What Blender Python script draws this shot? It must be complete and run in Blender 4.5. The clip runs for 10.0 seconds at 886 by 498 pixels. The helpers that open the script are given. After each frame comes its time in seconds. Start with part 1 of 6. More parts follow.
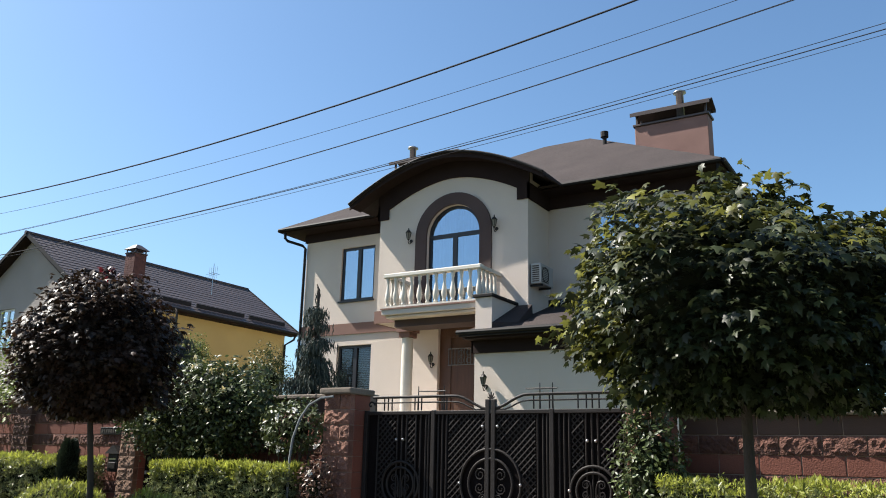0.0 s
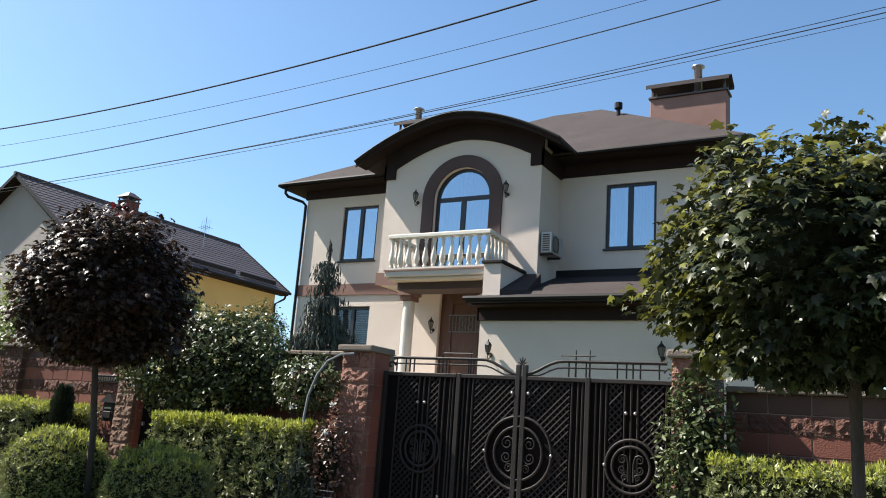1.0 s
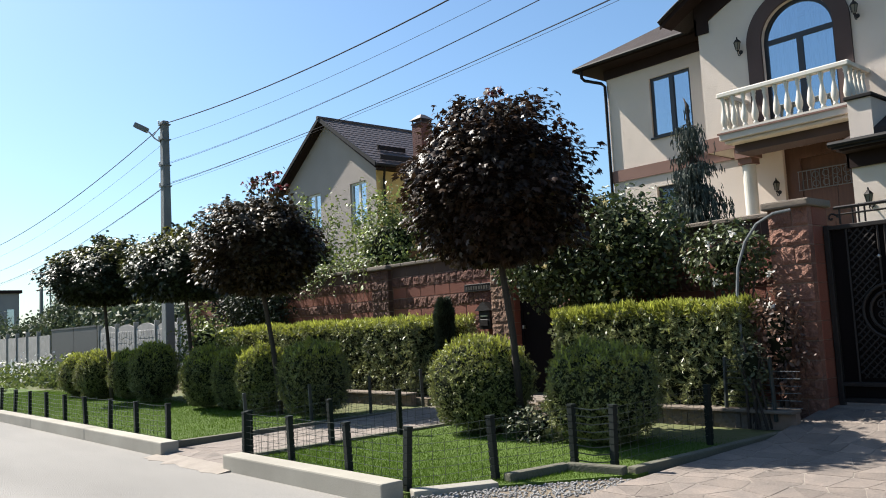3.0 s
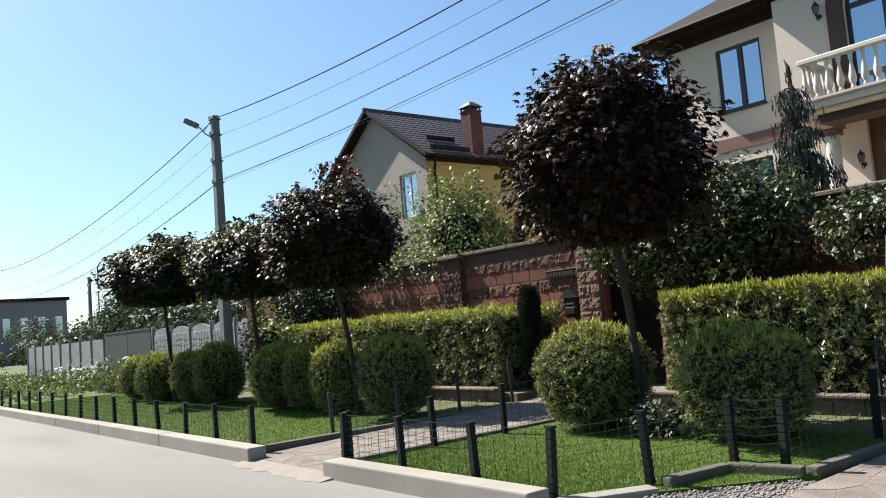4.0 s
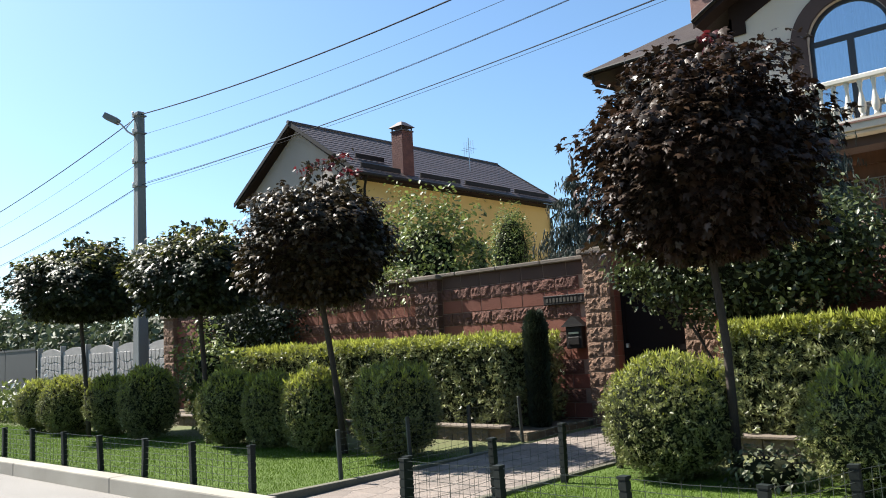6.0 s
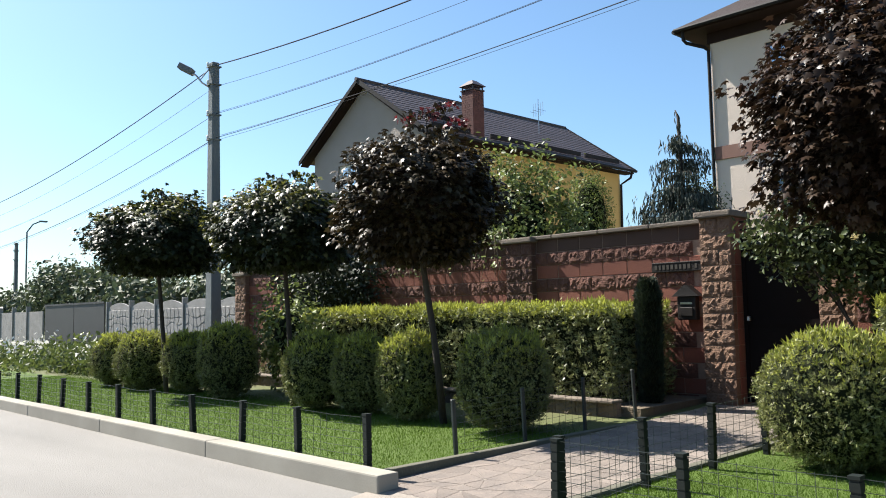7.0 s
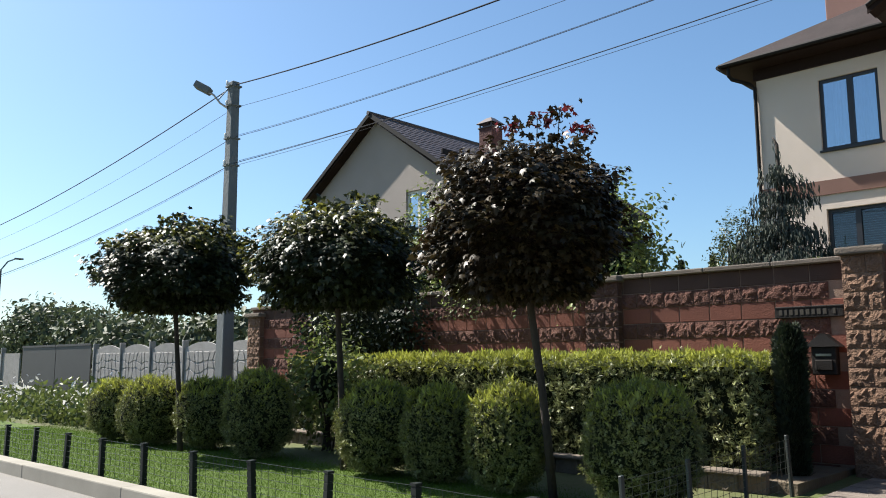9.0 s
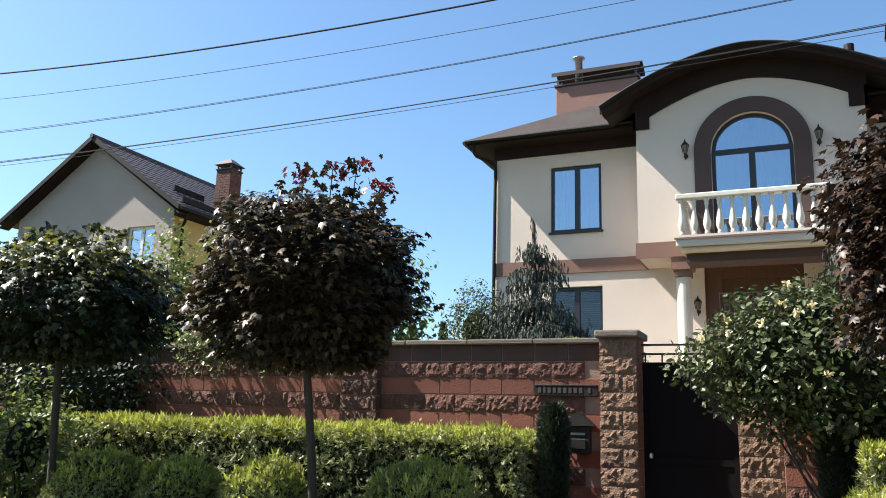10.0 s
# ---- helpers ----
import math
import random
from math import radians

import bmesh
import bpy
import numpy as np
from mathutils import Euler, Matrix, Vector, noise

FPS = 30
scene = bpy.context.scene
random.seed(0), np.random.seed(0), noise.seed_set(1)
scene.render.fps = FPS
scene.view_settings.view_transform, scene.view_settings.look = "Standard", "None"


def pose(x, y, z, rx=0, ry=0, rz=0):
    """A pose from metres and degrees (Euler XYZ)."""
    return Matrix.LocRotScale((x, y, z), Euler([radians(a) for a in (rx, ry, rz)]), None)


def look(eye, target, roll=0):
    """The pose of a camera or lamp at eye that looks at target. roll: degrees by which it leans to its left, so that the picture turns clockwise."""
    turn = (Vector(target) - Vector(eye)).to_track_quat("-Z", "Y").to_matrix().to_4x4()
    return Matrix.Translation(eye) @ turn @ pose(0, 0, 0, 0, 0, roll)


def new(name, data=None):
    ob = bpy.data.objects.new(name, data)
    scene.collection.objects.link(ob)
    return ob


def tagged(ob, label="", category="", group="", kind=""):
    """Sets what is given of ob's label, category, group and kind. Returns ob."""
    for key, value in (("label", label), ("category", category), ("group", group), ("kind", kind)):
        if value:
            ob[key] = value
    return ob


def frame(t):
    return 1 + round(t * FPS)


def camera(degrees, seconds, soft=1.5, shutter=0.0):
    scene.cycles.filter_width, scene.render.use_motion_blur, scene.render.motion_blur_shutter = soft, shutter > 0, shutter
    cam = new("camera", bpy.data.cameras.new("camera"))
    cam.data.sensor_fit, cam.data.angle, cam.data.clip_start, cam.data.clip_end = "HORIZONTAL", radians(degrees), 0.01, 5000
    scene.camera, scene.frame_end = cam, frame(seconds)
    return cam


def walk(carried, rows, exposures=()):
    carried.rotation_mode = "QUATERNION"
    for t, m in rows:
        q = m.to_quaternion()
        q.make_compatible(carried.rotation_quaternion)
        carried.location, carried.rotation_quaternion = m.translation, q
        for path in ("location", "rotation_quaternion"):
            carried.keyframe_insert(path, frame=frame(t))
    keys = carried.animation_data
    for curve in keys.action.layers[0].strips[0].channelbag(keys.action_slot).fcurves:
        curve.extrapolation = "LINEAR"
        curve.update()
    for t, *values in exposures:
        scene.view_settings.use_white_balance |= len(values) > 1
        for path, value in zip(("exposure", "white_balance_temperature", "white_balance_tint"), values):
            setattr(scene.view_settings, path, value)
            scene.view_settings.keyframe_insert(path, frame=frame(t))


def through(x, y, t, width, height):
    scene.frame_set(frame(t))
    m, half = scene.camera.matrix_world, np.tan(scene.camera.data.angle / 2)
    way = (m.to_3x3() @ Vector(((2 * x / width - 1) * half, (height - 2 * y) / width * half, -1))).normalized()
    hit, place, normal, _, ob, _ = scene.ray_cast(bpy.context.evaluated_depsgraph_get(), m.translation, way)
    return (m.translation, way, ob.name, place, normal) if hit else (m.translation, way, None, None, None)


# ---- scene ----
cam = camera(57.1, 10.0, 1.0)
PATH = [
    (0, (-0.427, -0.892, 1.484), (-1.434, 0.762, 1.985), 1.3),
    (0.5, (-0.805, -0.813, 1.47), (-1.767, 0.853, 2.015), 1.6),
    (1, (-1.253, -0.666, 1.412), (-2.231, 1.024, 1.845), 4.2),
    (1.5, (-1.719, -0.636, 1.362), (-2.824, 0.998, 1.693), 1.0),
    (2, (-2.193, -0.631, 1.31), (-3.485, 0.881, 1.527), -1.1),
    (2.5, (-2.674, -0.627, 1.322), (-4.104, 0.763, 1.478), -2.0),
    (2.7, (-2.911, -0.608, 1.294), (-4.398, 0.715, 1.484), -2.7),
    (3.8, (-4.032, -0.672, 1.238), (-5.535, 0.637, 1.406), -3.4),
    (4, (-4.289, -0.614, 1.238), (-5.839, 0.637, 1.418), -4.6),
    (4.5, (-4.854, -0.584, 1.24), (-6.3, 0.79, 1.38), -1.6),
    (5, (-5.392, -0.697, 1.271), (-6.822, 0.686, 1.479), -3.0),
    (5.2, (-5.641, -0.708, 1.27), (-7.053, 0.695, 1.46), -4.4),
    (6.3, (-6.689, -0.896, 1.282), (-8.021, 0.576, 1.529), -2.5),
    (6.5, (-6.907, -0.844, 1.284), (-8.322, 0.56, 1.442), -2.4),
    (7, (-7.406, -0.837, 1.296), (-8.84, 0.549, 1.455), -1.1),
    (7.5, (-7.963, -0.8, 1.272), (-9.37, 0.613, 1.438), -3.9),
    (8, (-8.45, -0.724, 1.252), (-9.787, 0.75, 1.447), -1.2),
    (8.1, (-8.546, -0.717, 1.255), (-9.833, 0.804, 1.433), -1.4),
    (8.5, (-8.957, -0.72, 1.277), (-10.266, 0.781, 1.463), -2.0),
    (9, (-9.512, -0.595, 1.282), (-10.89, 0.827, 1.562), -0.1),
    (9.5, (-9.947, -0.476, 1.377), (-11.037, 1.17, 1.696), 3.4),
    (10, (-10.406, -0.433, 1.445), (-11.198, 1.355, 1.863), 1.7),
]
GAIN = [(0.0, 1.36), (0.5, 1.40), (1.0, 1.50), (1.5, 1.62), (2.0, 1.61), (2.5, 1.42), (4.0, 1.24), (4.5, 1.33), (5.0, 1.50), (6.5, 1.54), (7.0, 1.46), (7.5, 1.46), (8.0, 1.46), (8.5, 1.50), (9.0, 1.25), (9.5, 1.47), (10.0, 1.67)]
walk(cam, [(t, look(eye, target, roll)) for t, eye, target, roll in PATH], GAIN)

# ---- light ----
SUN_FROM = Vector((-2.78, -0.71, 3.25))
world = bpy.data.worlds.new("sky")
scene.world = world
world.use_nodes = True
wn = world.node_tree
sky = wn.nodes.new("ShaderNodeTexSky")
sky.sky_type = "NISHITA"
sky.sun_disc = False
sky.sun_elevation = math.asin(SUN_FROM.normalized().z)
sky.sun_rotation = math.atan2(SUN_FROM.x, SUN_FROM.y)
sky.air_density, sky.dust_density, sky.ozone_density = 1.0, 1.15, 6.0
tone = wn.nodes.new("ShaderNodeMix")
tone.data_type, tone.blend_type = "RGBA", "MULTIPLY"
tone.inputs[0].default_value = 1.0
tone.inputs[7].default_value = (0.93, 1.015, 0.975, 1)
wn.links.new(sky.outputs[0], tone.inputs[6])
wn.links.new(tone.outputs[2], wn.nodes["Background"].inputs[0])
wn.nodes["Background"].inputs[1].default_value = 0.075
sun_data = bpy.data.lights.new("sun", "SUN")
sun_data.energy, sun_data.angle, sun_data.color = 5.0, radians(0.53), (1.0, 0.95, 0.87)
sun = new("sun", sun_data)
sun.matrix_world = look(SUN_FROM * 20, (0, 0, 0))


# ---- materials ----
def mat(name, c1, c2=None, scale=3.0, rough=0.7, bump=0.0, bscale=60.0, metal=0.0, spec=0.4, obj=0.0, isl=0.0, stretch=(1, 1, 1), fine=0.35):
    """Two-scale colour variation between c1 and c2, a fine bump, and brightness that differs from piece to piece."""
    c2 = c2 or tuple(v * 0.7 for v in c1)
    m = bpy.data.materials.new(name)
    m.use_nodes = True
    nt = m.node_tree
    N, L = nt.nodes, nt.links
    p = N["Principled BSDF"]
    p.inputs["Roughness"].default_value, p.inputs["Metallic"].default_value = rough, metal
    p.inputs["Specular IOR Level"].default_value = spec
    geo = N.new("ShaderNodeNewGeometry")
    mp = N.new("ShaderNodeMapping")
    mp.inputs["Scale"].default_value = stretch
    L.new(geo.outputs["Position"], mp.inputs["Vector"])
    big, small = N.new("ShaderNodeTexNoise"), N.new("ShaderNodeTexNoise")
    for n, s, d in ((big, scale, 4), (small, bscale, 3)):
        n.inputs["Scale"].default_value, n.inputs["Detail"].default_value = s, d
        L.new(mp.outputs[0], n.inputs["Vector"])
    blend = N.new("ShaderNodeMix")
    blend.data_type = "FLOAT"
    blend.inputs[0].default_value = fine
    L.new(big.outputs[0], blend.inputs[2])
    L.new(small.outputs[0], blend.inputs[3])
    ramp = N.new("ShaderNodeMapRange")
    ramp.inputs[1].default_value, ramp.inputs[2].default_value = 0.33, 0.67
    L.new(blend.outputs[0], ramp.inputs[0])
    col = N.new("ShaderNodeMix")
    col.data_type = "RGBA"
    col.inputs[6].default_value, col.inputs[7].default_value = (*c1, 1), (*c2, 1)
    L.new(ramp.outputs[0], col.inputs[0])
    out = col.outputs[2]
    for amount, node, sock in ((obj, "ShaderNodeObjectInfo", "Random"), (isl, "ShaderNodeNewGeometry", "Random Per Island")):
        if amount:
            src = N.new(node)
            rng = N.new("ShaderNodeMapRange")
            rng.inputs[3].default_value, rng.inputs[4].default_value = 1 - amount, 1 + amount
            L.new(src.outputs[sock], rng.inputs[0])
            hsv = N.new("ShaderNodeHueSaturation")
            L.new(rng.outputs[0], hsv.inputs["Value"])
            L.new(out, hsv.inputs["Color"])
            out = hsv.outputs[0]
    L.new(out, p.inputs["Base Color"])
    if bump:
        b = N.new("ShaderNodeBump")
        b.inputs["Strength"].default_value, b.inputs["Distance"].default_value = bump, 0.02
        L.new(small.outputs[0], b.inputs["Height"])
        L.new(b.outputs[0], p.inputs["Normal"])
    return m


def leaf_mat(name, c1, c2, rough=0.45, through=0.25, glow=None, isl=0.45, spec=0.4):
    """Leaves: colour differs from leaf to leaf and in patches, and some light passes through."""
    m = mat(name, c1, c2, scale=2.5, rough=rough, isl=isl, bscale=25, spec=spec)
    nt = m.node_tree
    N, L = nt.nodes, nt.links
    p = N["Principled BSDF"]
    tr = N.new("ShaderNodeBsdfTranslucent")
    mix = N.new("ShaderNodeMixShader")
    mix.inputs[0].default_value = through
    src = p.inputs["Base Color"].links[0].from_socket
    if glow:
        tr.inputs[0].default_value = (*glow, 1)
    else:
        L.new(src, tr.inputs[0])
    L.new(p.outputs[0], mix.inputs[1])
    L.new(tr.outputs[0], mix.inputs[2])
    L.new(mix.outputs[0], N["Material Output"].inputs[0])
    return m


def glass_mat(name, tint, gloss):
    m = bpy.data.materials.new(name)
    m.use_nodes = True
    N, L = m.node_tree.nodes, m.node_tree.links
    g, t, mix = N.new("ShaderNodeBsdfGlossy"), N.new("ShaderNodeBsdfTransparent"), N.new("ShaderNodeMixShader")
    g.inputs["Color"].default_value, g.inputs["Roughness"].default_value = (*tint, 1), 0.015
    t.inputs[0].default_value = (0.75, 0.8, 0.85, 1)
    mix.inputs[0].default_value = gloss
    L.new(t.outputs[0], mix.inputs[1])
    L.new(g.outputs[0], mix.inputs[2])
    L.new(mix.outputs[0], N["Material Output"].inputs[0])
    return m


M = dict(
    stucco=mat("cream_stucco", (0.60, 0.51, 0.44), (0.53, 0.45, 0.385), 0.5, 0.9, 0.5, 140, fine=0.2),
    stucco_y=mat("yellow_stucco", (0.476, 0.353, 0.139), (0.410, 0.295, 0.115), 0.5, 0.9, 0.4, 120, fine=0.2),
    stucco_g=mat("grey_stucco", (0.328, 0.283, 0.254), (0.279, 0.242, 0.217), 0.5, 0.9, 0.4, 120, fine=0.2),
    trim=mat("brown_trim", (0.195, 0.105, 0.080), (0.16, 0.085, 0.065), 1.2, 0.8, 0.2, 90),
    # dark brown of the balcony beam; on the arch it holds the eaves' shade
    dark_shaded_trim=mat("dark_brown_shaded_trim", (0.070, 0.043, 0.038), (0.054, 0.033, 0.029), 1.2, 0.8, 0.2, 90),
    soffit=mat("dark_brown_soffit", (0.024, 0.014, 0.012), (0.018, 0.010, 0.009), 2, 0.8, 0.1, 60, spec=0.15),
    roof=mat("bitumen_shingle", (0.052, 0.041, 0.039), (0.034, 0.027, 0.026), 1.2, 0.9, 0.8, 45, fine=0.5, spec=0.15),
    tile=mat("brown_metal_tile", (0.066, 0.050, 0.048), (0.050, 0.038, 0.037), 1.0, 0.5, 0.1, 30, obj=0.06),
    black=mat("black_gutter", (0.014, 0.012, 0.012), (0.010, 0.009, 0.009), 3, 0.65, 0.0, spec=0.2),
    frame=mat("anthracite_frame", (0.022, 0.022, 0.026), (0.015, 0.015, 0.018), 5, 0.4),
    white=mat("white_balustrade", (0.607, 0.566, 0.500), (0.508, 0.467, 0.402), 2, 0.7, 0.2, 60),
    plastic=mat("white_plastic", (0.656, 0.648, 0.623), (0.590, 0.582, 0.558), 3, 0.45),
    chim=mat("terracotta_render", (0.245, 0.135, 0.112), (0.205, 0.11, 0.09), 1.5, 0.85, 0.4, 70),
    brick=mat("chimney_brick", (0.125, 0.052, 0.043), (0.09, 0.038, 0.033), 3, 0.85, 0.5, 50, obj=0.12),
    cap_metal=mat("brown_sheet_metal", (0.085, 0.062, 0.055), (0.065, 0.047, 0.042), 2, 0.45, metal=0.2),
    steel=mat("galvanised_steel", (0.451, 0.451, 0.451), (0.328, 0.328, 0.328), 6, 0.35, metal=0.9),
    door=mat("brown_door", (0.095, 0.045, 0.024), (0.065, 0.03, 0.017), 3, 0.45, 0.2, 40, stretch=(6, 6, 0.6)),
    iron=mat("dark_iron", (0.030, 0.026, 0.024), (0.020, 0.017, 0.016), 6, 0.5, 0.2, 80, metal=0.0, spec=0.15),
    cast=mat("dark_cast_iron", (0.020, 0.017, 0.016), (0.013, 0.011, 0.010), 6, 0.6, 0.2, 80, spec=0.2),
    sheet=mat("dark_gate_sheet", (0.010, 0.008, 0.008), (0.008, 0.006, 0.006), 2, 0.75, spec=0.05),
    stone=mat("split_brown_stone", (0.225, 0.135, 0.088), (0.12, 0.068, 0.045), 7, 0.92, 1.0, 55, obj=0.15, fine=0.5),
    red_block=mat("smooth_red_block", (0.21, 0.072, 0.046), (0.15, 0.052, 0.035), 2.2, 0.85, 0.3, 60, obj=0.12, fine=0.45),
    red_split=mat("split_red_block", (0.15, 0.066, 0.047), (0.075, 0.034, 0.025), 8, 0.92, 1.0, 55, obj=0.2, fine=0.5),
    gate_stone=mat("split_gate_stone", (0.25, 0.125, 0.088), (0.13, 0.062, 0.045), 7, 0.92, 1.0, 55, obj=0.2, fine=0.5),
    brown_split=mat("split_brown_block", (0.11, 0.055, 0.04), (0.065, 0.032, 0.024), 8, 0.92, 1.0, 55, obj=0.2, fine=0.5),
    brown_block=mat("smooth_brown_block", (0.082, 0.044, 0.032), (0.062, 0.034, 0.025), 3, 0.85, 0.3, 80, obj=0.12),
    mortar=mat("mortar", (0.27, 0.19, 0.145), (0.20, 0.135, 0.10), 8, 0.95, 0.5, 90),
    coping=mat("stone_coping", (0.176, 0.143, 0.111), (0.127, 0.102, 0.082), 4, 0.9, 0.5, 60, obj=0.1),
    kerb=mat("concrete_kerb", (0.30, 0.28, 0.235), (0.225, 0.207, 0.172), 1.6, 0.9, 0.12, 90, obj=0.05, fine=0.2),
    edging=mat("mossy_edging", (0.125, 0.118, 0.088), (0.085, 0.082, 0.058), 3, 0.95, 0.4, 60, obj=0.1, fine=0.4),
    road=mat("worn_asphalt", (0.212, 0.20, 0.183), (0.148, 0.139, 0.127), 0.8, 0.9, 0.4, 110, fine=0.25, stretch=(0.3, 1.2, 1)),
    dirt=mat("dry_dirt", (0.164, 0.131, 0.090), (0.107, 0.082, 0.057), 3, 0.95, 0.8, 40),
    earth=mat("ground_grass_soil", (0.074, 0.098, 0.025), (0.090, 0.082, 0.037), 0.6, 0.95, 0.6, 20),
    lawn=mat("lawn_soil", (0.070, 0.115, 0.012), (0.055, 0.090, 0.010), 2.0, 0.95, 0.6, 60),
    paver=mat("pink_paving_stone", (0.215, 0.175, 0.146), (0.125, 0.106, 0.093), 4.5, 0.85, 0.5, 60, obj=0.16, fine=0.45),
    joint=mat("paving_joint", (0.27, 0.235, 0.20), (0.215, 0.185, 0.155), 6, 0.95, 0.5, 80),
    concrete=mat("grey_concrete", (0.30, 0.288, 0.276), (0.205, 0.197, 0.19), 3, 0.92, 0.5, 50, obj=0.07, fine=0.4),
    pole=mat("weathered_pole", (0.165, 0.18, 0.185), (0.12, 0.13, 0.135), 2, 0.9, 0.5, 50, stretch=(1, 1, 0.3)),
    olive=mat("slate_sheet_gate", (0.055, 0.053, 0.052), (0.042, 0.040, 0.040), 1, 0.6),
    post=mat("green_black_post", (0.012, 0.016, 0.014), (0.009, 0.012, 0.010), 8, 0.6, spec=0.2),
    plain_post=mat("grey_green_post", (0.045, 0.052, 0.048), (0.032, 0.038, 0.035), 8, 0.5, spec=0.35),
    wire=mat("green_wire", (0.04, 0.05, 0.044), (0.026, 0.033, 0.028), 8, 0.35, spec=0.6),
    cable=mat("black_cable", (0.030, 0.030, 0.034), (0.022, 0.022, 0.026), 5, 0.9, spec=0.1),
    bark=mat("grey_bark", (0.055, 0.042, 0.034), (0.030, 0.023, 0.019), 9, 0.95, 1.0, 60, stretch=(1, 1, 0.35)),
    cane=mat("pale_cane", (0.16, 0.115, 0.07), (0.11, 0.08, 0.05), 9, 0.9, 0.5, 60),
    # near-black cores: the foliage's inner shade is put into their colour
    core=mat("inner_shade_core", (0.016, 0.020, 0.009), (0.011, 0.013, 0.007), 6, 1.0, spec=0.1),
    core_red=mat("red_inner_shade_core", (0.018, 0.011, 0.010), (0.012, 0.008, 0.008), 6, 1.0, spec=0.1),
    maple=leaf_mat("green_maple_leaf", (0.034, 0.041, 0.016), (0.018, 0.024, 0.010), 0.42, 0.12, spec=0.24, isl=0.6),
    # paler leaf for the sunlit crown sides and the young shoot tufts
    maple_sunlit_y=leaf_mat("sunlit_yellow_green_leaf", (0.150, 0.145, 0.028), (0.070, 0.078, 0.020), 0.42, 0.34, spec=0.3, isl=0.6),
    maple_p=leaf_mat("purple_maple_leaf", (0.042, 0.021, 0.013), (0.027, 0.019, 0.010), 0.42, 0.14, spec=0.22, isl=0.55),
    maple_b=leaf_mat("bronze_maple_leaf", (0.046, 0.028, 0.013), (0.029, 0.025, 0.010), 0.42, 0.14, spec=0.22, isl=0.55),
    maple_red=leaf_mat("red_maple_leaf", (0.14, 0.016, 0.02), (0.07, 0.012, 0.014), 0.45, 0.4),
    hedge=leaf_mat("hedge_leaf", (0.23, 0.245, 0.10), (0.12, 0.135, 0.052), 0.4, 0.2, isl=0.7, spec=0.4),
    hedge_tip=leaf_mat("young_hedge_leaf", (0.34, 0.36, 0.06), (0.24, 0.26, 0.045), 0.48, 0.4, isl=0.5),
    bush=leaf_mat("clipped_bush_leaf", (0.215, 0.225, 0.082), (0.12, 0.13, 0.045), 0.42, 0.18, isl=0.6, spec=0.32),
    rose=leaf_mat("rose_leaf", (0.075, 0.094, 0.032), (0.040, 0.054, 0.019), 0.42, 0.2, isl=0.6, spec=0.32),
    rose_red=leaf_mat("reddish_rose_leaf", (0.16, 0.085, 0.06), (0.09, 0.06, 0.04), 0.42, 0.25, isl=0.6, spec=0.4),
    petal=leaf_mat("pale_yellow_petal", (0.62, 0.52, 0.22), (0.7, 0.62, 0.4), 0.5, 0.3, isl=0.15),
    petal_w=leaf_mat("white_petal", (0.75, 0.74, 0.7), (0.68, 0.66, 0.6), 0.5, 0.3, isl=0.1),
    pale_leaf=leaf_mat("variegated_leaf", (0.13, 0.14, 0.08), (0.07, 0.085, 0.04), 0.5, 0.3),
    shrub=leaf_mat("garden_shrub_leaf", (0.17, 0.205, 0.052), (0.098, 0.128, 0.034), 0.45, 0.35, isl=0.55),
    spruce=leaf_mat("grey_green_spruce_needle", (0.062, 0.074, 0.054), (0.040, 0.050, 0.036), 0.6, 0.08),
    thuja=leaf_mat("thuja_scale_leaf", (0.024, 0.036, 0.016), (0.018, 0.026, 0.012), 0.6, 0.15),
    grass=leaf_mat("grass_blade", (0.088, 0.150, 0.013), (0.062, 0.112, 0.010), 0.7, 0.3, isl=0.25, spec=0.1),
    weed=leaf_mat("weed_leaf", (0.123, 0.148, 0.041), (0.074, 0.098, 0.025), 0.5, 0.3),
    far=leaf_mat("far_tree_leaf", (0.085, 0.105, 0.050), (0.048, 0.066, 0.032), 0.6, 0.2),
    farwall=mat("far_building_wall", (0.28, 0.25, 0.24), (0.22, 0.2, 0.19), 0.4, 0.9),
    room=mat("room_wall", (0.35, 0.32, 0.28), (0.30, 0.27, 0.24), 1, 0.9),
    blind=mat("brown_blind", (0.13, 0.092, 0.066), (0.105, 0.074, 0.053), 3, 0.8),
    curtain=mat("sheer_curtain", (0.55, 0.56, 0.58), (0.48, 0.49, 0.5), 4, 0.9, stretch=(4, 4, 0.3)),
    lamp_glass=mat("frosted_lamp_glass", (0.16, 0.145, 0.115), (0.12, 0.11, 0.09), 8, 0.3),
    ac=mat("ac_white", (0.344, 0.336, 0.316), (0.295, 0.287, 0.271), 4, 0.5),
    bar=mat("pale_lettering_bar", (0.05, 0.043, 0.033), (0.036, 0.031, 0.024), 8, 0.7),
    orange=mat("orange_lamp_lens", (0.5, 0.1, 0.02), (0.4, 0.08, 0.02), 5, 0.4),
)
M["glass"] = glass_mat("coated_glass", (0.62, 0.72, 0.80), 0.50)
M["glass_n"] = glass_mat("window_glass", (0.7, 0.78, 0.85), 0.5)
M["glass_l"] = glass_mat("shaded_window_glass", (0.6, 0.65, 0.68), 0.07)


# ---- mesh helpers ----
def ob_of(name, mesh, material, parent=None, label="", m=None):
    ob = new(name, mesh)
    if material and not mesh.materials:
        mesh.materials.append(M[material])
    if parent:
        ob.parent = parent
    if m is not None:
        ob.matrix_basis = m
    if label:
        ob["label"] = label
    return ob


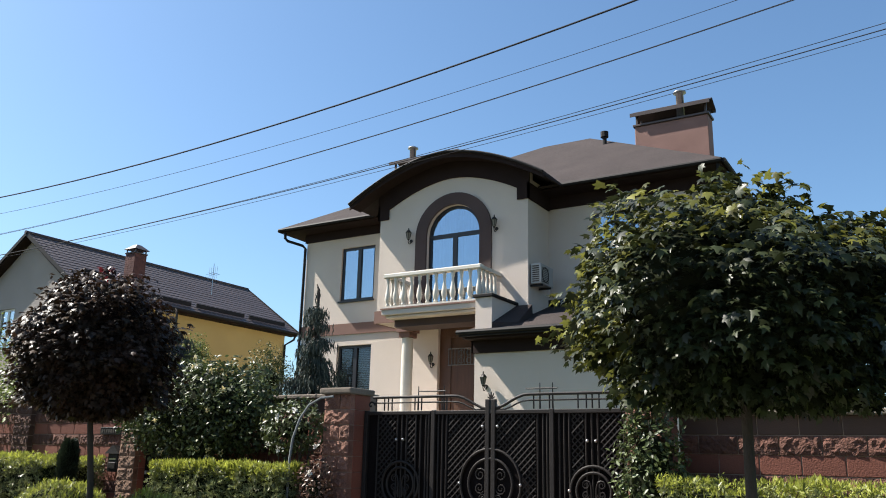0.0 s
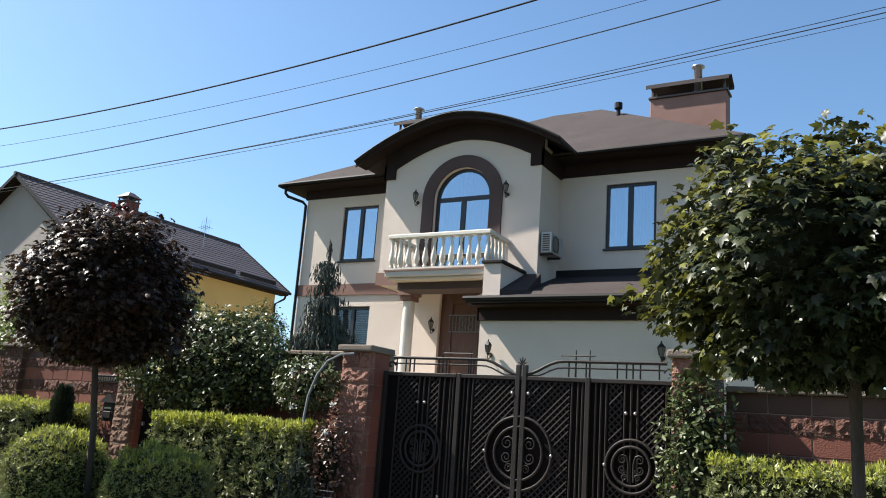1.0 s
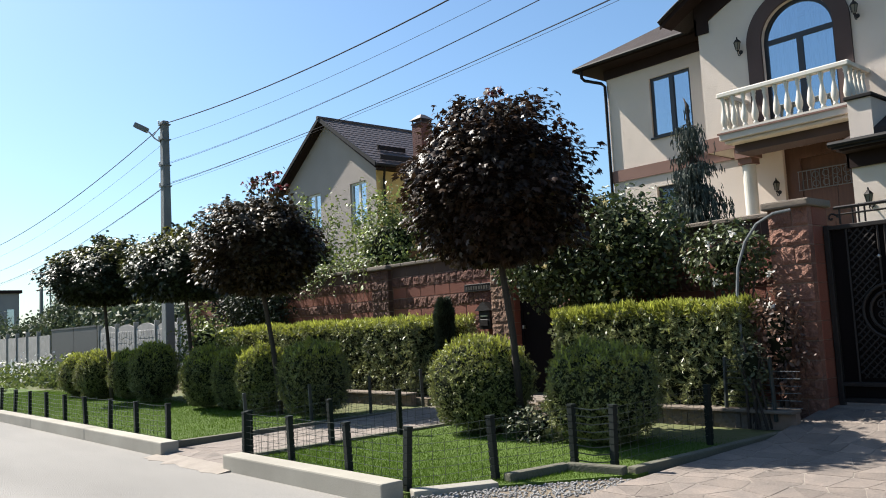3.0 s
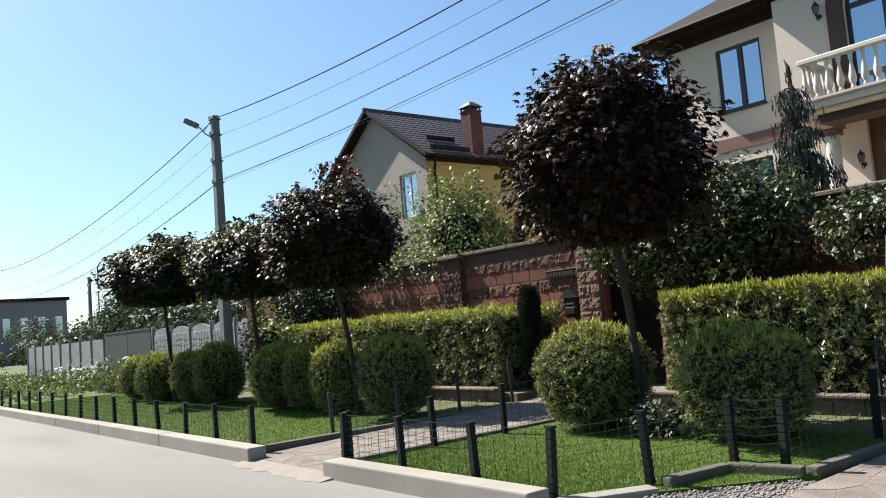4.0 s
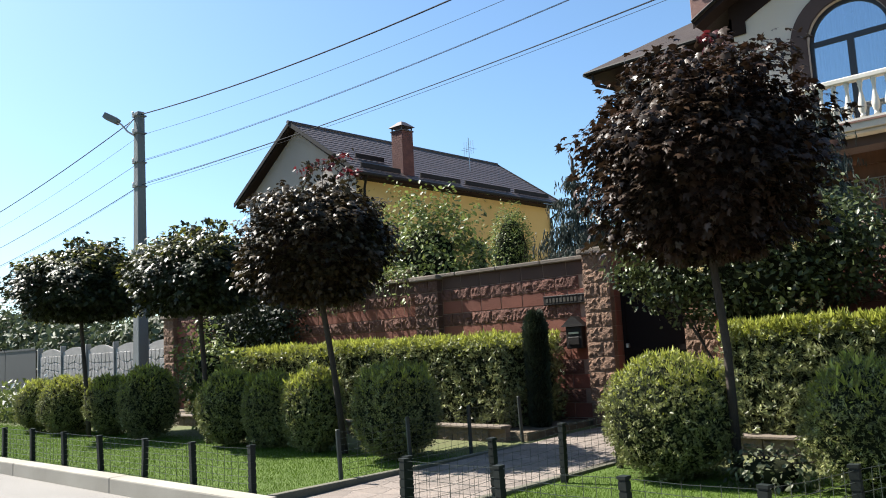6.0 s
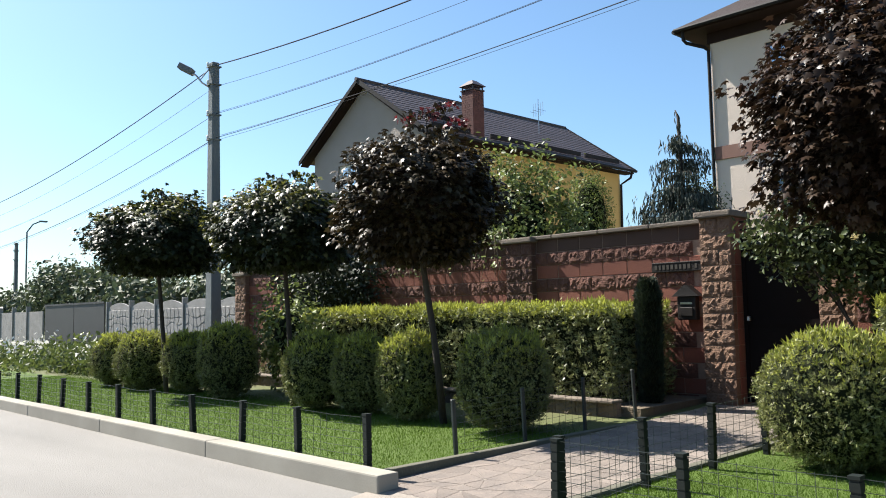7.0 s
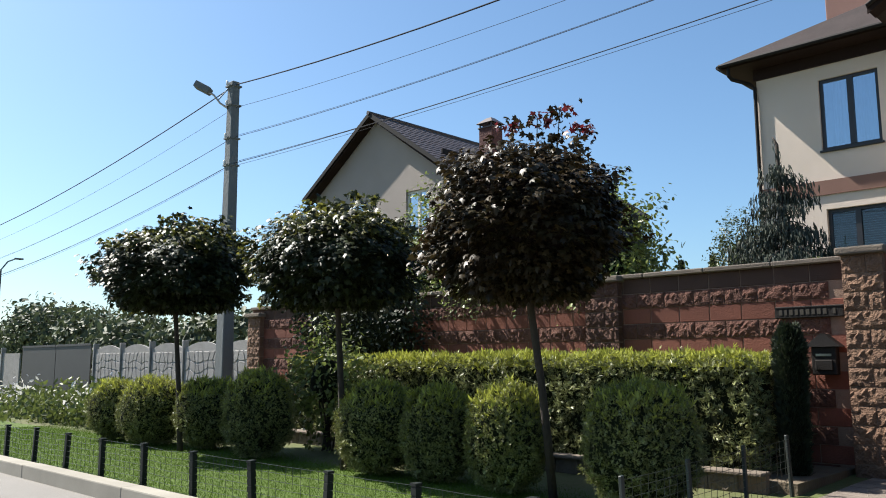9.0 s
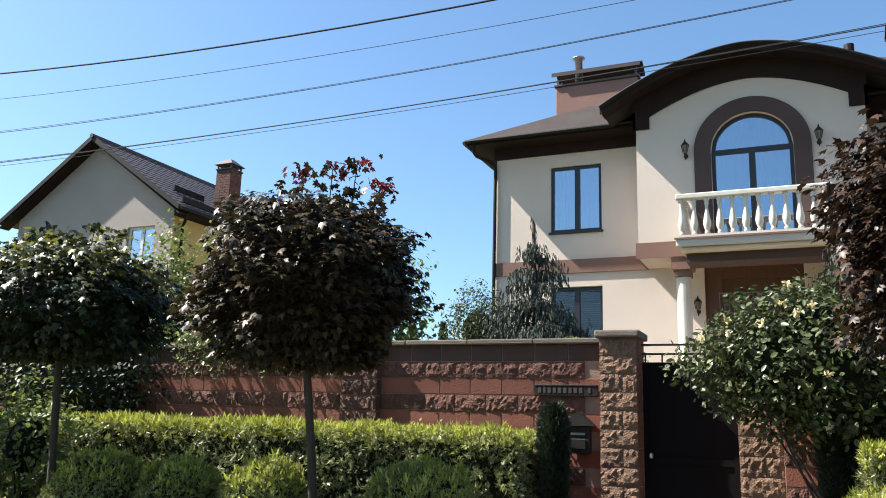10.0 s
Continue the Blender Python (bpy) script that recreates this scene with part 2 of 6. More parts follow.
def part(name, bm, material, parent=None, label="", smooth=False, m=None):
    me = bpy.data.meshes.new(name)
    bmesh.ops.recalc_face_normals(bm, faces=bm.faces)
    if smooth:
        for f in bm.faces:
            f.smooth = True
    bm.to_mesh(me)
    bm.free()
    return ob_of(name, me, material, parent, label, m)


def weld(bm):
    """Joins cells that touch into one shell: shared corners become one, and the faces between cells go."""
    bmesh.ops.remove_doubles(bm, verts=bm.verts, dist=0.0008)
    bm.verts.index_update()
    seen = {}
    for f in bm.faces:
        seen.setdefault(frozenset(v.index for v in f.verts), []).append(f)
    bmesh.ops.delete(bm, geom=[f for k in seen.values() if len(k) > 1 for f in k], context="FACES_ONLY")
    return bm


def thing(name, x, y, z, label, category, group="", kind="", rz=0):
    e = new(name)
    e.empty_display_size = 0.1
    e.matrix_basis = pose(x, y, z, 0, 0, rz)
    return tagged(e, label, category, group, kind)


def quad8(bm, lo, hi):
    """A hexahedron from four lower and four upper corners, in the same turn."""
    v = [bm.verts.new(p) for p in (*lo, *hi)]
    n = len(lo)
    bm.faces.new(v[:n][::-1])
    bm.faces.new(v[n:])
    for i in range(n):
        j = (i + 1) % n
        bm.faces.new((v[i], v[j], v[n + j], v[n + i]))
    return v


def box(bm, x0, y0, z0, x1, y1, z1):
    return quad8(bm, [(x0, y0, z0), (x1, y0, z0), (x1, y1, z0), (x0, y1, z0)], [(x0, y0, z1), (x1, y0, z1), (x1, y1, z1), (x0, y1, z1)])


def bevelled(x0, y0, z0, x1, y1, z1, b=0.01, seg=1):
    bm = bmesh.new()
    box(bm, x0, y0, z0, x1, y1, z1)
    bmesh.ops.bevel(bm, geom=list(bm.edges), offset=b, segments=seg, affect="EDGES", profile=0.6)
    return bm


def boxes(*rows):
    bm = bmesh.new()
    for r in rows:
        box(bm, *r)
    return bm


def tube(bm, pts, r, seg=6, r1=None, caps=True):
    """A round bar along points, its radius going from r to r1."""
    pts = [Vector(p) for p in pts]
    r1 = r if r1 is None else r1
    rings = []
    side = None
    for i, p in enumerate(pts):
        d = (pts[min(i + 1, len(pts) - 1)] - pts[max(i - 1, 0)]).normalized()
        if side is None:
            side = d.orthogonal().normalized()
        side = (side - d * side.dot(d)).normalized()
        up = d.cross(side)
        rr = r + (r1 - r) * i / max(1, len(pts) - 1)
        rings.append([bm.verts.new(p + rr * (side * math.cos(a) + up * math.sin(a))) for a in (2 * math.pi * k / seg for k in range(seg))])
    for a, b in zip(rings, rings[1:]):
        for k in range(seg):
            bm.faces.new((a[k], a[(k + 1) % seg], b[(k + 1) % seg], b[k]))
    if caps:
        bm.faces.new(rings[0][::-1])
        bm.faces.new(rings[-1])


def lathe(bm, profile, seg=12, x=0, y=0, z=0):
    rings = [[bm.verts.new((x + r * math.cos(2 * math.pi * k / seg), y + r * math.sin(2 * math.pi * k / seg), z + h)) for k in range(seg)] for r, h in profile]
    for a, b in zip(rings, rings[1:]):
        for k in range(seg):
            bm.faces.new((a[k], a[(k + 1) % seg], b[(k + 1) % seg], b[k]))
    bm.faces.new(rings[0][::-1])
    bm.faces.new(rings[-1])


def ring(bm, cx, cz, y, R, r, n=28, seg=6):
    pts = [(cx + R * math.cos(a), y, cz + R * math.sin(a)) for a in (2 * math.pi * k / n for k in range(n + 1))]
    tube(bm, pts, r, seg, caps=False)


def strips(bm, xs, low, high, y0, y1):
    """A wall from y0 to y1 in columns between the xs, from low(x) up to high(x)."""
    for a, b in zip(xs, xs[1:]):
        la, lb, ha, hb = low(a), low(b), high(a), high(b)
        if max(ha - la, hb - lb) > 0.002:
            quad8(bm, [(a, y0, la), (b, y0, lb), (b, y1, lb), (a, y1, la)], [(a, y0, ha), (b, y0, hb), (b, y1, hb), (a, y1, ha)])


def holed(bm, x0, x1, z0, z1, y0, y1, holes):
    """A wall with rectangular openings (x0, x1, z0, z1) right through it."""
    xs = sorted({x0, x1, *(h[0] for h in holes), *(h[1] for h in holes)})
    zs = sorted({z0, z1, *(h[2] for h in holes), *(h[3] for h in holes)})
    for a, b in zip(xs, xs[1:]):
        for c, d in zip(zs, zs[1:]):
            if not any(h[0] < (a + b) / 2 < h[1] and h[2] < (c + d) / 2 < h[3] for h in holes):
                box(bm, a, y0, c, b, y1, d)
    bm.verts.index_update()
    weld(bm)


def cloud(name, P, R, S, tv, tf, material, parent, label="", mats=None, which=None):
    """Many small pieces of one shape (tv, tf) at the places P, turned by R and sized by S, in one mesh."""
    tv = np.asarray(tv, dtype=np.float32)
    n, k = len(P), len(tv)
    V = (np.einsum("nij,kj->nki", R, tv) * np.asarray(S)[:, None, None] + P[:, None, :]).reshape(-1, 3)
    loops = np.concatenate([np.asarray(f) for f in tf])
    sizes = np.array([len(f) for f in tf])
    L = (loops[None, :] + (np.arange(n) * k)[:, None]).reshape(-1)
    T = np.tile(sizes, n)
    me = bpy.data.meshes.new(name)
    me.vertices.add(len(V))
    me.vertices.foreach_set("co", V.astype(np.float32).reshape(-1))
    me.loops.add(len(L))
    me.loops.foreach_set("vertex_index", L.astype(np.int32))
    me.polygons.add(len(T))
    me.polygons.foreach_set("loop_start", np.concatenate([[0], np.cumsum(T)[:-1]]).astype(np.int32))
    if mats:
        for x in mats:
            me.materials.append(M[x])
        me.polygons.foreach_set("material_index", np.repeat(which, len(tf)).astype(np.int32))
    me.update(calc_edges=True)
    me.validate()
    return ob_of(name, me, material, parent, label)


rng = np.random.default_rng(7)


def turns(D, spin=None):
    """Turns whose z axis is D, with a random spin about it."""
    D = D / np.linalg.norm(D, axis=1, keepdims=True)
    a = rng.normal(size=D.shape)
    X = a - D * np.sum(a * D, axis=1, keepdims=True)
    X /= np.linalg.norm(X, axis=1, keepdims=True)
    return np.stack([X, np.cross(D, X), D], axis=2)


def turns_to(Y, N):
    """Turns whose y axis is Y and whose z axis lies near N: leaves whose tips point along Y."""
    Y = Y / np.linalg.norm(Y, axis=1, keepdims=True)
    Z = N - Y * np.sum(N * Y, axis=1, keepdims=True)
    Z /= np.linalg.norm(Z, axis=1, keepdims=True) + 1e-9
    return np.stack([np.cross(Y, Z), Y, Z], axis=2)


MAPLE_V = [(0, 0, 0), (0.22, -0.10, -0.03), (0.50, 0.05, -0.12), (0.34, 0.22, -0.02), (0.52, 0.52, -0.14), (0.22, 0.50, 0.0), (0, 0.95, -0.16),
           (-0.22, 0.50, 0.0), (-0.52, 0.52, -0.14), (-0.34, 0.22, -0.02), (-0.50, 0.05, -0.12), (-0.22, -0.10, -0.03), (0, 0.3, 0.03)]
MAPLE_F = [(12, i, i + 1) for i in range(0, 11)] + [(12, 11, 0)]
OVAL_V = [(0, 0, 0), (0.27, 0.35, 0.03), (0.2, 0.75, -0.03), (0, 1, -0.12), (-0.2, 0.75, -0.03), (-0.27, 0.35, 0.03)]
OVAL_F = [(0, 1, 2, 3), (0, 3, 4, 5)]
SPRIG_V = [(0, 0, 0), (0.22, 0.4, 0.1), (0, 1.0, 0.05), (-0.22, 0.4, -0.05), (0.1, 0.05, 0.0), (0.65, 0.35, 0.25), (0.75, 0.75, 0.3), (0.35, 0.5, 0.1),
           (-0.1, 0.05, 0.0), (-0.65, 0.3, 0.2), (-0.75, 0.7, 0.3), (-0.35, 0.5, 0.1)]
SPRIG_F = [(0, 1, 2, 3), (4, 5, 6, 7), (8, 11, 10, 9)]

# a twig tip that stands out from a clipped face, and a young upright shoot
TUFT_V = [(-0.10, 0, 0), (0.12, 0.05, 0.02), (0.05, 1.0, 0.06), (-0.16, 0.55, 0.02), (0.0, 0.1, -0.10), (0.30, 0.45, 0.18), (0.42, 0.85, 0.26), (-0.02, 0.05, 0.08), (-0.36, 0.40, -0.14), (-0.46, 0.75, -0.18)]
TUFT_F = [(0, 1, 2, 3), (4, 5, 6), (7, 9, 8)]


def lumpy(D, seed, amount, freq=2.2):
    return np.array([1 + amount * noise.noise(Vector(d) * freq + Vector((seed * 7.3, seed * 3.1, seed))) for d in D])


def sphere_dirs(n):
    D = rng.normal(size=(n, 3))
    return D / np.linalg.norm(D, axis=1, keepdims=True)


# a solid lump whose dark colour stands for shade deep inside the leaves
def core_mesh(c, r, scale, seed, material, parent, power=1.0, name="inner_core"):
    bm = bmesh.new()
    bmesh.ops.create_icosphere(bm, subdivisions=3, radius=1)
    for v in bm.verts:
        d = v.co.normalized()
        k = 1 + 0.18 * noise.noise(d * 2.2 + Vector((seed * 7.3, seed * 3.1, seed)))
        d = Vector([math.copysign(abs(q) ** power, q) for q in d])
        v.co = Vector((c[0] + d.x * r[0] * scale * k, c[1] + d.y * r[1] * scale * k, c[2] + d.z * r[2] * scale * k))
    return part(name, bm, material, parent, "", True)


# ---- ground, road, paving ----
def ground_z(x, y):
    """Height of the verge: it climbs gently from the kerb to the walls."""
    return 0.03 + 0.13 * min(1.0, max(0.0, (y - 3.2) / 5.0))


bm = bmesh.new()
for xa, xb, ya, yb, za, zb in ((-900, 900, -900, -8, -0.02, -0.02), (-900, 900, -8, 3.0, -0.02, -0.02), (-900, 900, 3.0, 8.6, -0.03, 0.14), (-900, 900, 8.6, 30, 0.14, 0.4), (-900, 900, 30, 900, 0.4, 3)):
    bm.faces.new([bm.verts.new(p) for p in ((xa, ya, za), (xb, ya, za), (xb, yb, zb), (xa, yb, zb))])
bmesh.ops.remove_doubles(bm, verts=bm.verts, dist=0.001)
tagged(part("ground", bm, "earth"), "grassy soil that reaches to the horizon", "ground", kind="structure")

bm = bmesh.new()
box(bm, -260, -6.2, -0.3, 120, 3.03, 0.0)
tagged(part("road", bm, "road"), "pale sun-bleached asphalt road", "road", kind="structure")


def kerb_run(pts, group, w=0.15, h=0.10, base=0.0, name="kerb", material="kerb", label="row of pale concrete kerb stones along the lawn"):
    """Kerb stones laid end to end along a line, each a piece of its own."""
    k = tagged(new(name), label, "kerb", group, "structure")
    for (xa, ya), (xb, yb) in zip(pts, pts[1:]):
        run = math.hypot(xb - xa, yb - ya)
        n = max(1, round(run / 2.6))
        for i in range(n):
            a, b = i / n, (i + 1) / n
            ln = run / n - 0.002
            cx, cy = xa + (xb - xa) * (a + b) / 2, ya + (yb - ya) * (a + b) / 2
            bmk = bevelled(-ln / 2, -w / 2, -0.2, ln / 2, w / 2, h + rng.uniform(-0.004, 0.004), 0.014, 2)
            part("kerb_stone", bmk, material, k, m=pose(cx, cy, base, 0, 0, math.degrees(math.atan2(yb - ya, xb - xa))))
    return k


kerb_run([(-12.02, 3.03), (-40, 3.03)], "street kerbs", 0.2, 0.15)
kerb_run([(-10.56, 3.03), (-8.05, 3.03)], "street kerbs", 0.2, 0.15)
kerb_run([(-8.0, 3.16), (-7.72, 3.75)], "street kerbs", 0.15, 0.08)
kerb_run([(-7.70, 3.85), (-7.62, 4.45), (-7.12, 4.55)], "street kerbs", 0.09, 0.10, 0.02, material="edging", label="low mossy concrete edging beside the paving")
kerb_run([(-7.1, 4.6), (-7.02, 6.85)], "street kerbs", 0.09, 0.09, 0.02, material="edging", label="low mossy concrete edging beside the paving")
kerb_run([(-12.33, 3.2), (-12.33, 6.9)], "path edgings", 0.08, 0.09, 0.02, material="edging", label="low mossy concrete edging beside the paving")
kerb_run([(-10.72, 3.2), (-10.72, 6.9)], "path edgings", 0.08, 0.07, 0.02, material="edging", label="low mossy concrete edging beside the paving")
kerb_run([(-2.9, 3.08), (12, 3.08)], "street kerbs", 0.17, 0.115)
kerb_run([(-2.95, 3.2), (-2.95, 6.9)], "path edgings", 0.09, 0.10, 0.04, material="edging", label="low mossy concrete edging beside the paving")


def paving(name, label, z, x0, x1, y0, y1, step, bends):
    """Irregular flat stones with open joints; the bed lies a little lower."""
    p = tagged(new(name), label, "paving", "", "structure")
    bmb = bmesh.new()
    for ya, yb in zip((y0, *bends), (*bends, y1)):
        quad8(bmb, [(x0, ya, -0.2), (x1, ya, -0.2), (x1, yb, -0.2), (x0, yb, -0.2)], [(x0, ya, z(ya) - 0.001), (x1, ya, z(ya) - 0.001), (x1, yb, z(yb) - 0.001), (x0, yb, z(yb) - 0.001)])
    weld(bmb)
    part("bed", bmb, "joint", p)
    nx, ny = int((x1 - x0) / step), int((y1 - y0) / step)
    jit = rng.uniform(-0.36, 0.36, size=(nx + 1, ny + 1, 2)) * step
    jit[0, :, 0] = jit[-1, :, 0] = 0
    jit[:, 0, 1] = jit[:, -1, 1] = 0
    pt = lambda i, j: Vector((x0 + (x1 - x0) * i / nx + jit[i, j, 0], y0 + (y1 - y0) * j / ny + jit[i, j, 1], 0))
    for i in range(nx):
        for j in range(ny):
            c = [pt(i, j), pt(i + 1, j), pt(i + 1, j + 1), pt(i, j + 1)]
            if rng.random() < 0.3:
                k = int(rng.integers(0, 4))
                polys = [[c[k], c[(k + 1) % 4], c[(k + 2) % 4]], [c[k], c[(k + 2) % 4], c[(k + 3) % 4]]]
            else:
                polys = [c]
            for q in polys:
                mid = sum(q, Vector()) / len(q)
                out = []
                for a in range(len(q)):
                    prev, cur, nxt = q[a - 1], q[a], q[(a + 1) % len(q)]
                    toward = (mid - cur).normalized()
                    cur = cur + toward * 0.006
                    out += [cur.lerp(prev, 0.05), cur.lerp(nxt, 0.05)]
                bms = bmesh.new()
                lift = rng.uniform(0.0005, 0.002)
                lo = [(v.x - mid.x, v.y - mid.y, z(v.y) - z(mid.y) - 0.05) for v in out]
                hi = [(v.x - mid.x, v.y - mid.y, z(v.y) - z(mid.y) + lift) for v in out]
                quad8(bms, lo, hi)
                part("paving_stone", bms, "paver", p, m=pose(mid.x, mid.y, z(mid.y)))
    return p


drive_z = lambda y: 0.02 + 0.06 * min(1, max(0, (y - 3.0) / 3.5)) + 0.17 * min(1, max(0, (y - 6.5) / 1.3))
paving("driveway", "pinkish crazy-paved driveway rising to the gate", drive_z, -7.0, -3.0, 3.03, 8.7, 0.24, (6.5, 7.8))
path_z = lambda y: 0.03 + 0.11 * min(1, max(0, (y - 3.0) / 5.0))
paving("garden_path", "pinkish flagstone path between two lawns", path_z, -12.28, -10.77, 3.03, 8.9, 0.23, (8.0,))
tagged(part("dirt_apron", boxes((-7.6, 3.03, -0.1, -6.9, 4.5, 0.035)), "dirt"), "bare dirt and gravel strip beside the driveway", "ground", kind="structure")


n_ = 2600
gx_, gy_ = rng.uniform(-8.0, -6.98, n_), rng.uniform(3.12, 4.5, n_)
ok_ = gx_ > -7.98 + np.maximum(0, (gy_ - 3.2) * 0.22) + rng.uniform(0, 0.12, n_)
GV = [(0.5, 0, 0), (0, 0.45, 0.05), (-0.5, 0.05, 0), (0, -0.4, 0), (0.05, 0, 0.35), (0, 0, -0.3)]
GF = [(0, 1, 4), (1, 2, 4), (2, 3, 4), (3, 0, 4), (1, 0, 5), (2, 1, 5), (3, 2, 5), (0, 3, 5)]
P_ = np.stack([gx_, gy_, np.full(n_, 0.04)], 1)[ok_]
tagged(cloud("gravel", P_, turns(np.array([0, 0, 1.0]) + rng.normal(size=P_.shape) * 0.3), rng.uniform(0.008, 0.035, len(P_)), GV, GF, "concrete", None), "loose grey gravel on the bare strip beside the driveway", "gravel", "", "stuff")


bm = bmesh.new()
n_ = 14
front = [(-12.15 + 1.75 * i / n_, 2.78 + 0.10 * noise.noise(Vector((i * 0.7, 2.0, 5.0))), 0.003) for i in range(n_ + 1)]
for (xa, ya, za), (xb, yb, zb) in zip(front, front[1:]):
    quad8(bm, [(xa, ya, -0.05), (xb, yb, -0.05), (xb, 3.031, -0.05), (xa, 3.031, -0.05)], [(xa, ya, za), (xb, yb, zb), (xb, 3.031, 0.031), (xa, 3.031, 0.031)])
weld(bm)
tagged(part("cement_apron", bm, "joint"), "worn pale cement ramp between road and garden path", "pavement", kind="structure")


# ---- masonry ----
def block_meshes(kind, w, h, d, n=4):
    """Building blocks with the face towards -y: smooth ones, or split-faced ones with a rough bulging front."""
    made = []
    for k in range(n):
        bmk = bmesh.new()
        if kind == "smooth":
            box(bmk, -w / 2 + 0.004, 0.0, 0.004, w / 2 - 0.004, d, h - 0.001)
            bmesh.ops.bevel(bmk, geom=[e for e in bmk.edges], offset=0.006, segments=1, affect="EDGES")
        else:
            gx, gz = max(4, round(w / 0.036)), 5
            vs = [[None] * (gz + 1) for _ in range(gx + 1)]
            for i in range(gx + 1):
                for j in range(gz + 1):
                    edge = i in (0, gx) or j in (0, gz)
                    out = rng.uniform(0.0, 0.008) if edge else rng.choice([0.005, 0.010, 0.015, 0.020]) + rng.uniform(-0.004, 0.004)
                    vs[i][j] = bmk.verts.new((-w / 2 + 0.006 + (w - 0.012) * i / gx + (0 if edge else rng.uniform(-0.008, 0.008)), -out, 0.006 + (h - 0.012) * j / gz + (0 if edge else rng.uniform(-0.008, 0.008))))
            for i in range(gx):
                for j in range(gz):
                    a, b, c, e = vs[i][j], vs[i + 1][j], vs[i + 1][j + 1], vs[i][j + 1]
                    if rng.random() < 0.5:
                        bmk.faces.new((a, b, c)), bmk.faces.new((a, c, e))
                    else:
                        bmk.faces.new((a, b, e)), bmk.faces.new((b, c, e))
            rim = [vs[i][0] for i in range(gx + 1)] + [vs[gx][j] for j in range(1, gz + 1)] + [vs[i][gz] for i in range(gx - 1, -1, -1)] + [vs[0][j] for j in range(gz - 1, 0, -1)]
            back = [bmk.verts.new((v.co.x, d, v.co.z)) for v in rim]
            for a in range(len(rim)):
                b = (a + 1) % len(rim)
                bmk.faces.new((rim[b], rim[a], back[a], back[b]))
        me = bpy.data.meshes.new("block")
        bmesh.ops.recalc_face_normals(bmk, faces=bmk.faces)
        bmk.to_mesh(me)
        bmk.free()
        made.append(me)
    return made


BLOCKS = {}


def lay(parent, material, kind, x, y, z, w, h, rz=0, d=0.09):
    """Lay one block: (x, y, z) is the middle of its lower front edge."""
    key = (material, kind, round(w, 2), round(h, 2), d)
    if key not in BLOCKS:
        BLOCKS[key] = block_meshes(kind, w, h, d, 1 if kind == "smooth" else 5)
        for me in BLOCKS[key]:
            me.materials.append(M[material])
    me = BLOCKS[key][int(rng.integers(0, len(BLOCKS[key])))]
    return ob_of("block", me, None, parent, m=pose(x, y, z, 0, 0, rz))


COURSE = 0.195


def garden_wall(name, label, x0, x1, y, z0, top, thick=0.3, unit=0.395, bare=0.0):
    """A block wall: smooth and split-faced courses in turn, two smooth brown ones and a coping on top."""
    w = tagged(new(name), label, "garden wall", "", "structure")
    part("wall_core", boxes((x0, y + 0.007, z0 - 0.2, x1, y + thick, top - 0.05)), "mortar", w)
    z, i = top - 0.06 - COURSE, 0
    while z > bare - 0.05:
        kind, m = ("smooth", "brown_block") if i < 1 else (("split", "red_split") if i % 2 else ("smooth", "red_block"))
        x = x0 + (unit / 2 if i % 2 else 0)
        if i % 2:
            lay(w, m, kind, x0 + unit / 4, y, z, unit / 2, COURSE)
        while x + unit <= x1 + 0.01:
            lay(w, m, kind, x + unit / 2, y, z, unit, COURSE)
            x += unit
        z, i = z - COURSE, i + 1
    n = max(1, round((x1 - x0) / 0.8))
    for k in range(n):
        a, b = x0 + (x1 - x0) * k / n, x0 + (x1 - x0) * (k + 1) / n
        part("coping_stone", bevelled(a + 0.003, y - 0.06, top - 0.06, b - 0.003, y + thick + 0.06, top, 0.012), "coping", w)
    return w


def pillar(x0, x1, y0, y1, z0, top, label, front="stone", side="red_block"):
    """A pillar of split-faced blocks in front, smooth at its sides, under a flat cap."""
    w, dp = x1 - x0, y1 - y0
    p = tagged(new("gate_pillar"), label, "pillar", "wall pillars", "structure")
    part("pillar_core", boxes((x0 + 0.007, y0 + 0.007, z0 - 0.2, x1 - 0.007, y1 - 0.02, top - 0.08)), "mortar", p)
    z, i = top - 0.08 - COURSE, 0
    while z > z0 - COURSE:
        if i % 2:
            lay(p, front, "split", x0 + w / 2, y0, z, w, COURSE)
        else:
            lay(p, front, "split", x0 + w * 0.3, y0, z, w * 0.6, COURSE)
            lay(p, front, "split", x0 + w * 0.8, y0, z, w * 0.4, COURSE)
        for sx, rz in ((x1, 90), (x0, -90)):
            lay(p, side, "smooth", sx, (y0 + y1) / 2 + 0.045, z, dp - 0.09, COURSE, rz, 0.04)
        z, i = z - COURSE, i + 1
    part("cap_stone", bevelled(x0 - 0.04, y0 - 0.07, top - 0.08, x1 + 0.04, y1 + 0.04, top, 0.02, 2), "coping", p)
    return p


garden_wall("wall_west", "red-brown block wall with split-faced courses and stone coping", -23.9, -12.42, 8.66, 0.15, 2.43)
garden_wall("wall_middle", "red-brown block wall behind the climbing rose", -10.62, -7.3, 8.40, 0.15, 2.36)
garden_wall("wall_east", "red-brown block wall beside the gate", -2.85, 4.0, 8.0, 0.2, 2.05)
pillar(-12.44, -12.03, 8.46, 8.9, 0.12, 2.49, "split-faced brown stone pillar beside the garden gate")
pillar(-11.04, -10.62, 8.46, 8.9, 0.12, 2.46, "split-faced brown stone pillar beside the rose")
pillar(-15.74, -15.22, 8.56, 8.95, 0.12, 2.42, "split-faced dark red pillar in the garden wall", "brown_split", "brown_block")
pillar(-23.9, -23.45, 8.56, 8.95, 0.12, 2.3, "split-faced stone pillar at the end of the wall")
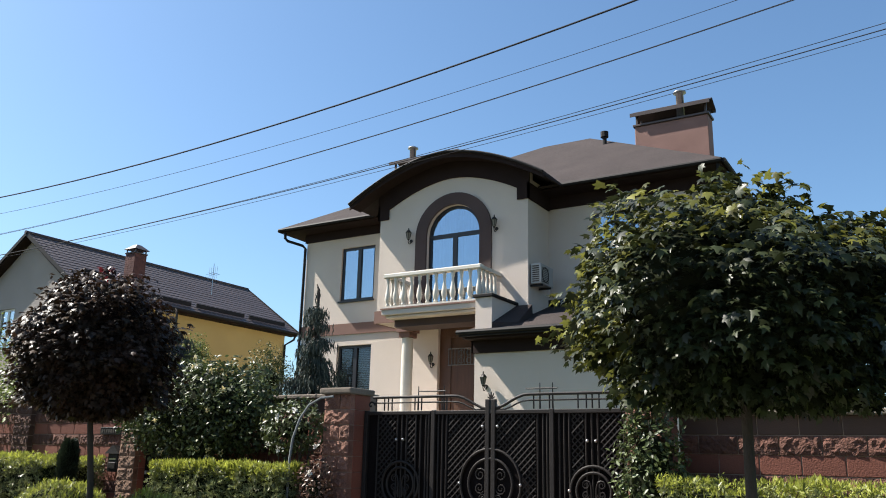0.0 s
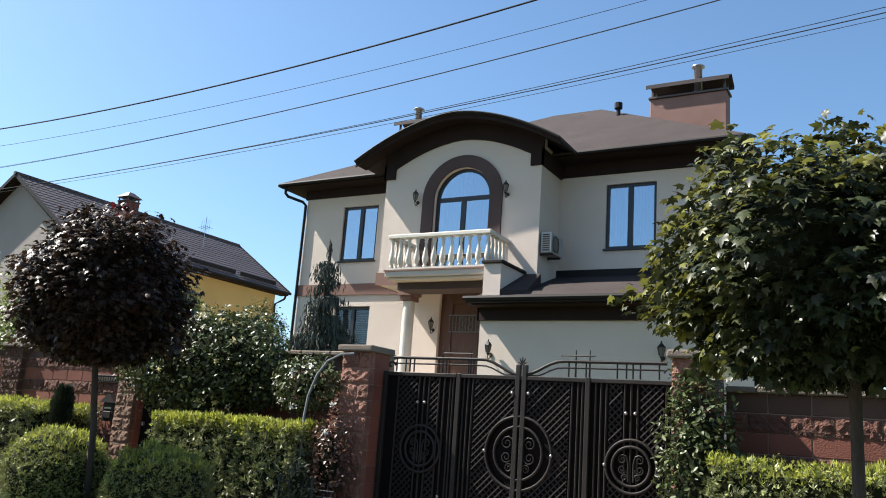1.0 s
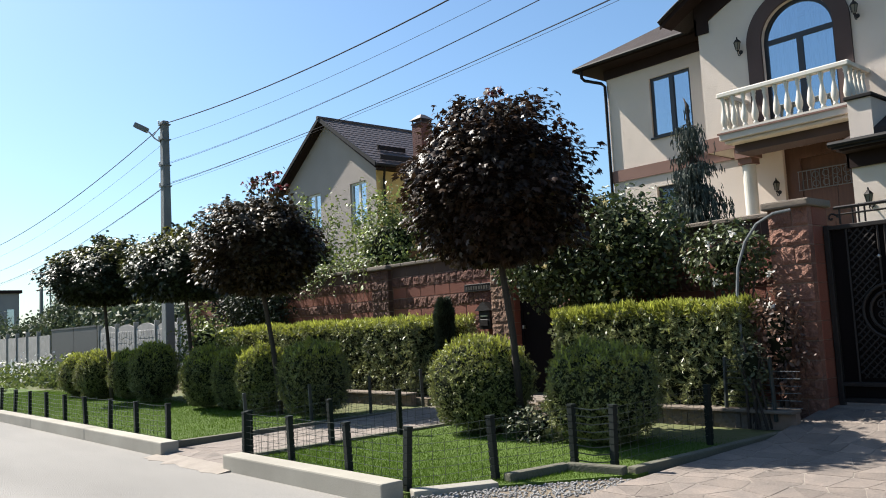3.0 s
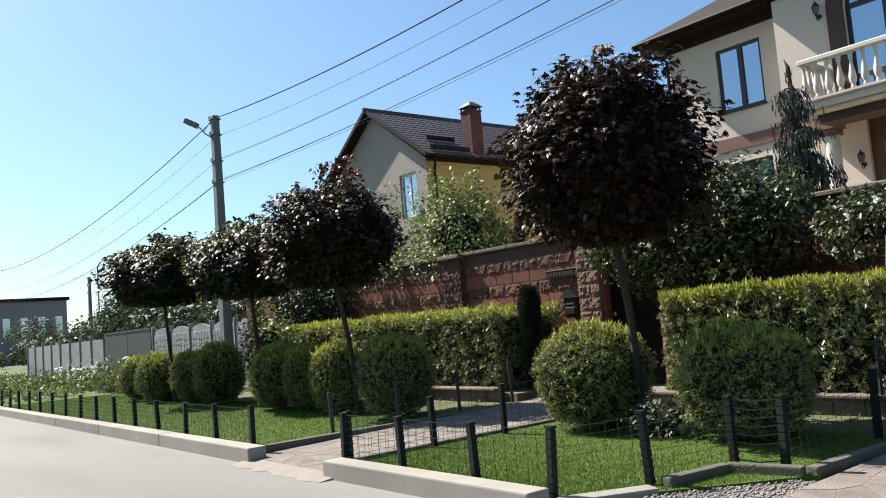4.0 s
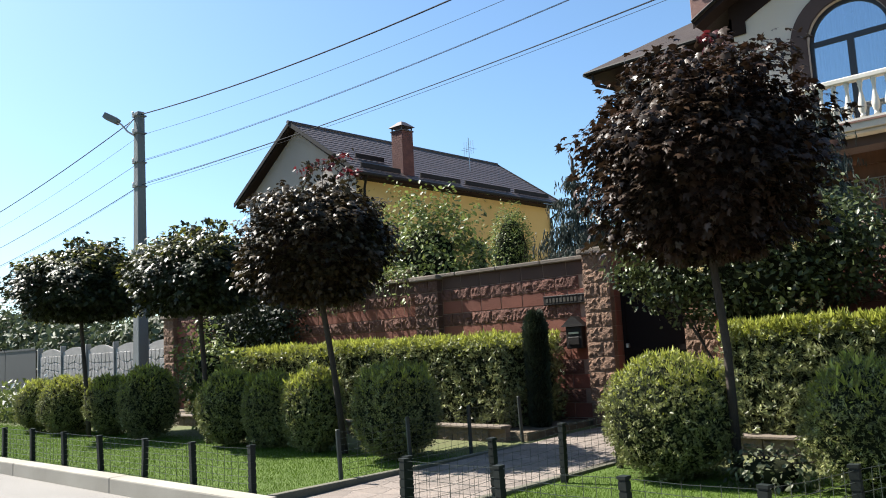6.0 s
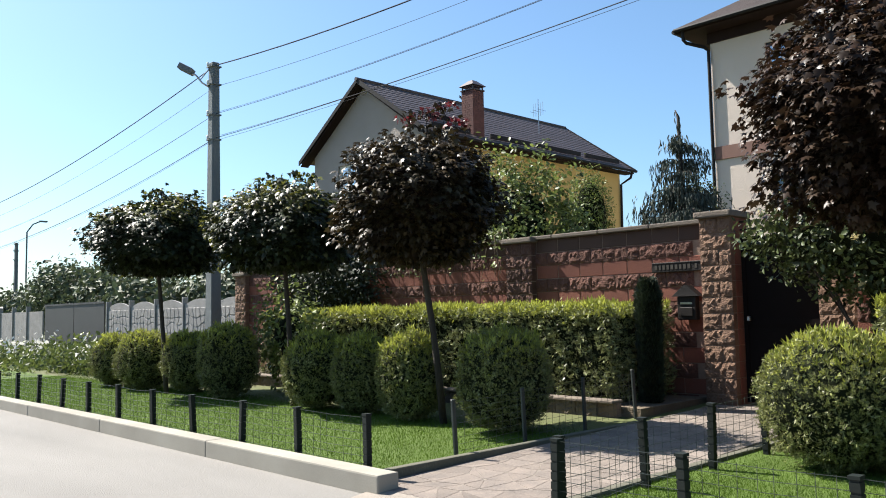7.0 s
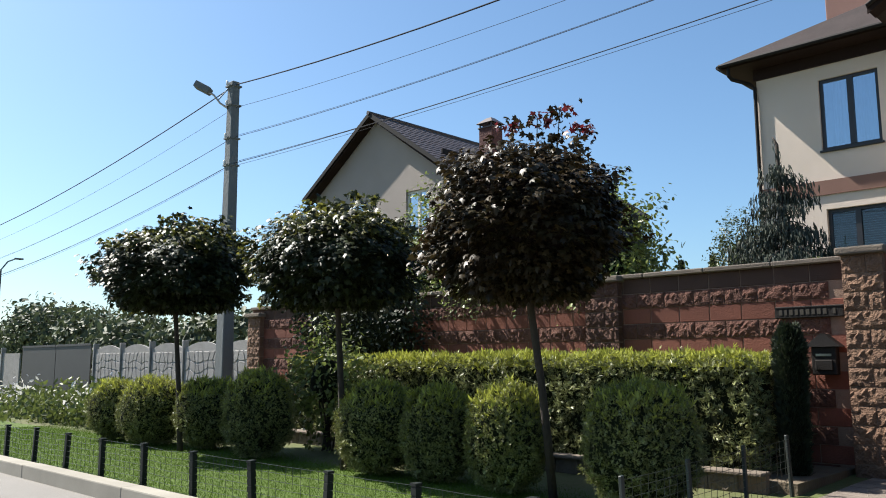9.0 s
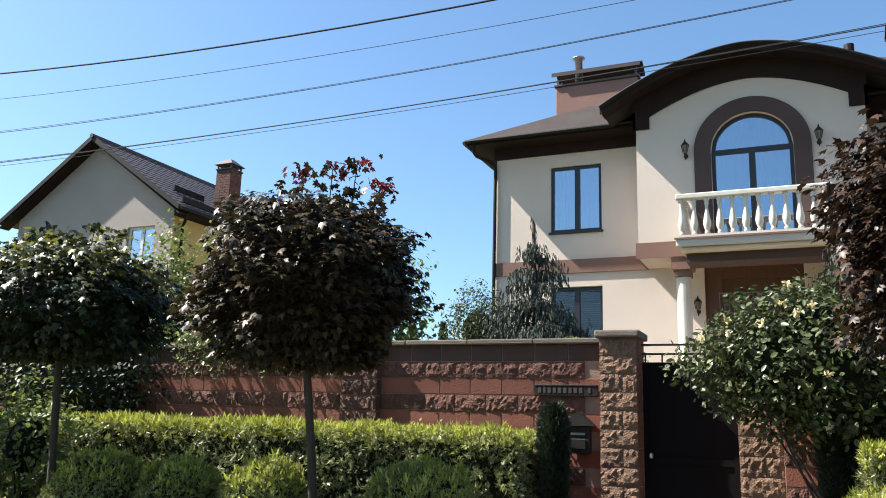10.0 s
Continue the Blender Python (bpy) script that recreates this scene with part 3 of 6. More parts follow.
pillar(-7.36, -6.93, 7.6, 8.03, 0.25, 2.36, "split-faced brown stone pillar beside the driveway gate", "gate_stone")
pillar(-3.30, -2.87, 7.6, 8.03, 0.25, 2.36, "ivy-grown split-faced stone pillar beside the driveway gate", "gate_stone")

# the stone-faced planting kerbs in front of the hedges
for xa, xb, lab in ((-20.5, -12.75, "low stone kerb under the long hedge"), (-10.2, -6.95, "low stone kerb under the hedge by the gate"), (-2.9, 3.0, "low stone kerb under the hedge past the gate")):
    k = tagged(new("planting_kerb"), lab, "kerb", "planting kerbs", "structure")
    part("kerb_core", boxes((xa, 7.0, -0.1, xb, 7.09, 0.25)), "mortar", k)
    part("kerb_cap", bevelled(xa, 6.92, 0.25, xb, 7.13, 0.285, 0.008), "coping", k)
    x = xa
    while x + 0.3 <= xb:
        lay(k, "coping", "split", x + 0.15, 6.97, 0.06, 0.3, 0.19, 0, 0.05)
        x += 0.3
tagged(part("planting_bed", boxes((-23.4, 7.1, -0.1, -12.5, 8.66, 0.2), (-10.55, 7.1, -0.1, -7.4, 8.4, 0.2), (-2.85, 7.1, -0.1, 4, 8.0, 0.2)), "dirt"), "dark soil bed behind the planting kerbs", "ground", kind="structure")
tagged(part("lawn_soil", boxes((-40, 3.16, -0.1, -12.37, 6.95, 0.055)), "lawn"), "soil under the mown lawn", "ground", kind="structure")
bm = bmesh.new()
quad8(bm, [(-10.68, 3.16, -0.1), (-8.05, 3.16, -0.1), (-7.05, 4.6, -0.1), (-7.05, 6.95, -0.1), (-10.68, 6.95, -0.1)], [(-10.68, 3.16, 0.05), (-8.05, 3.16, 0.05), (-7.05, 4.6, 0.06), (-7.05, 6.95, 0.07), (-10.68, 6.95, 0.07)])
tagged(part("lawn_soil", bm, "lawn"), "soil under the small mown lawn", "ground", kind="structure")
tagged(part("lawn_soil", boxes((-2.9, 3.16, -0.1, 12, 6.95, 0.055)), "lawn"), "soil under the lawn past the driveway", "ground", kind="structure")


# ---- the villa ----
YW, YB = 18.49, 17.2
villa = thing("villa", -10.9, 18.5, 0.3, "two-storey cream stucco villa with dark hip roof and arched balcony window", "house")


def vp(name, bm, material, label="", smooth=False, parent=None):
    """A part of the villa, built in world places."""
    ob = part(name, bm, material, parent or villa, label, smooth)
    if parent is None:
        ob.matrix_parent_inverse = villa.matrix_basis.inverted()
    return ob


WIN = [(-15.90, -14.63, 6.10, 7.78), (-15.90, -14.63, 2.9, 4.74), (-7.68, -6.40, 6.10, 7.78)]
DOOR = (-12.32, -10.25, 2.3, 5.08)
bm = bmesh.new()
holed(bm, -17.33, -4.75, 0.2, 8.45, YW, YW + 0.35, [*WIN, DOOR, (-12.6, -9.5, 5.3, 8.45)])
vp("front_wall", bm, "stucco", "cream stucco front wall")
for r in ((-17.33, YW + 0.35, 0.2, -16.98, 30.6, 8.45), (-5.10, YW + 0.35, 0.2, -4.75, 30.6, 8.45), (-16.98, 30.3, 0.2, -5.10, 30.6, 8.45)):
    vp("outer_wall", boxes(r), "stucco")
vp("inner_floor", boxes((-16.98, YW + 0.35, 5.0, -5.10, 30.3, 5.25), (-16.98, YW + 0.35, 2.0, -5.1, 30.3, 2.28)), "room")
vp("inner_wall", boxes((-16.98, 23.0, 2.3, -5.10, 23.15, 5.0), (-16.98, 23.0, 5.25, -5.10, 23.15, 8.3), (-13.0, YW + 0.36, 5.25, -12.85, 23, 8.3), (-9.2, YW + 0.36, 5.25, -9.05, 23, 8.3)), "room")
vp("attic_floor", boxes((-16.98, YW + 0.35, 8.3, -5.10, 30.3, 8.42)), "room")


def arch_z(x, half, spring, rise, xc=-11.13):
    u = (x - xc) / half
    return spring + rise * math.sqrt(max(0.0, 1 - u * u)) if abs(u) < 1 else spring


XC = -11.13
roof_z = lambda x: 8.42 + 1.03 * (1 - abs((x + 11.23) / 3.0) ** 1.75) if abs(x + 11.23) < 3.0 else 8.42
wall_z = lambda x: 8.93 - 0.66 * abs((x + 11.2) / 2.1) ** 1.8
xs = [-13.54 + 4.61 * i / 48 for i in range(49)] + [XC - 0.82, XC + 0.82]
xs = sorted(xs)
opening = lambda x: abs(x - XC) < 0.8201
bm = bmesh.new()
strips(bm, [x for x in xs if x <= XC - 0.819], lambda x: 5.08, lambda x: roof_z(x) - 0.02, YB, YB + 0.3)
strips(bm, [x for x in xs if x >= XC + 0.819], lambda x: 5.08, lambda x: roof_z(x) - 0.02, YB, YB + 0.3)
strips(bm, [x for x in xs if opening(x)], lambda x: arch_z(x, 0.82, 7.36, 0.80), lambda x: roof_z(x) - 0.02, YB, YB + 0.3)
strips(bm, [x for x in xs if opening(x)], lambda x: 5.08, lambda x: 5.3, YB, YB + 0.3)
weld(bm)
vp("bay_wall", bm, "stucco", "cream stucco bay over the porch")
for r in ((-13.54, YB + 0.3, 5.08, -13.24, YW, 8.6), (-9.23, YB + 0.3, 5.08, -8.93, YW, 8.6)):
    vp("bay_side", boxes(r), "stucco")
vp("bay_floor", boxes((-13.24, YB + 0.3, 5.08, -9.23, YW, 5.28)), "stucco")

# string course, bay beam, frieze boards
bm = boxes((-17.37, YW - 0.045, 5.07, -13.54, YW - 0.002, 5.40), (-17.37, YW - 0.045, 5.07, -17.333, YW + 3, 5.40))
vp("string_course", bm, "trim", "brown string course between the storeys")
bm = boxes((-13.59, YB - 0.045, 5.07, -12.45, YB - 0.002, 5.41), (-13.59, YB - 0.002, 5.07, -13.543, YW, 5.41))
vp("bay_band", bm, "trim", "brown band round the foot of the bay")
bm = boxes((-12.45, 16.5, 4.80, -9.7, YB - 0.004, 4.985))
vp("balcony_beam", bm, "dark_shaded_trim")
vp("frieze", boxes((-17.38, YW - 0.05, 8.11, -13.605, YW - 0.002, 8.43)), "soffit", "dark brown frieze under the eaves")
vp("frieze", boxes((-8.865, YW - 0.05, 8.05, -4.70, YW - 0.002, 8.43)), "soffit", "dark brown frieze under the eaves")
vp("frieze", boxes((-17.38, YW, 8.11, -17.333, 30.6, 8.43)), "soffit", "dark brown frieze under the eaves")
vp("frieze", boxes((-4.747, YW, 8.05, -4.70, 30.6, 8.43)), "soffit", "dark brown frieze under the eaves")
vp("frieze", boxes((-13.60, YB - 0.05, 8.02, -13.543, YW, 8.44)), "soffit", "dark brown frieze under the eaves")
vp("frieze", boxes((-8.927, YB - 0.05, 8.02, -8.87, YW, 8.44)), "soffit", "dark brown frieze under the eaves")
bm = bmesh.new()
fr = lambda x: 8.02 if (x < -13.24 or x > -9.22) else wall_z(x)
fx = sorted([x for x in xs if -13.23 < x < -9.23] + [-13.6, -13.2401, -13.2399, -9.2201, -9.2199, -8.87])
strips(bm, fx, fr, lambda x: roof_z(x) - 0.04, YB - 0.05, YB - 0.003)
weld(bm)
vp("bay_frieze", bm, "soffit")

# main roof, hipped
E0, E1, EY, EZ = -17.94, -4.22, 17.83, 8.45
R0, R1 = Vector((-11.6, 24.3, 12.35)), Vector((-9.9, 24.3, 12.35))
bm = bmesh.new()
a, b, c, d = ((E0, EY, EZ), (E1, EY, EZ), (E1, 31.0, EZ), (E0, 31.0, EZ))
for f in ((a, b, R1, R0), (b, c, R1), (c, d, R0, R1), (d, a, R0)):
    bm.faces.new([bm.verts.new(p) for p in f])
bmesh.ops.remove_doubles(bm, verts=bm.verts, dist=0.001)
bmesh.ops.solidify(bm, geom=bm.faces[:], thickness=-0.06)
vp("roof", bm, "roof", "dark brown shingle hip roof")
bm = boxes((E0 + 0.03, EY + 0.03, EZ - 0.07, E1 - 0.03, YW + 0.3, EZ - 0.012), (E0 + 0.03, YW + 0.3, EZ - 0.07, -17.0, 31, EZ - 0.012), (-5.0, YW + 0.3, EZ - 0.07, E1 - 0.03, 31, EZ - 0.012))
vp("soffit", bm, "soffit", "dark brown boarded soffit")
# the swept roof over the bay
rx = [-14.23 + 6.0 * i / 40 for i in range(41)]
bm = bmesh.new()
strips(bm, rx, lambda x: roof_z(x) - 0.015, lambda x: roof_z(x) + 0.055, 16.58, 22.5)
weld(bm)
vp("bay_roof", bm, "roof", "swept dark shingle roof over the bay")
bm = bmesh.new()
strips(bm, rx, lambda x: roof_z(x) - 0.13, lambda x: roof_z(x) - 0.017, 16.62, 16.66)
strips(bm, rx, lambda x: roof_z(x) - 0.06, lambda x: roof_z(x) - 0.02, 16.66, YB - 0.05)
vp("bay_fascia", bm, "soffit")
bm = bmesh.new()
tube(bm, [(x, 16.56, roof_z(x) + 0.02) for x in rx], 0.035, 6)
vp("verge_trim", bm, "black")
for pts in ([(E0, EY - 0.05, EZ + 0.0), (-14.2, EY - 0.05, EZ)], [(-8.25, EY - 0.05, EZ), (E1, EY - 0.05, EZ)], [(E0 - 0.05, EY, EZ), (E0 - 0.05, 31, EZ)], [(E1 + 0.05, EY, EZ), (E1 + 0.05, 31, EZ)]):
    bm = bmesh.new()
    tube(bm, pts, 0.055, 8)
    vp("gutter", bm, "black", "black eaves gutter")
for px, sx in ((-17.35, -1), (-4.72, 1)):
    bm = bmesh.new()
    tube(bm, [(px + sx * 0.40, EY + 0.05, EZ - 0.02), (px + sx * 0.40, EY + 0.06, EZ - 0.25), (px + sx * 0.36, EY + 0.14, EZ - 0.33), (px + sx * 0.08, YW - 0.12, EZ - 0.42), (px, YW - 0.06, EZ - 0.52), (px, YW - 0.06, 0.4)], 0.045, 8)
    vp("downpipe", bm, "black", "black rainwater pipe")


def window(x0, x1, z0, z1, y, split, glass, parent_label, sill=True):
    """A dark framed window in two lights, set in its opening."""
    w = thing("villa_window", (x0 + x1) / 2, y, z0, parent_label, "window")
    w.parent = villa
    w.matrix_parent_inverse = villa.matrix_basis.inverted()
    del w["category"]
    W, H = x1 - x0, z1 - z0
    t = 0.075
    s = -W / 2 + W * split
    f = boxes((-W / 2, 0.0, 0, W / 2, 0.08, t), (-W / 2, 0.0, H - t, W / 2, 0.08, H), (-W / 2, 0, t, -W / 2 + t, 0.08, H - t), (W / 2 - t, 0, t, W / 2, 0.08, H - t), (s - 0.06, -0.015, t, s + 0.06, 0.07, H - t))
    part("window_frame", f, "frame", w)
    for a, b in ((-W / 2 + t, s - 0.06), (s + 0.06, W / 2 - t)):
        part("pane", boxes((a, 0.03, t, b, 0.045, H - t)), glass, w)
    if sill:
        part("window_sill", bevelled(-W / 2 - 0.04, -0.12, -0.05, W / 2 + 0.04, 0.02, 0.0, 0.008), "frame", w)
    return w


window(*WIN[0], YW + 0.06, 0.52, "glass", "dark-framed upper window reflecting the sky")
window(*WIN[1], YW + 0.1, 0.5, "glass_l", "dark-framed shaded lower window")
window(*WIN[2], YW + 0.06, 0.48, "glass", "dark-framed upper window reflecting the sky")
bm = bmesh.new()
for k in range(34):
    box(bm, -15.86, YW + 0.235, 2.92 + 0.053 * k, -14.67, YW + 0.245, 2.966 + 0.053 * k)
vp("roller_blind", bm, "blind", "closed brown slatted blind behind the lower window")
for x0, x1, zz in ((-15.8, -14.7, 6.0), (-7.6, -6.5, 6.0)):
    bm = bmesh.new()
    n = 40
    pts = [(x0 + (x1 - x0) * i / n, YW + 0.55 + 0.03 * math.sin(i * 1.9)) for i in range(n + 1)]
    for (xa, ya), (xb, yb) in zip(pts, pts[1:]):
        quad8(bm, [(xa, ya, zz), (xb, yb, zz), (xb, yb + 0.004, zz), (xa, ya + 0.004, zz)], [(xa, ya, 7.9), (xb, yb, 7.9), (xb, yb + 0.004, 7.9), (xa, ya + 0.004, 7.9)])
    vp("curtain", bm, "curtain", "sheer pale curtain")

# arched balcony window with its brown surround
bm = bmesh.new()
n = 40
def archring(bm, ri, hi_i, ro, ho, y0, y1, zbase, spring=7.36):
    """An arched band: inner half-width and rise, outer half-width and rise."""
    path = lambda r, h: [(XC - r, zbase)] + [(XC - r * math.cos(math.pi * i / n), spring + h * math.sin(math.pi * i / n)) for i in range(n + 1)] + [(XC + r, zbase)]
    pi, po = path(ri, hi_i), path(ro, ho)
    for k in range(len(pi) - 1):
        (ax, az), (bx, bz), (cx, cz), (dx, dz) = pi[k], pi[k + 1], po[k + 1], po[k]
        quad8(bm, [(ax, y0, az), (bx, y0, bz), (cx, y0, cz), (dx, y0, dz)], [(ax, y1, az), (bx, y1, bz), (cx, y1, cz), (dx, y1, dz)])


archring(bm, 0.825, 0.805, 1.17, 1.13, YB - 0.06, YB - 0.002, 5.25)
weld(bm)
# brown trim darkened here: shade under the eaves is put into its colour
vp("arch_surround", bm, "dark_shaded_trim", "brown stucco band round the arched window")
arch = thing("arched_window", XC, YB, 5.3, "tall arched balcony window with dark frame", "window")
arch.parent = villa
arch.matrix_parent_inverse = villa.matrix_basis.inverted()
del arch["category"]


def ap(name, bm, material):
    ob = part(name, bm, material, arch)
    ob.matrix_parent_inverse = arch.matrix_basis.inverted()
    return ob


bm = bmesh.new()
archring(bm, 0.74, 0.72, 0.82, 0.80, YB + 0.1, YB + 0.18, 5.3)
for r in ((XC - 0.74, YB + 0.1, 7.29, XC + 0.74, YB + 0.18, 7.40), (XC - 0.065, YB + 0.1, 5.3, XC + 0.065, YB + 0.17, 7.29), (XC - 0.74, YB + 0.1, 5.3, XC + 0.74, YB + 0.17, 5.42)):
    box(bm, *r)
ap("window_frame", bm, "frame")
bm = bmesh.new()
strips(bm, [XC - 0.74 + 1.48 * i / 30 for i in range(31)], lambda x: 7.40, lambda x: max(7.4, arch_z(x, 0.74, 7.36, 0.72)), YB + 0.13, YB + 0.14)
ap("pane", bm, "glass")
for a, b in ((XC - 0.74, XC - 0.065), (XC + 0.065, XC + 0.74)):
    ap("pane", boxes((a, YB + 0.13, 5.42, b, YB + 0.14, 7.29)), "glass")
bm = bmesh.new()
pts = [(XC - 0.8 + 1.6 * i / 60, YB + 0.5 + 0.035 * math.sin(i * 1.7)) for i in range(61)]
for (xa, ya), (xb, yb) in zip(pts, pts[1:]):
    if not 22 < pts.index((xa, ya)) < 30:
        quad8(bm, [(xa, ya, 5.3), (xb, yb, 5.3), (xb, yb + 0.004, 5.3), (xa, ya + 0.004, 5.3)], [(xa, ya, 8.2), (xb, yb, 8.2), (xb, yb + 0.004, 8.2), (xa, ya + 0.004, 8.2)])
ap("curtain", bm, "curtain")

# balcony
bm = bevelled(-12.60, 16.10, 5.06, -9.68, YB - 0.06, 5.22, 0.02, 2)
vp("balcony_slab", bm, "stucco", "white moulded balcony slab")
bm = bevelled(-12.52, 16.18, 4.985, -9.70, YB - 0.06, 5.058, 0.02)
vp("slab_edge", boxes((-12.625, 16.075, 5.195, -9.68, 16.098, 5.235)), "trim", "dark brown edge strip of the balcony slab")
vp("slab_moulding", bm, "stucco")
bal = bmesh.new()
lathe(bal, [(0.055, 0), (0.055, 0.05), (0.035, 0.07), (0.05, 0.10), (0.072, 0.17), (0.078, 0.24), (0.062, 0.34), (0.04, 0.46), (0.03, 0.56), (0.036, 0.62), (0.05, 0.65), (0.036, 0.68), (0.055, 0.71), (0.055, 0.75)], 10)
first = vp("baluster", bal, "white", "white turned baluster", True)
spots = [(-12.48 + 2.70 * i / 11, 16.19) for i in range(12)] + [(-12.48, 16.19 + 0.21 * i) for i in range(1, 5)] + [(-9.78, 16.19 + 0.21 * i) for i in range(1, 5)]
for i, (bx, by) in enumerate(spots):
    ob = first if i == 0 else ob_of("baluster", first.data, None, villa)
    ob.matrix_parent_inverse = villa.matrix_basis.inverted()
    ob.matrix_basis = pose(bx, by, 5.29, 0, 0, 17 * i)
vp("rail_base", boxes((-12.56, 16.12, 5.222, -9.69, 16.25, 5.29), (-12.56, 16.25, 5.222, -12.42, YB - 0.07, 5.29), (-9.83, 16.25, 5.222, -9.69, YB - 0.07, 5.29)), "white")
bm = bevelled(-12.59, 16.10, 6.04, -9.68, 16.28, 6.15, 0.02)
vp("handrail", bm, "white", "white moulded handrail")
for xa in (-12.57, -9.84):
    vp("handrail", boxes((xa, 16.28, 6.045, xa + 0.16, YB - 0.005, 6.125)), "white")

# porch column, porch floor, door
bm = bmesh.new()
lathe(bm, [(0.17, 0), (0.17, 0.06), (0.155, 0.065), (0.155, 0.09), (0.155, 1.2), (0.155, 2.32), (0.155, 2.35)], 20, -12.63, YB + 0.22, 2.3)
vp("column", bm, "white", "round cream porch column")
bm = boxes((-12.85, YB - 0.02, 4.80, -12.41, YB + 0.46, 5.07), (-12.80, YB + 0.03, 4.66, -12.46, YB + 0.41, 4.80))
vp("capital", bm, "trim", "brown column capital")
vp("porch_floor", boxes((-13.54, 16.4, 0.3, -9.8, YW - 0.002, 2.3)), "stucco")
door = thing("front_door", -11.15, YW + 0.1, 2.3, "plain brown wooden double door with a pale ornamental grille", "door")
door.parent = villa
door.matrix_parent_inverse = villa.matrix_basis.inverted()
del door["category"]
part("door_frame", boxes((-0.9, 0, 0, -0.8, 0.14, 2.6), (0.8, 0, 0, 0.9, 0.14, 2.6), (-0.8, 0, 2.5, 0.8, 0.14, 2.6), (-0.8, 0, 1.95, 0.8, 0.12, 2.05)), "door", door)
for sx in (-1, 1):
    a, b = (0.0, 0.8) if sx > 0 else (-0.8, 0.0)
    part("door_leaf", boxes((a + 0.005, 0.03, 0, b - 0.005, 0.09, 1.95), (a + 0.12, 0.015, 0.15, b - 0.12, 0.03, 0.9)), "door", door)
part("side_panel", boxes((-1.17, 0.02, 0, -0.9, 0.12, 2.6)), "door", door)
part("head_panel", boxes((-1.17, 0.02, 2.6, 0.9, 0.12, 2.78)), "door", door)
part("transom_panel", boxes((-0.8, 0.05, 2.05, 0.8, 0.08, 2.5)), "door", door)
bm = bmesh.new()
for k in range(13):
    x = -0.86 + 0.1 * k
    tube(bm, [(x, -0.02, 1.72), (x, -0.02, 2.17)], 0.010, 5)
for k in range(4):
    x = -0.46 + 0.24 * k
    ring(bm, x, 1.84, -0.02, 0.075, 0.010, 14, 4)
    ring(bm, x, 2.05, -0.02, 0.075, 0.010, 14, 4)
for z in (1.72, 2.17):
    tube(bm, [(-0.88, -0.02, z), (0.36, -0.02, z)], 0.014, 5)
part("grille", bm, "pole", door, "pale ornamental iron grille")

# the single-storey wing
bm = bmesh.new()
holed(bm, -9.77, -3.2, 0.2, 4.2, 16.0, 16.3, [])
vp("wing_wall", bm, "stucco", "cream stucco wall of the low wing")
vp("wing_side", boxes((-9.77, 16.3, 0.2, -9.47, YW, 5.3)), "stucco")
vp("wing_side", boxes((-3.5, 16.3, 0.2, -3.2, 22, 4.2)), "stucco")
bm = bmesh.new()
wz = lambda y: 4.36 + (y - 15.5) * 0.355
quad8(bm, [(-9.85, 15.5, 4.30), (-2.7, 15.5, 4.30), (-2.7, YW, wz(YW) - 0.06), (-9.85, YW, wz(YW) - 0.06)], [(-9.85, 15.5, 4.36), (-2.7, 15.5, 4.36), (-2.7, YW - 0.003, wz(YW)), (-9.85, YW - 0.003, wz(YW))])
vp("wing_roof", bm, "roof", "dark shingle lean-to roof")
vp("wing_soffit", boxes((-9.85, 15.55, 4.22, -2.75, 16.0, 4.29), (-9.82, 15.93, 3.93, -3.15, 15.997, 4.22), (-9.83, 15.93, 3.93, -9.775, 16.4, 4.22)), "soffit")
bm = bmesh.new()
tube(bm, [(-9.95, 15.45, 4.36), (-2.7, 15.45, 4.36)], 0.06, 8)
vp("gutter", bm, "black")
bm = bmesh.new()
tube(bm, [(-9.9, 15.47, 4.28), (-2.7, 15.47, 4.28)], 0.025, 6)
vp("drip_edge", bm, "black")
vp("roof_flashing", boxes((-8.93, YW - 0.06, 5.36, -4.8, YW - 0.004, 5.58)), "black")
bm = boxes((-9.68, 15.85, 4.40, -9.24, 17.19, 5.24))
vp("parapet", bm, "stucco", "cream stucco parapet beside the balcony")
vp("parapet_cap", bevelled(-9.73, 15.79, 5.24, -9.19, 17.19, 5.32, 0.015), "black")
bm = bmesh.new()
quad8(bm, [(-9.24, 15.85, 4.45), (-8.7, 16.2, 4.55), (-8.8, 17.19, 4.9), (-9.24, 17.19, 4.9)], [(-9.24, 15.85, 4.62), (-8.72, 16.2, 4.66), (-8.82, 17.19, 5.25), (-9.24, 17.19, 5.25)])
vp("roof_saddle", bm, "roof")


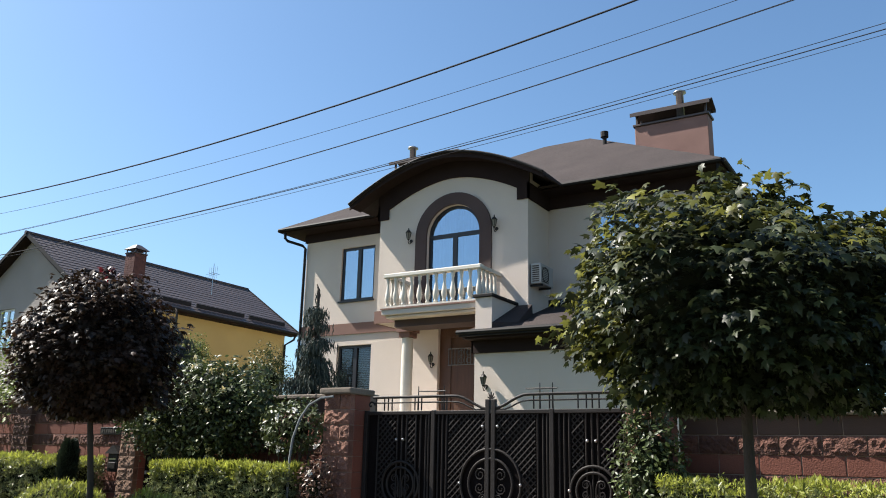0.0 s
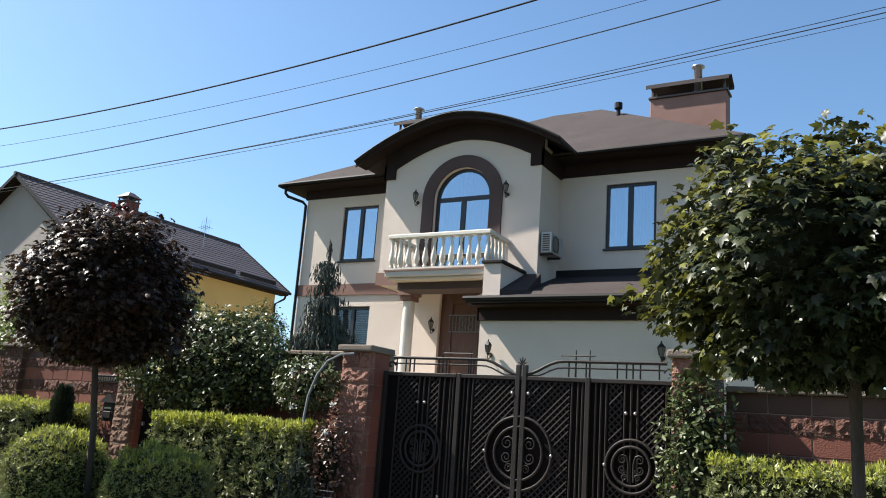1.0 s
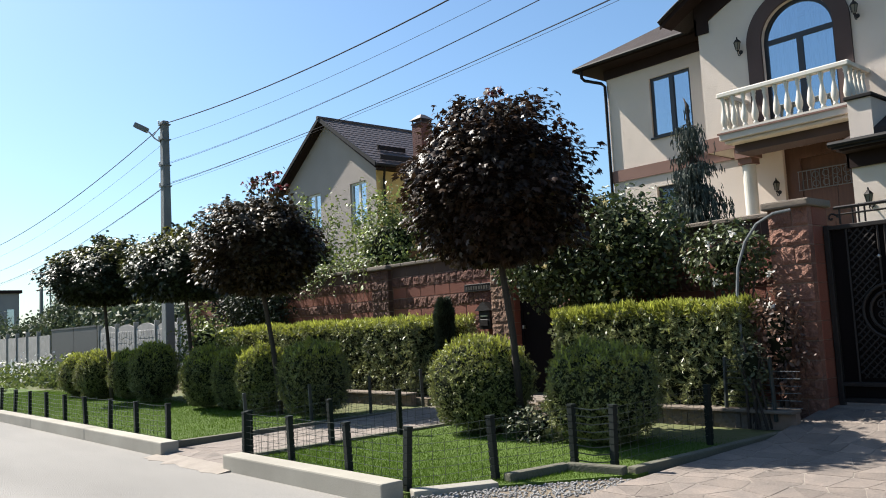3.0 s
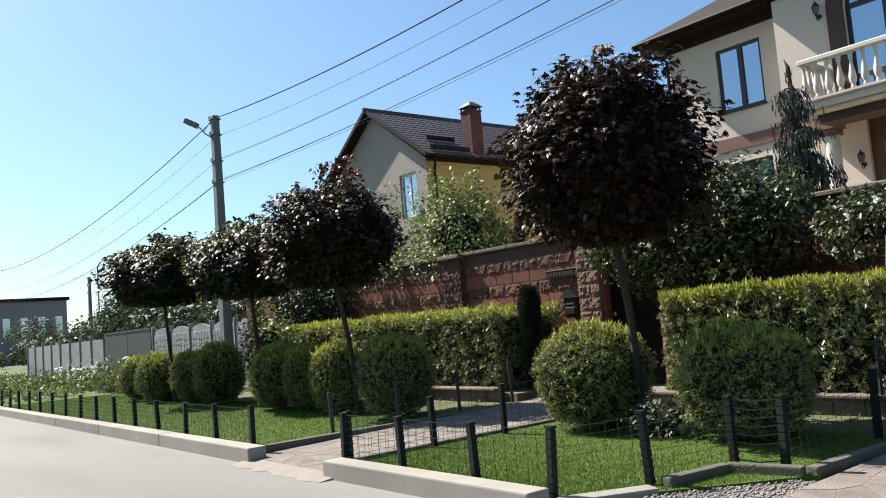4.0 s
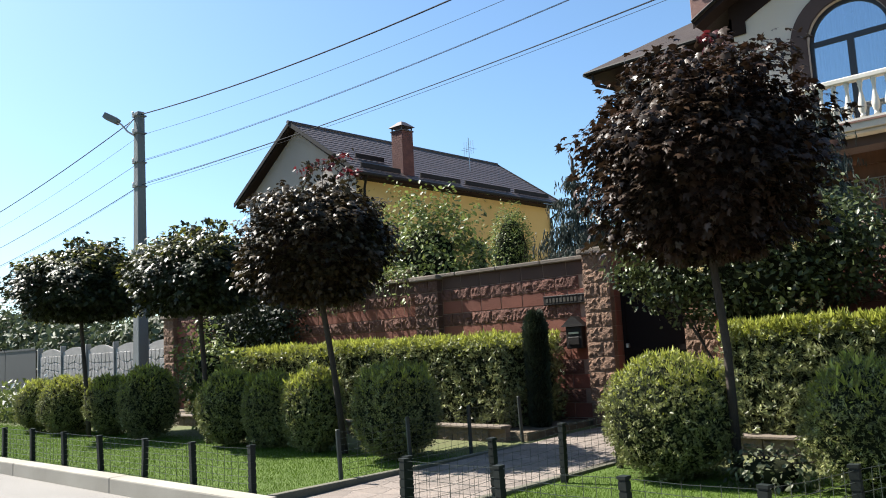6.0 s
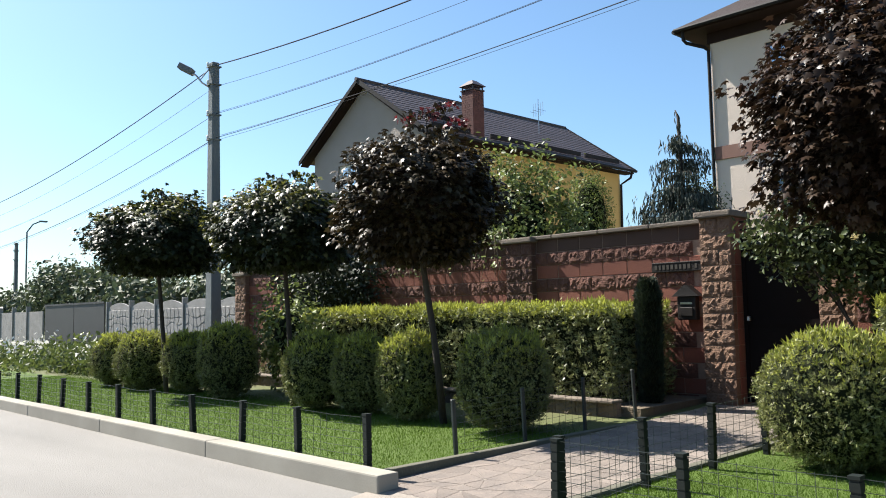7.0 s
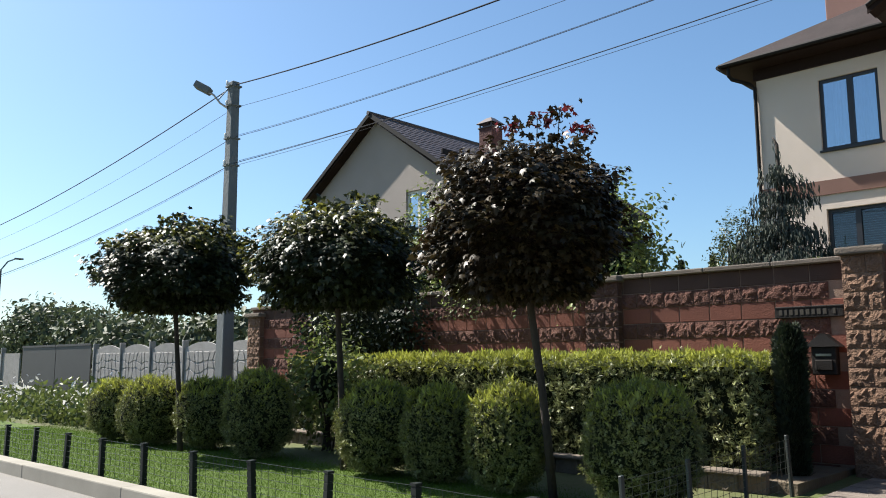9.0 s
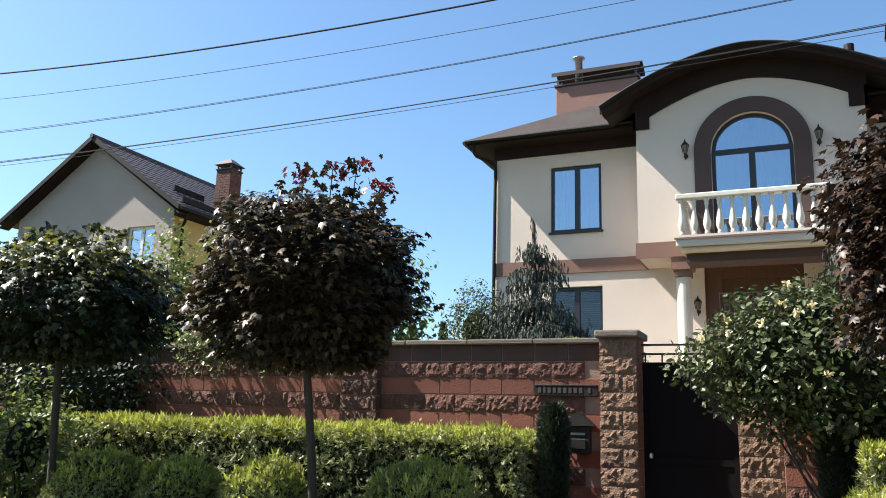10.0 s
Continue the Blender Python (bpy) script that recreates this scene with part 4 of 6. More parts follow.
def wall_lamp(x, y, z):
    """A small lantern on a curled wall bracket."""
    w = thing("wall_lantern", x, y, z, "small black wall lantern on the stucco", "lamp", "wall lanterns")
    bm = bmesh.new()
    lathe(bm, [(0.05, 0), (0.05, 0.02)], 8)
    bmesh.ops.rotate(bm, verts=bm.verts, cent=(0, 0, 0), matrix=Euler((radians(90), 0, 0)).to_matrix())
    tube(bm, [(0, -0.01, 0), (0, -0.06, -0.09), (0, -0.13, -0.10), (0, -0.16, -0.04), (0, -0.15, 0.03)], 0.012, 6)
    part("bracket", bm, "iron", w)
    bm = bmesh.new()
    lathe(bm, [(0.03, 0.02), (0.045, 0.05), (0.075, 0.20)], 6, 0, -0.15, 0)
    part("lantern_glass", bm, "lamp_glass", w)
    bm = bmesh.new()
    lathe(bm, [(0.095, 0.20), (0.06, 0.25), (0.02, 0.29), (0.012, 0.34)], 6, 0, -0.15, 0)
    part("lantern_roof", bm, "iron", w)
    bm = bmesh.new()
    lathe(bm, [(0.012, -0.02), (0.04, 0.02)], 6, 0, -0.15, 0)
    part("lantern_foot", bm, "iron", w)
    for k in range(6):
        a = math.pi / 3 * k
        bar_bm = bmesh.new()
        tube(bar_bm, [(0.047 * math.cos(a), -0.15 + 0.047 * math.sin(a), 0.04), (0.08 * math.cos(a), -0.15 + 0.08 * math.sin(a), 0.2)], 0.007, 4)
        part("cage_bar", bar_bm, "iron", w)
    return w


for p in ((-12.47, YB, 7.30), (-9.82, YB, 7.32), (-12.46, YW, 4.05), (-9.45, 16.0, 3.15), (-5.55, 16.0, 3.15)):
    wall_lamp(*p)

# the unit hangs on the side of the bay, its fan towards +x
ac = thing("air_conditioner", -8.60, 17.62, 5.78, "off-white outdoor air-conditioning unit on the bay's side wall", "air conditioner", rz=90)
part("casing", bevelled(-0.38, 0.0, 0, 0.38, 0.28, 0.52, 0.015), "ac", ac)
bm = bmesh.new()
ring(bm, -0.12, 0.25, -0.006, 0.19, 0.012, 24, 5)
part("fan_rim", bm, "iron", ac)
for k in range(9):
    part("grille_bar", boxes((-0.31, -0.012, 0.05 + 0.045 * k, 0.08, -0.004, 0.063 + 0.045 * k)), "iron", ac)
for k in range(8):
    part("coil_slot", boxes((-0.388, 0.05, 0.05 + 0.055 * k, -0.379, 0.23, 0.08 + 0.055 * k)), "black", ac)
for x in (-0.3, 0.2):
    part("wall_bracket", boxes((x, 0.0, -0.05, x + 0.04, 0.345, -0.001)), "iron", ac)


def chimney(x0, x1, y0, y1, z0, zb, flue_at):
    c = thing("chimney", (x0 + x1) / 2, (y0 + y1) / 2, z0, "wide terracotta chimney with a raised brown hood", "chimney", "villa chimneys")
    c.parent = villa
    c.matrix_parent_inverse = villa.matrix_basis.inverted()
    del c["category"]
    w, d, h = (x1 - x0) / 2, (y1 - y0) / 2, zb - z0
    part("chimney_body", bevelled(-w, -d, 0, w, d, h, 0.015), "chim", c)
    part("crown_slab", bevelled(-w - 0.05, -d - 0.05, h, w + 0.05, d + 0.05, h + 0.07, 0.01), "cap_metal", c)
    for sx in (-1, 1):
        for sy in (-1, 1):
            part("hood_post", boxes((sx * (w - 0.06) - 0.03, sy * (d - 0.06) - 0.03, h + 0.07, sx * (w - 0.06) + 0.03, sy * (d - 0.06) + 0.03, h + 0.40)), "cap_metal", c)
    # a folded sheet: two slopes with a turned-down lip, open underneath
    bm = bmesh.new()
    for sy in (-1, 1):
        ye, t = sy * (d + 0.14), 0.03
        quad8(bm, [(-w - 0.1, 0, h + 0.60), (w + 0.1, 0, h + 0.60), (w + 0.1, ye, h + 0.38), (-w - 0.1, ye, h + 0.38)], [(-w - 0.1, 0, h + 0.60 + t), (w + 0.1, 0, h + 0.60 + t), (w + 0.1, ye, h + 0.38 + t), (-w - 0.1, ye, h + 0.38 + t)])
        y0_, y1_ = sorted((ye - sy * 0.012, ye + sy * 0.012))
        box(bm, -w - 0.1, y0_, h + 0.30, w + 0.1, y1_, h + 0.42)
    part("hood", bm, "cap_metal", c, "brown sheet-metal hood")
    bm = bmesh.new()
    lathe(bm, [(0.12, h), (0.12, h + 0.95), (0.20, h + 0.97), (0.20, h + 1.0), (0.02, h + 1.1)], 12, flue_at, 0, 0)
    part("flue", bm, "steel", c, "steel flue with a cowl", True)


chimney(-7.72, -5.48, 22.5, 23.08, 9.0, 11.72, 0.25)
chimney(-16.9, -14.4, 22.5, 23.08, 9.0, 11.70, -0.6)
bm = bmesh.new()
lathe(bm, [(0.07, 0), (0.07, 0.5), (0.13, 0.52), (0.13, 0.7), (0.03, 0.74)], 10, -8.75, 22.6, 11.1)
vp("vent_pipe", bm, "black", "black roof vent pipe")


# ---- the neighbour's house ----
nb = thing("neighbour_house", -29.1, 22, 0.3, "yellow and grey stucco house with brown metal-tiled gable roof", "house")


def np_(name, bm, material, label=""):
    ob = part(name, bm, material, nb, label)
    ob.matrix_parent_inverse = nb.matrix_basis.inverted()
    return ob


NX0, NX1, NY0, NY1, NR, NE = -32.18, -26.12, 16.57, 27.4, 9.38, 6.98
NXC = (NX0 + NX1) / 2
gab = lambda x: NE - 0.12 + (NR - NE) * (1 - abs(x - NXC) / 3.45) + 0.05
bm = bmesh.new()
NWIN = [(-27.75, -26.75, 5.05, 6.62), (-30.75, -29.75, 5.05, 6.62)]
gx = sorted({NX0, NXC, NX1, *(w[0] for w in NWIN), *(w[1] for w in NWIN)})
for xa, xb in zip(gx, gx[1:]):
    hole = next((w for w in NWIN if w[0] <= (xa + xb) / 2 <= w[1]), None)
    if hole:
        strips(bm, [xa, xb], lambda x: 0.2, lambda x: hole[2], NY0, NY0 + 0.3)
        strips(bm, [xa, xb], lambda x: hole[3], gab, NY0, NY0 + 0.3)
    else:
        strips(bm, [xa, xb], lambda x: 0.2, gab, NY0, NY0 + 0.3)
weld(bm)
np_("gable_wall", bm, "stucco_g", "grey stucco gable wall")
np_("side_wall", boxes((NX1 - 0.3, NY0 + 0.003, 0.2, NX1 + 0.004, NY1, NE - 0.05)), "stucco_y", "yellow stucco side wall")
np_("side_wall", boxes((NX0, NY0 + 0.3, 0.2, NX0 + 0.3, NY1, NE - 0.05)), "stucco_y", "yellow stucco side wall")
bm = bmesh.new()
strips(bm, [NX0 + 0.3, NXC, NX1 - 0.3], lambda x: 0.2, gab, NY1 - 0.3, NY1)
np_("back_wall", bm, "stucco_y")
np_("inner_floor", boxes((NX0 + 0.3, NY0 + 0.3, 3.6, NX1 - 0.3, NY1 - 0.3, 3.8)), "room")
for w in NWIN:
    ww = thing("gable_window", (w[0] + w[1]) / 2, NY0 + 0.08, w[2], "white-framed two-light window", "window")
    ww.parent = nb
    ww.matrix_parent_inverse = nb.matrix_basis.inverted()
    del ww["category"]
    W, H, t = w[1] - w[0], w[3] - w[2], 0.07
    part("window_frame", boxes((-W / 2, 0, 0, W / 2, 0.08, t), (-W / 2, 0, H - t, W / 2, 0.08, H), (-W / 2, 0, t, -W / 2 + t, 0.08, H - t), (W / 2 - t, 0, t, W / 2, 0.08, H - t), (-0.05, 0, t, 0.05, 0.07, H - t)), "plastic", ww)
    for a, b in ((-W / 2 + t, -0.05), (0.05, W / 2 - t)):
        part("pane", boxes((a, 0.03, t, b, 0.04, H - t)), "glass_n", ww)
# roof: courses of pressed tile, each overlapping the one below
slope_n = 17
NF, NB = 16.20, 27.85
for sx in (1, -1):
    for k in range(slope_n):
        u0, u1 = k / slope_n, (k + 1) / slope_n
        xa, xb = NXC + sx * 3.5 * (1 - u0), NXC + sx * 3.5 * (1 - u1)
        za, zb = NE + (NR - NE) * u0, NE + (NR - NE) * u1
        bm = bmesh.new()
        n = 90
        for i in range(n):
            p0, p1 = NF + (NB - NF) * i / n, NF + (NB - NF) * (i + 1) / n
            w0, w1 = 0.018 * (i % 2), 0.018 * ((i + 1) % 2)
            f = [bm.verts.new(v) for v in ((xa, p0, za + 0.02 + w0), (xa, p1, za + 0.02 + w1), (xb, p1, zb + w1), (xb, p0, zb + w0))]
            bm.faces.new(f)
            g = [bm.verts.new(v) for v in ((xa, p0, za + 0.02 + w0), (xa, p1, za + 0.02 + w1), (xa, p1, za), (xa, p0, za))]
            bm.faces.new(g)
        np_("tile_course", bm, "tile")
bm = bmesh.new()
tube(bm, [(NXC, NF - 0.05, NR + 0.03), (NXC, NB, NR + 0.03)], 0.07, 8)
np_("ridge_cap", bm, "tile")
for sx in (1, -1):
    for ya, yb in ((NF - 0.02, NF + 0.03), (NB - 0.03, NB + 0.02)):
        bm = bmesh.new()
        quad8(bm, [(NXC, ya, NR - 0.1), (NXC + sx * 3.52, ya, NE - 0.08), (NXC + sx * 3.52, yb, NE - 0.08), (NXC, yb, NR - 0.1)], [(NXC, ya, NR + 0.06), (NXC + sx * 3.52, ya, NE + 0.07), (NXC + sx * 3.52, yb, NE + 0.07), (NXC, yb, NR + 0.06)])
        np_("bargeboard", bm, "black")
bm = bmesh.new()
for sx in (1, -1):
    quad8(bm, [(NXC, NF + 0.03, NR - 0.14), (NXC + sx * 3.45, NF + 0.03, NE - 0.13), (NXC + sx * 3.45, NY0, NE - 0.13), (NXC, NY0, NR - 0.14)], [(NXC, NF + 0.03, NR - 0.10), (NXC + sx * 3.45, NF + 0.03, NE - 0.09), (NXC + sx * 3.45, NY0, NE - 0.09), (NXC, NY0, NR - 0.10)])
box(bm, NX1, NY0, NE - 0.12, NXC + 3.47, NB - 0.05, NE - 0.06)
np_("soffit", bm, "soffit")
bm = bmesh.new()
tube(bm, [(NXC + 3.55, NF, NE - 0.02), (NXC + 3.55, NB, NE - 0.02)], 0.06, 8)
np_("gutter", bm, "black")
bm = bmesh.new()
tube(bm, [(NXC + 3.5, 16.62, NE - 0.05), (NX1 + 0.1, 16.85, NE - 0.4), (NX1 + 0.06, 16.9, 0.4)], 0.045, 8)
np_("downpipe", bm, "black")
bm = bmesh.new()
tube(bm, [(NXC + 3.52, NB - 0.25, NE - 0.05), (NXC + 3.45, NB - 0.28, NE - 0.3), (NX1 + 0.1, NB - 0.5, NE - 0.55), (NX1 + 0.06, NB - 0.55, 0.4)], 0.05, 8)
np_("downpipe", bm, "black")
for y0, y1, u in ((16.7, 18.5, 0.10), (17.2, 18.5, 0.33), (19.5, 21.6, 0.10), (21.9, 24.6, 0.10), (24.9, 27.2, 0.10)):
    xg, zg = NXC + 3.5 * (1 - u), NE + (NR - NE) * u
    np_("snow_guard", boxes((xg - 0.02, y0, zg + 0.05, xg + 0.03, y1, zg + 0.2)), "black")
ch = thing("brick_chimney", -26.29, 18.96, 7.2, "red brick chimney with a metal hood", "chimney")
ch.parent = nb
ch.matrix_parent_inverse = nb.matrix_basis.inverted()
del ch["category"]
zc, k = 0.0, 0
brick_me = {}
while zc < 1.58:
    for face in range(4):
        for j in range(3 if k % 2 else 2):
            ln = 0.18 if k % 2 else 0.27
            off = -0.27 + ln * (j + 0.5)
            key = round(ln, 3)
            if key not in brick_me:
                bmb = boxes((-ln / 2 + 0.006, 0, 0.006, ln / 2 - 0.006, 0.1, 0.076))
                brick_me[key] = bpy.data.meshes.new("brick")
                bmb.to_mesh(brick_me[key])
                bmb.free()
                brick_me[key].materials.append(M["brick"])
            a = radians(90 * face)
            ob_of("brick", brick_me[key], None, ch, m=pose(off * math.cos(a) + 0.27 * math.sin(a), off * math.sin(a) - 0.27 * math.cos(a), zc, 0, 0, 90 * face))
    zc, k = zc + 0.082, k + 1
part("chimney_core", boxes((-0.265, -0.265, 0, 0.265, 0.265, zc)), "brick", ch)
part("cap_slab", bevelled(-0.30, -0.30, zc, 0.30, 0.30, zc + 0.05, 0.01), "cap_metal", ch)
for sx in (-1, 1):
    for sy in (-1, 1):
        part("hood_post", boxes((sx * 0.24 - 0.02, sy * 0.24 - 0.02, zc + 0.05, sx * 0.24 + 0.02, sy * 0.24 + 0.02, zc + 0.20)), "cap_metal", ch)
bm = bmesh.new()
quad8(bm, [(-0.34, -0.34, zc + 0.17), (0.34, -0.34, zc + 0.17), (0.34, 0.34, zc + 0.17), (-0.34, 0.34, zc + 0.17)], [(-0.1, -0.1, zc + 0.38), (0.1, -0.1, zc + 0.38), (0.1, 0.1, zc + 0.38), (-0.1, 0.1, zc + 0.38)])
part("hood", bm, "cap_metal", ch)


# ---- trees and shrubs ----
def maple(name, base, c, r, n, leaf, core, label, seed, size=0.105, shoots=(), tips=None):
    """A grafted globe maple: a slim stem, limbs, and a dense crown of separate lobed leaves."""
    t = thing(name, base[0], base[1], base[2], label, "tree", "globe maples")
    inv = t.matrix_basis.inverted()
    bm = bmesh.new()
    b, cc = Vector(base), Vector(c)
    top = Vector((cc.x, cc.y, cc.z - r[2] * 0.75))
    bend = b.lerp(top, 0.55) + Vector((0.03 * math.sin(seed), 0.02, 0))
    tube(bm, [b - Vector((0, 0, 0.1)), b.lerp(bend, 0.5), bend, top, cc - Vector((0, 0, r[2] * 0.3))], 0.043, 8, 0.03)
    part("trunk", bm, "bark", t, "", True).matrix_parent_inverse = inv
    rr = random.Random(seed)
    for k in range(9):
        a, el = 2 * math.pi * k / 9 + rr.uniform(-0.3, 0.3), rr.uniform(0.1, 1.2)
        d = Vector((math.cos(a) * math.cos(el) * r[0], math.sin(a) * math.cos(el) * r[1], math.sin(el) * r[2]))
        bm = bmesh.new()
        tube(bm, [top, top.lerp(cc + d * 0.4, 0.6), cc + d * 0.88], 0.022, 5, 0.006)
        part("limb", bm, "bark", t).matrix_parent_inverse = inv
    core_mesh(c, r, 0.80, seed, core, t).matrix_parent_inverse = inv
    D = sphere_dirs(n)
    k = lumpy(D, seed, 0.24) * lumpy(D, seed + 5, 0.26, 4.5)
    rad = np.where(rng.random(n) < 0.75, rng.uniform(0.84, 1.06, n), rng.uniform(0.72, 0.88, n)) * k
    # leaf sprays that stand out of the round form
    sd = sphere_dirs(130)
    sd = sd[sd[:, 2] > -0.55]
    near = np.argmax(D @ sd.T, axis=1)
    close = np.max(D @ sd.T, axis=1)
    reach = rng.uniform(-0.09, 0.13, len(sd))
    rad = rad * (1 + reach[near] * np.clip((close - 0.955) / 0.04, 0, 1))
    P = np.array(c) + D * np.array(r) * rad[:, None]
    P[:, 2] = np.maximum(P[:, 2], c[2] - r[2] * 0.92 + rng.uniform(0, 0.12, n))
    S = rng.uniform(0.7, 1.35, n) * size
    N = D * 0.4 + rng.normal(size=(n, 3)) * 0.32 + np.array([0, 0, 0.95])
    which = np.zeros(n, int)
    # paler leaves on top and towards -x: sunlight put into the leaf colour
    if tips == "maple_sunlit_y":
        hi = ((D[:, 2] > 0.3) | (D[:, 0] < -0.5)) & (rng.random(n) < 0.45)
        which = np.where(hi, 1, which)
    Ps, Ss, Ns, Ws = [P], [S], [N], [which]
    # young upright shoots: leaf pairs up a thin stem, red in the tuft at the tip
    for sx, sy, h in shoots:
        foot = cc + Vector((sx, sy, r[2] * 0.88))
        tip = foot + Vector((0.12 * sx, 0.12 * sy, h))
        bm = bmesh.new()
        tube(bm, [foot - Vector((0, 0, 0.3)), foot, tip], 0.008, 5, 0.004)
        part("shoot", bm, "bark", t).matrix_parent_inverse = inv
        low, tuft = int(45 * h), 30
        u = np.concatenate([np.round(rng.random(low) * 4) / 4 * 0.8, rng.uniform(0.85, 1.05, tuft)])
        wide = np.concatenate([np.full(low, 0.075), np.full(tuft, 0.062)])
        off = rng.normal(size=(low + tuft, 3)) * wide[:, None] * np.array([1, 1, 0.45])
        Ps.append(np.array(foot)[None] + u[:, None] * np.array(tip - foot)[None] + off)
        Ss.append(rng.uniform(0.75, 1.2, low + tuft) * size)
        Ns.append(rng.normal(size=(low + tuft, 3)) * 0.6 + np.array([0, 0, 0.7]))
        Ws.append(np.where((u > 0.82) & (rng.random(low + tuft) < 0.7), 1, 0) if tips else np.zeros(low + tuft, int))
    P, S, N, W = np.concatenate(Ps), np.concatenate(Ss), np.concatenate(Ns), np.concatenate(Ws)
    away = (P - np.array(c)) / np.array(r)
    tipward = away * np.array([0.9, 0.9, 0.3]) + rng.normal(size=P.shape) * 0.45 + np.array([0, 0, -0.6])
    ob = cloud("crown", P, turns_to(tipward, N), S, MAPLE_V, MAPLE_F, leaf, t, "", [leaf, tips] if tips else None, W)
    ob.matrix_parent_inverse = inv
    return t


maple("maple_tree", (-1.57, 4.6, 0.06), (-1.52, 4.75, 2.50), (1.10, 1.08, 0.73), 15500, "maple", "core", "globe maple with green leaves and sunlit yellow-green ones by the driveway", 1, 0.066, tips="maple_sunlit_y")
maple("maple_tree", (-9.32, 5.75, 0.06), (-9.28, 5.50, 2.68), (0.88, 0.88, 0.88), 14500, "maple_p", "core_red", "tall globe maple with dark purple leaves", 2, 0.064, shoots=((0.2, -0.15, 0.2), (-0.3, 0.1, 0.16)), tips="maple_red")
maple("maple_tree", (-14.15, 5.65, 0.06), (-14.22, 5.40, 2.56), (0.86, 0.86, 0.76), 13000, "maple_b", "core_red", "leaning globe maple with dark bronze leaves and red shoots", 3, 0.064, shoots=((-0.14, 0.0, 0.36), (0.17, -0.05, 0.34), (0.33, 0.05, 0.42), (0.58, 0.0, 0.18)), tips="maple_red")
maple("maple_tree", (-17.15, 5.62, 0.06), (-17.2, 5.52, 2.52), (0.98, 0.98, 0.62), 10000, "maple", "core", "globe maple with dark green leaves", 4, 0.068, shoots=((-0.3, 0.1, 0.2), (0.25, 0.0, 0.24), (0.5, 0.1, 0.14)), tips="maple_sunlit_y")
maple("maple_tree", (-20.5, 5.35, 0.06), (-20.75, 5.3, 2.68), (1.05, 1.05, 0.68), 11500, "maple", "core", "globe maple with dark green leaves near the concrete fence", 5, 0.072, shoots=((0.2, -0.1, 0.18), (-0.35, 0.0, 0.2)), tips="maple_sunlit_y")


def globe(x, y, z0, r, top, leaf, label, seed, power=0.88, n=20000):
    """A clipped globe: sprigs all over a squarish ball."""
    t = thing("clipped_bush", x, y, z0, label, "bush", "clipped bushes")
    h = (top - z0) / 2
    c, R = (0, 0, h), (r, r, h)
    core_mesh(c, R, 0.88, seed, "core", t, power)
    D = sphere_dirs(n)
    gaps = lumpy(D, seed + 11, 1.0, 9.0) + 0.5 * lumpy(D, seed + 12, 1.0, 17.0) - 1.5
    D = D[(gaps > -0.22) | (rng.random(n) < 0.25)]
    n = len(D)
    k = lumpy(D, seed, 0.10) * lumpy(D, seed + 3, 0.17, 7.0) * rng.uniform(0.88, 0.98, n)
    Q = np.sign(D) * np.abs(D) ** power
    P = np.array(c) + Q * np.array(R) * k[:, None]
    P[:, 2] = np.maximum(P[:, 2], 0.03)
    S = rng.uniform(0.6, 1.3, n) * 0.032
    young = (D[:, 2] > 0.5) & (rng.random(n) < 0.07)
    S = np.where(young, rng.uniform(0.05, 0.10, n), S)
    which = (young | ((D[:, 2] + 0.25 * rng.normal(size=n) > 0.42) & (rng.random(n) < 0.45))).astype(int)
    Y = D * 0.35 + rng.normal(size=(n, 3)) * 0.6 + np.array([0, 0, 0.4])
    Y[young] = np.array([0, 0, 1.0]) + rng.normal(size=(n, 3))[young] * 0.25
    cloud("foliage", P, turns_to(Y, rng.normal(size=(n, 3)) * 0.4 + D), S, TUFT_V, TUFT_F, leaf, t, "", [leaf, "hedge_tip"], which)
    return t


for x, y, r, top, leaf, lab in ((-9.84, 5.68, 0.57, 1.12, "bush", "round clipped bush with lime-green tips"), (-8.19, 5.70, 0.55, 1.02, "bush", "round dark clipped bush in the maple's shade"),
                                (-13.2, 5.62, 0.48, 1.14, "bush", "round dark clipped bush beside the path"), (-14.68, 5.6, 0.39, 1.08, "bush", "small round clipped bush"),
                                (-15.65, 5.68, 0.40, 1.06, "bush", "small dark clipped bush"), (-16.55, 5.62, 0.48, 1.08, "bush", "dark clipped bush under the maple"),
                                (-18.95, 5.62, 0.47, 1.2, "bush", "bushy clipped globe with bright tips"), (-20.45, 5.75, 0.48, 1.08, "bush", "dark clipped globe under the maple"),
                                (-21.65, 5.5, 0.52, 1.08, "bush", "round clipped bush near the weeds"), (-22.9, 5.5, 0.48, 1.03, "bush", "round clipped bush near the weeds")):
    globe(x, y, 0.06, r, top, leaf, lab, int(-x * 10))


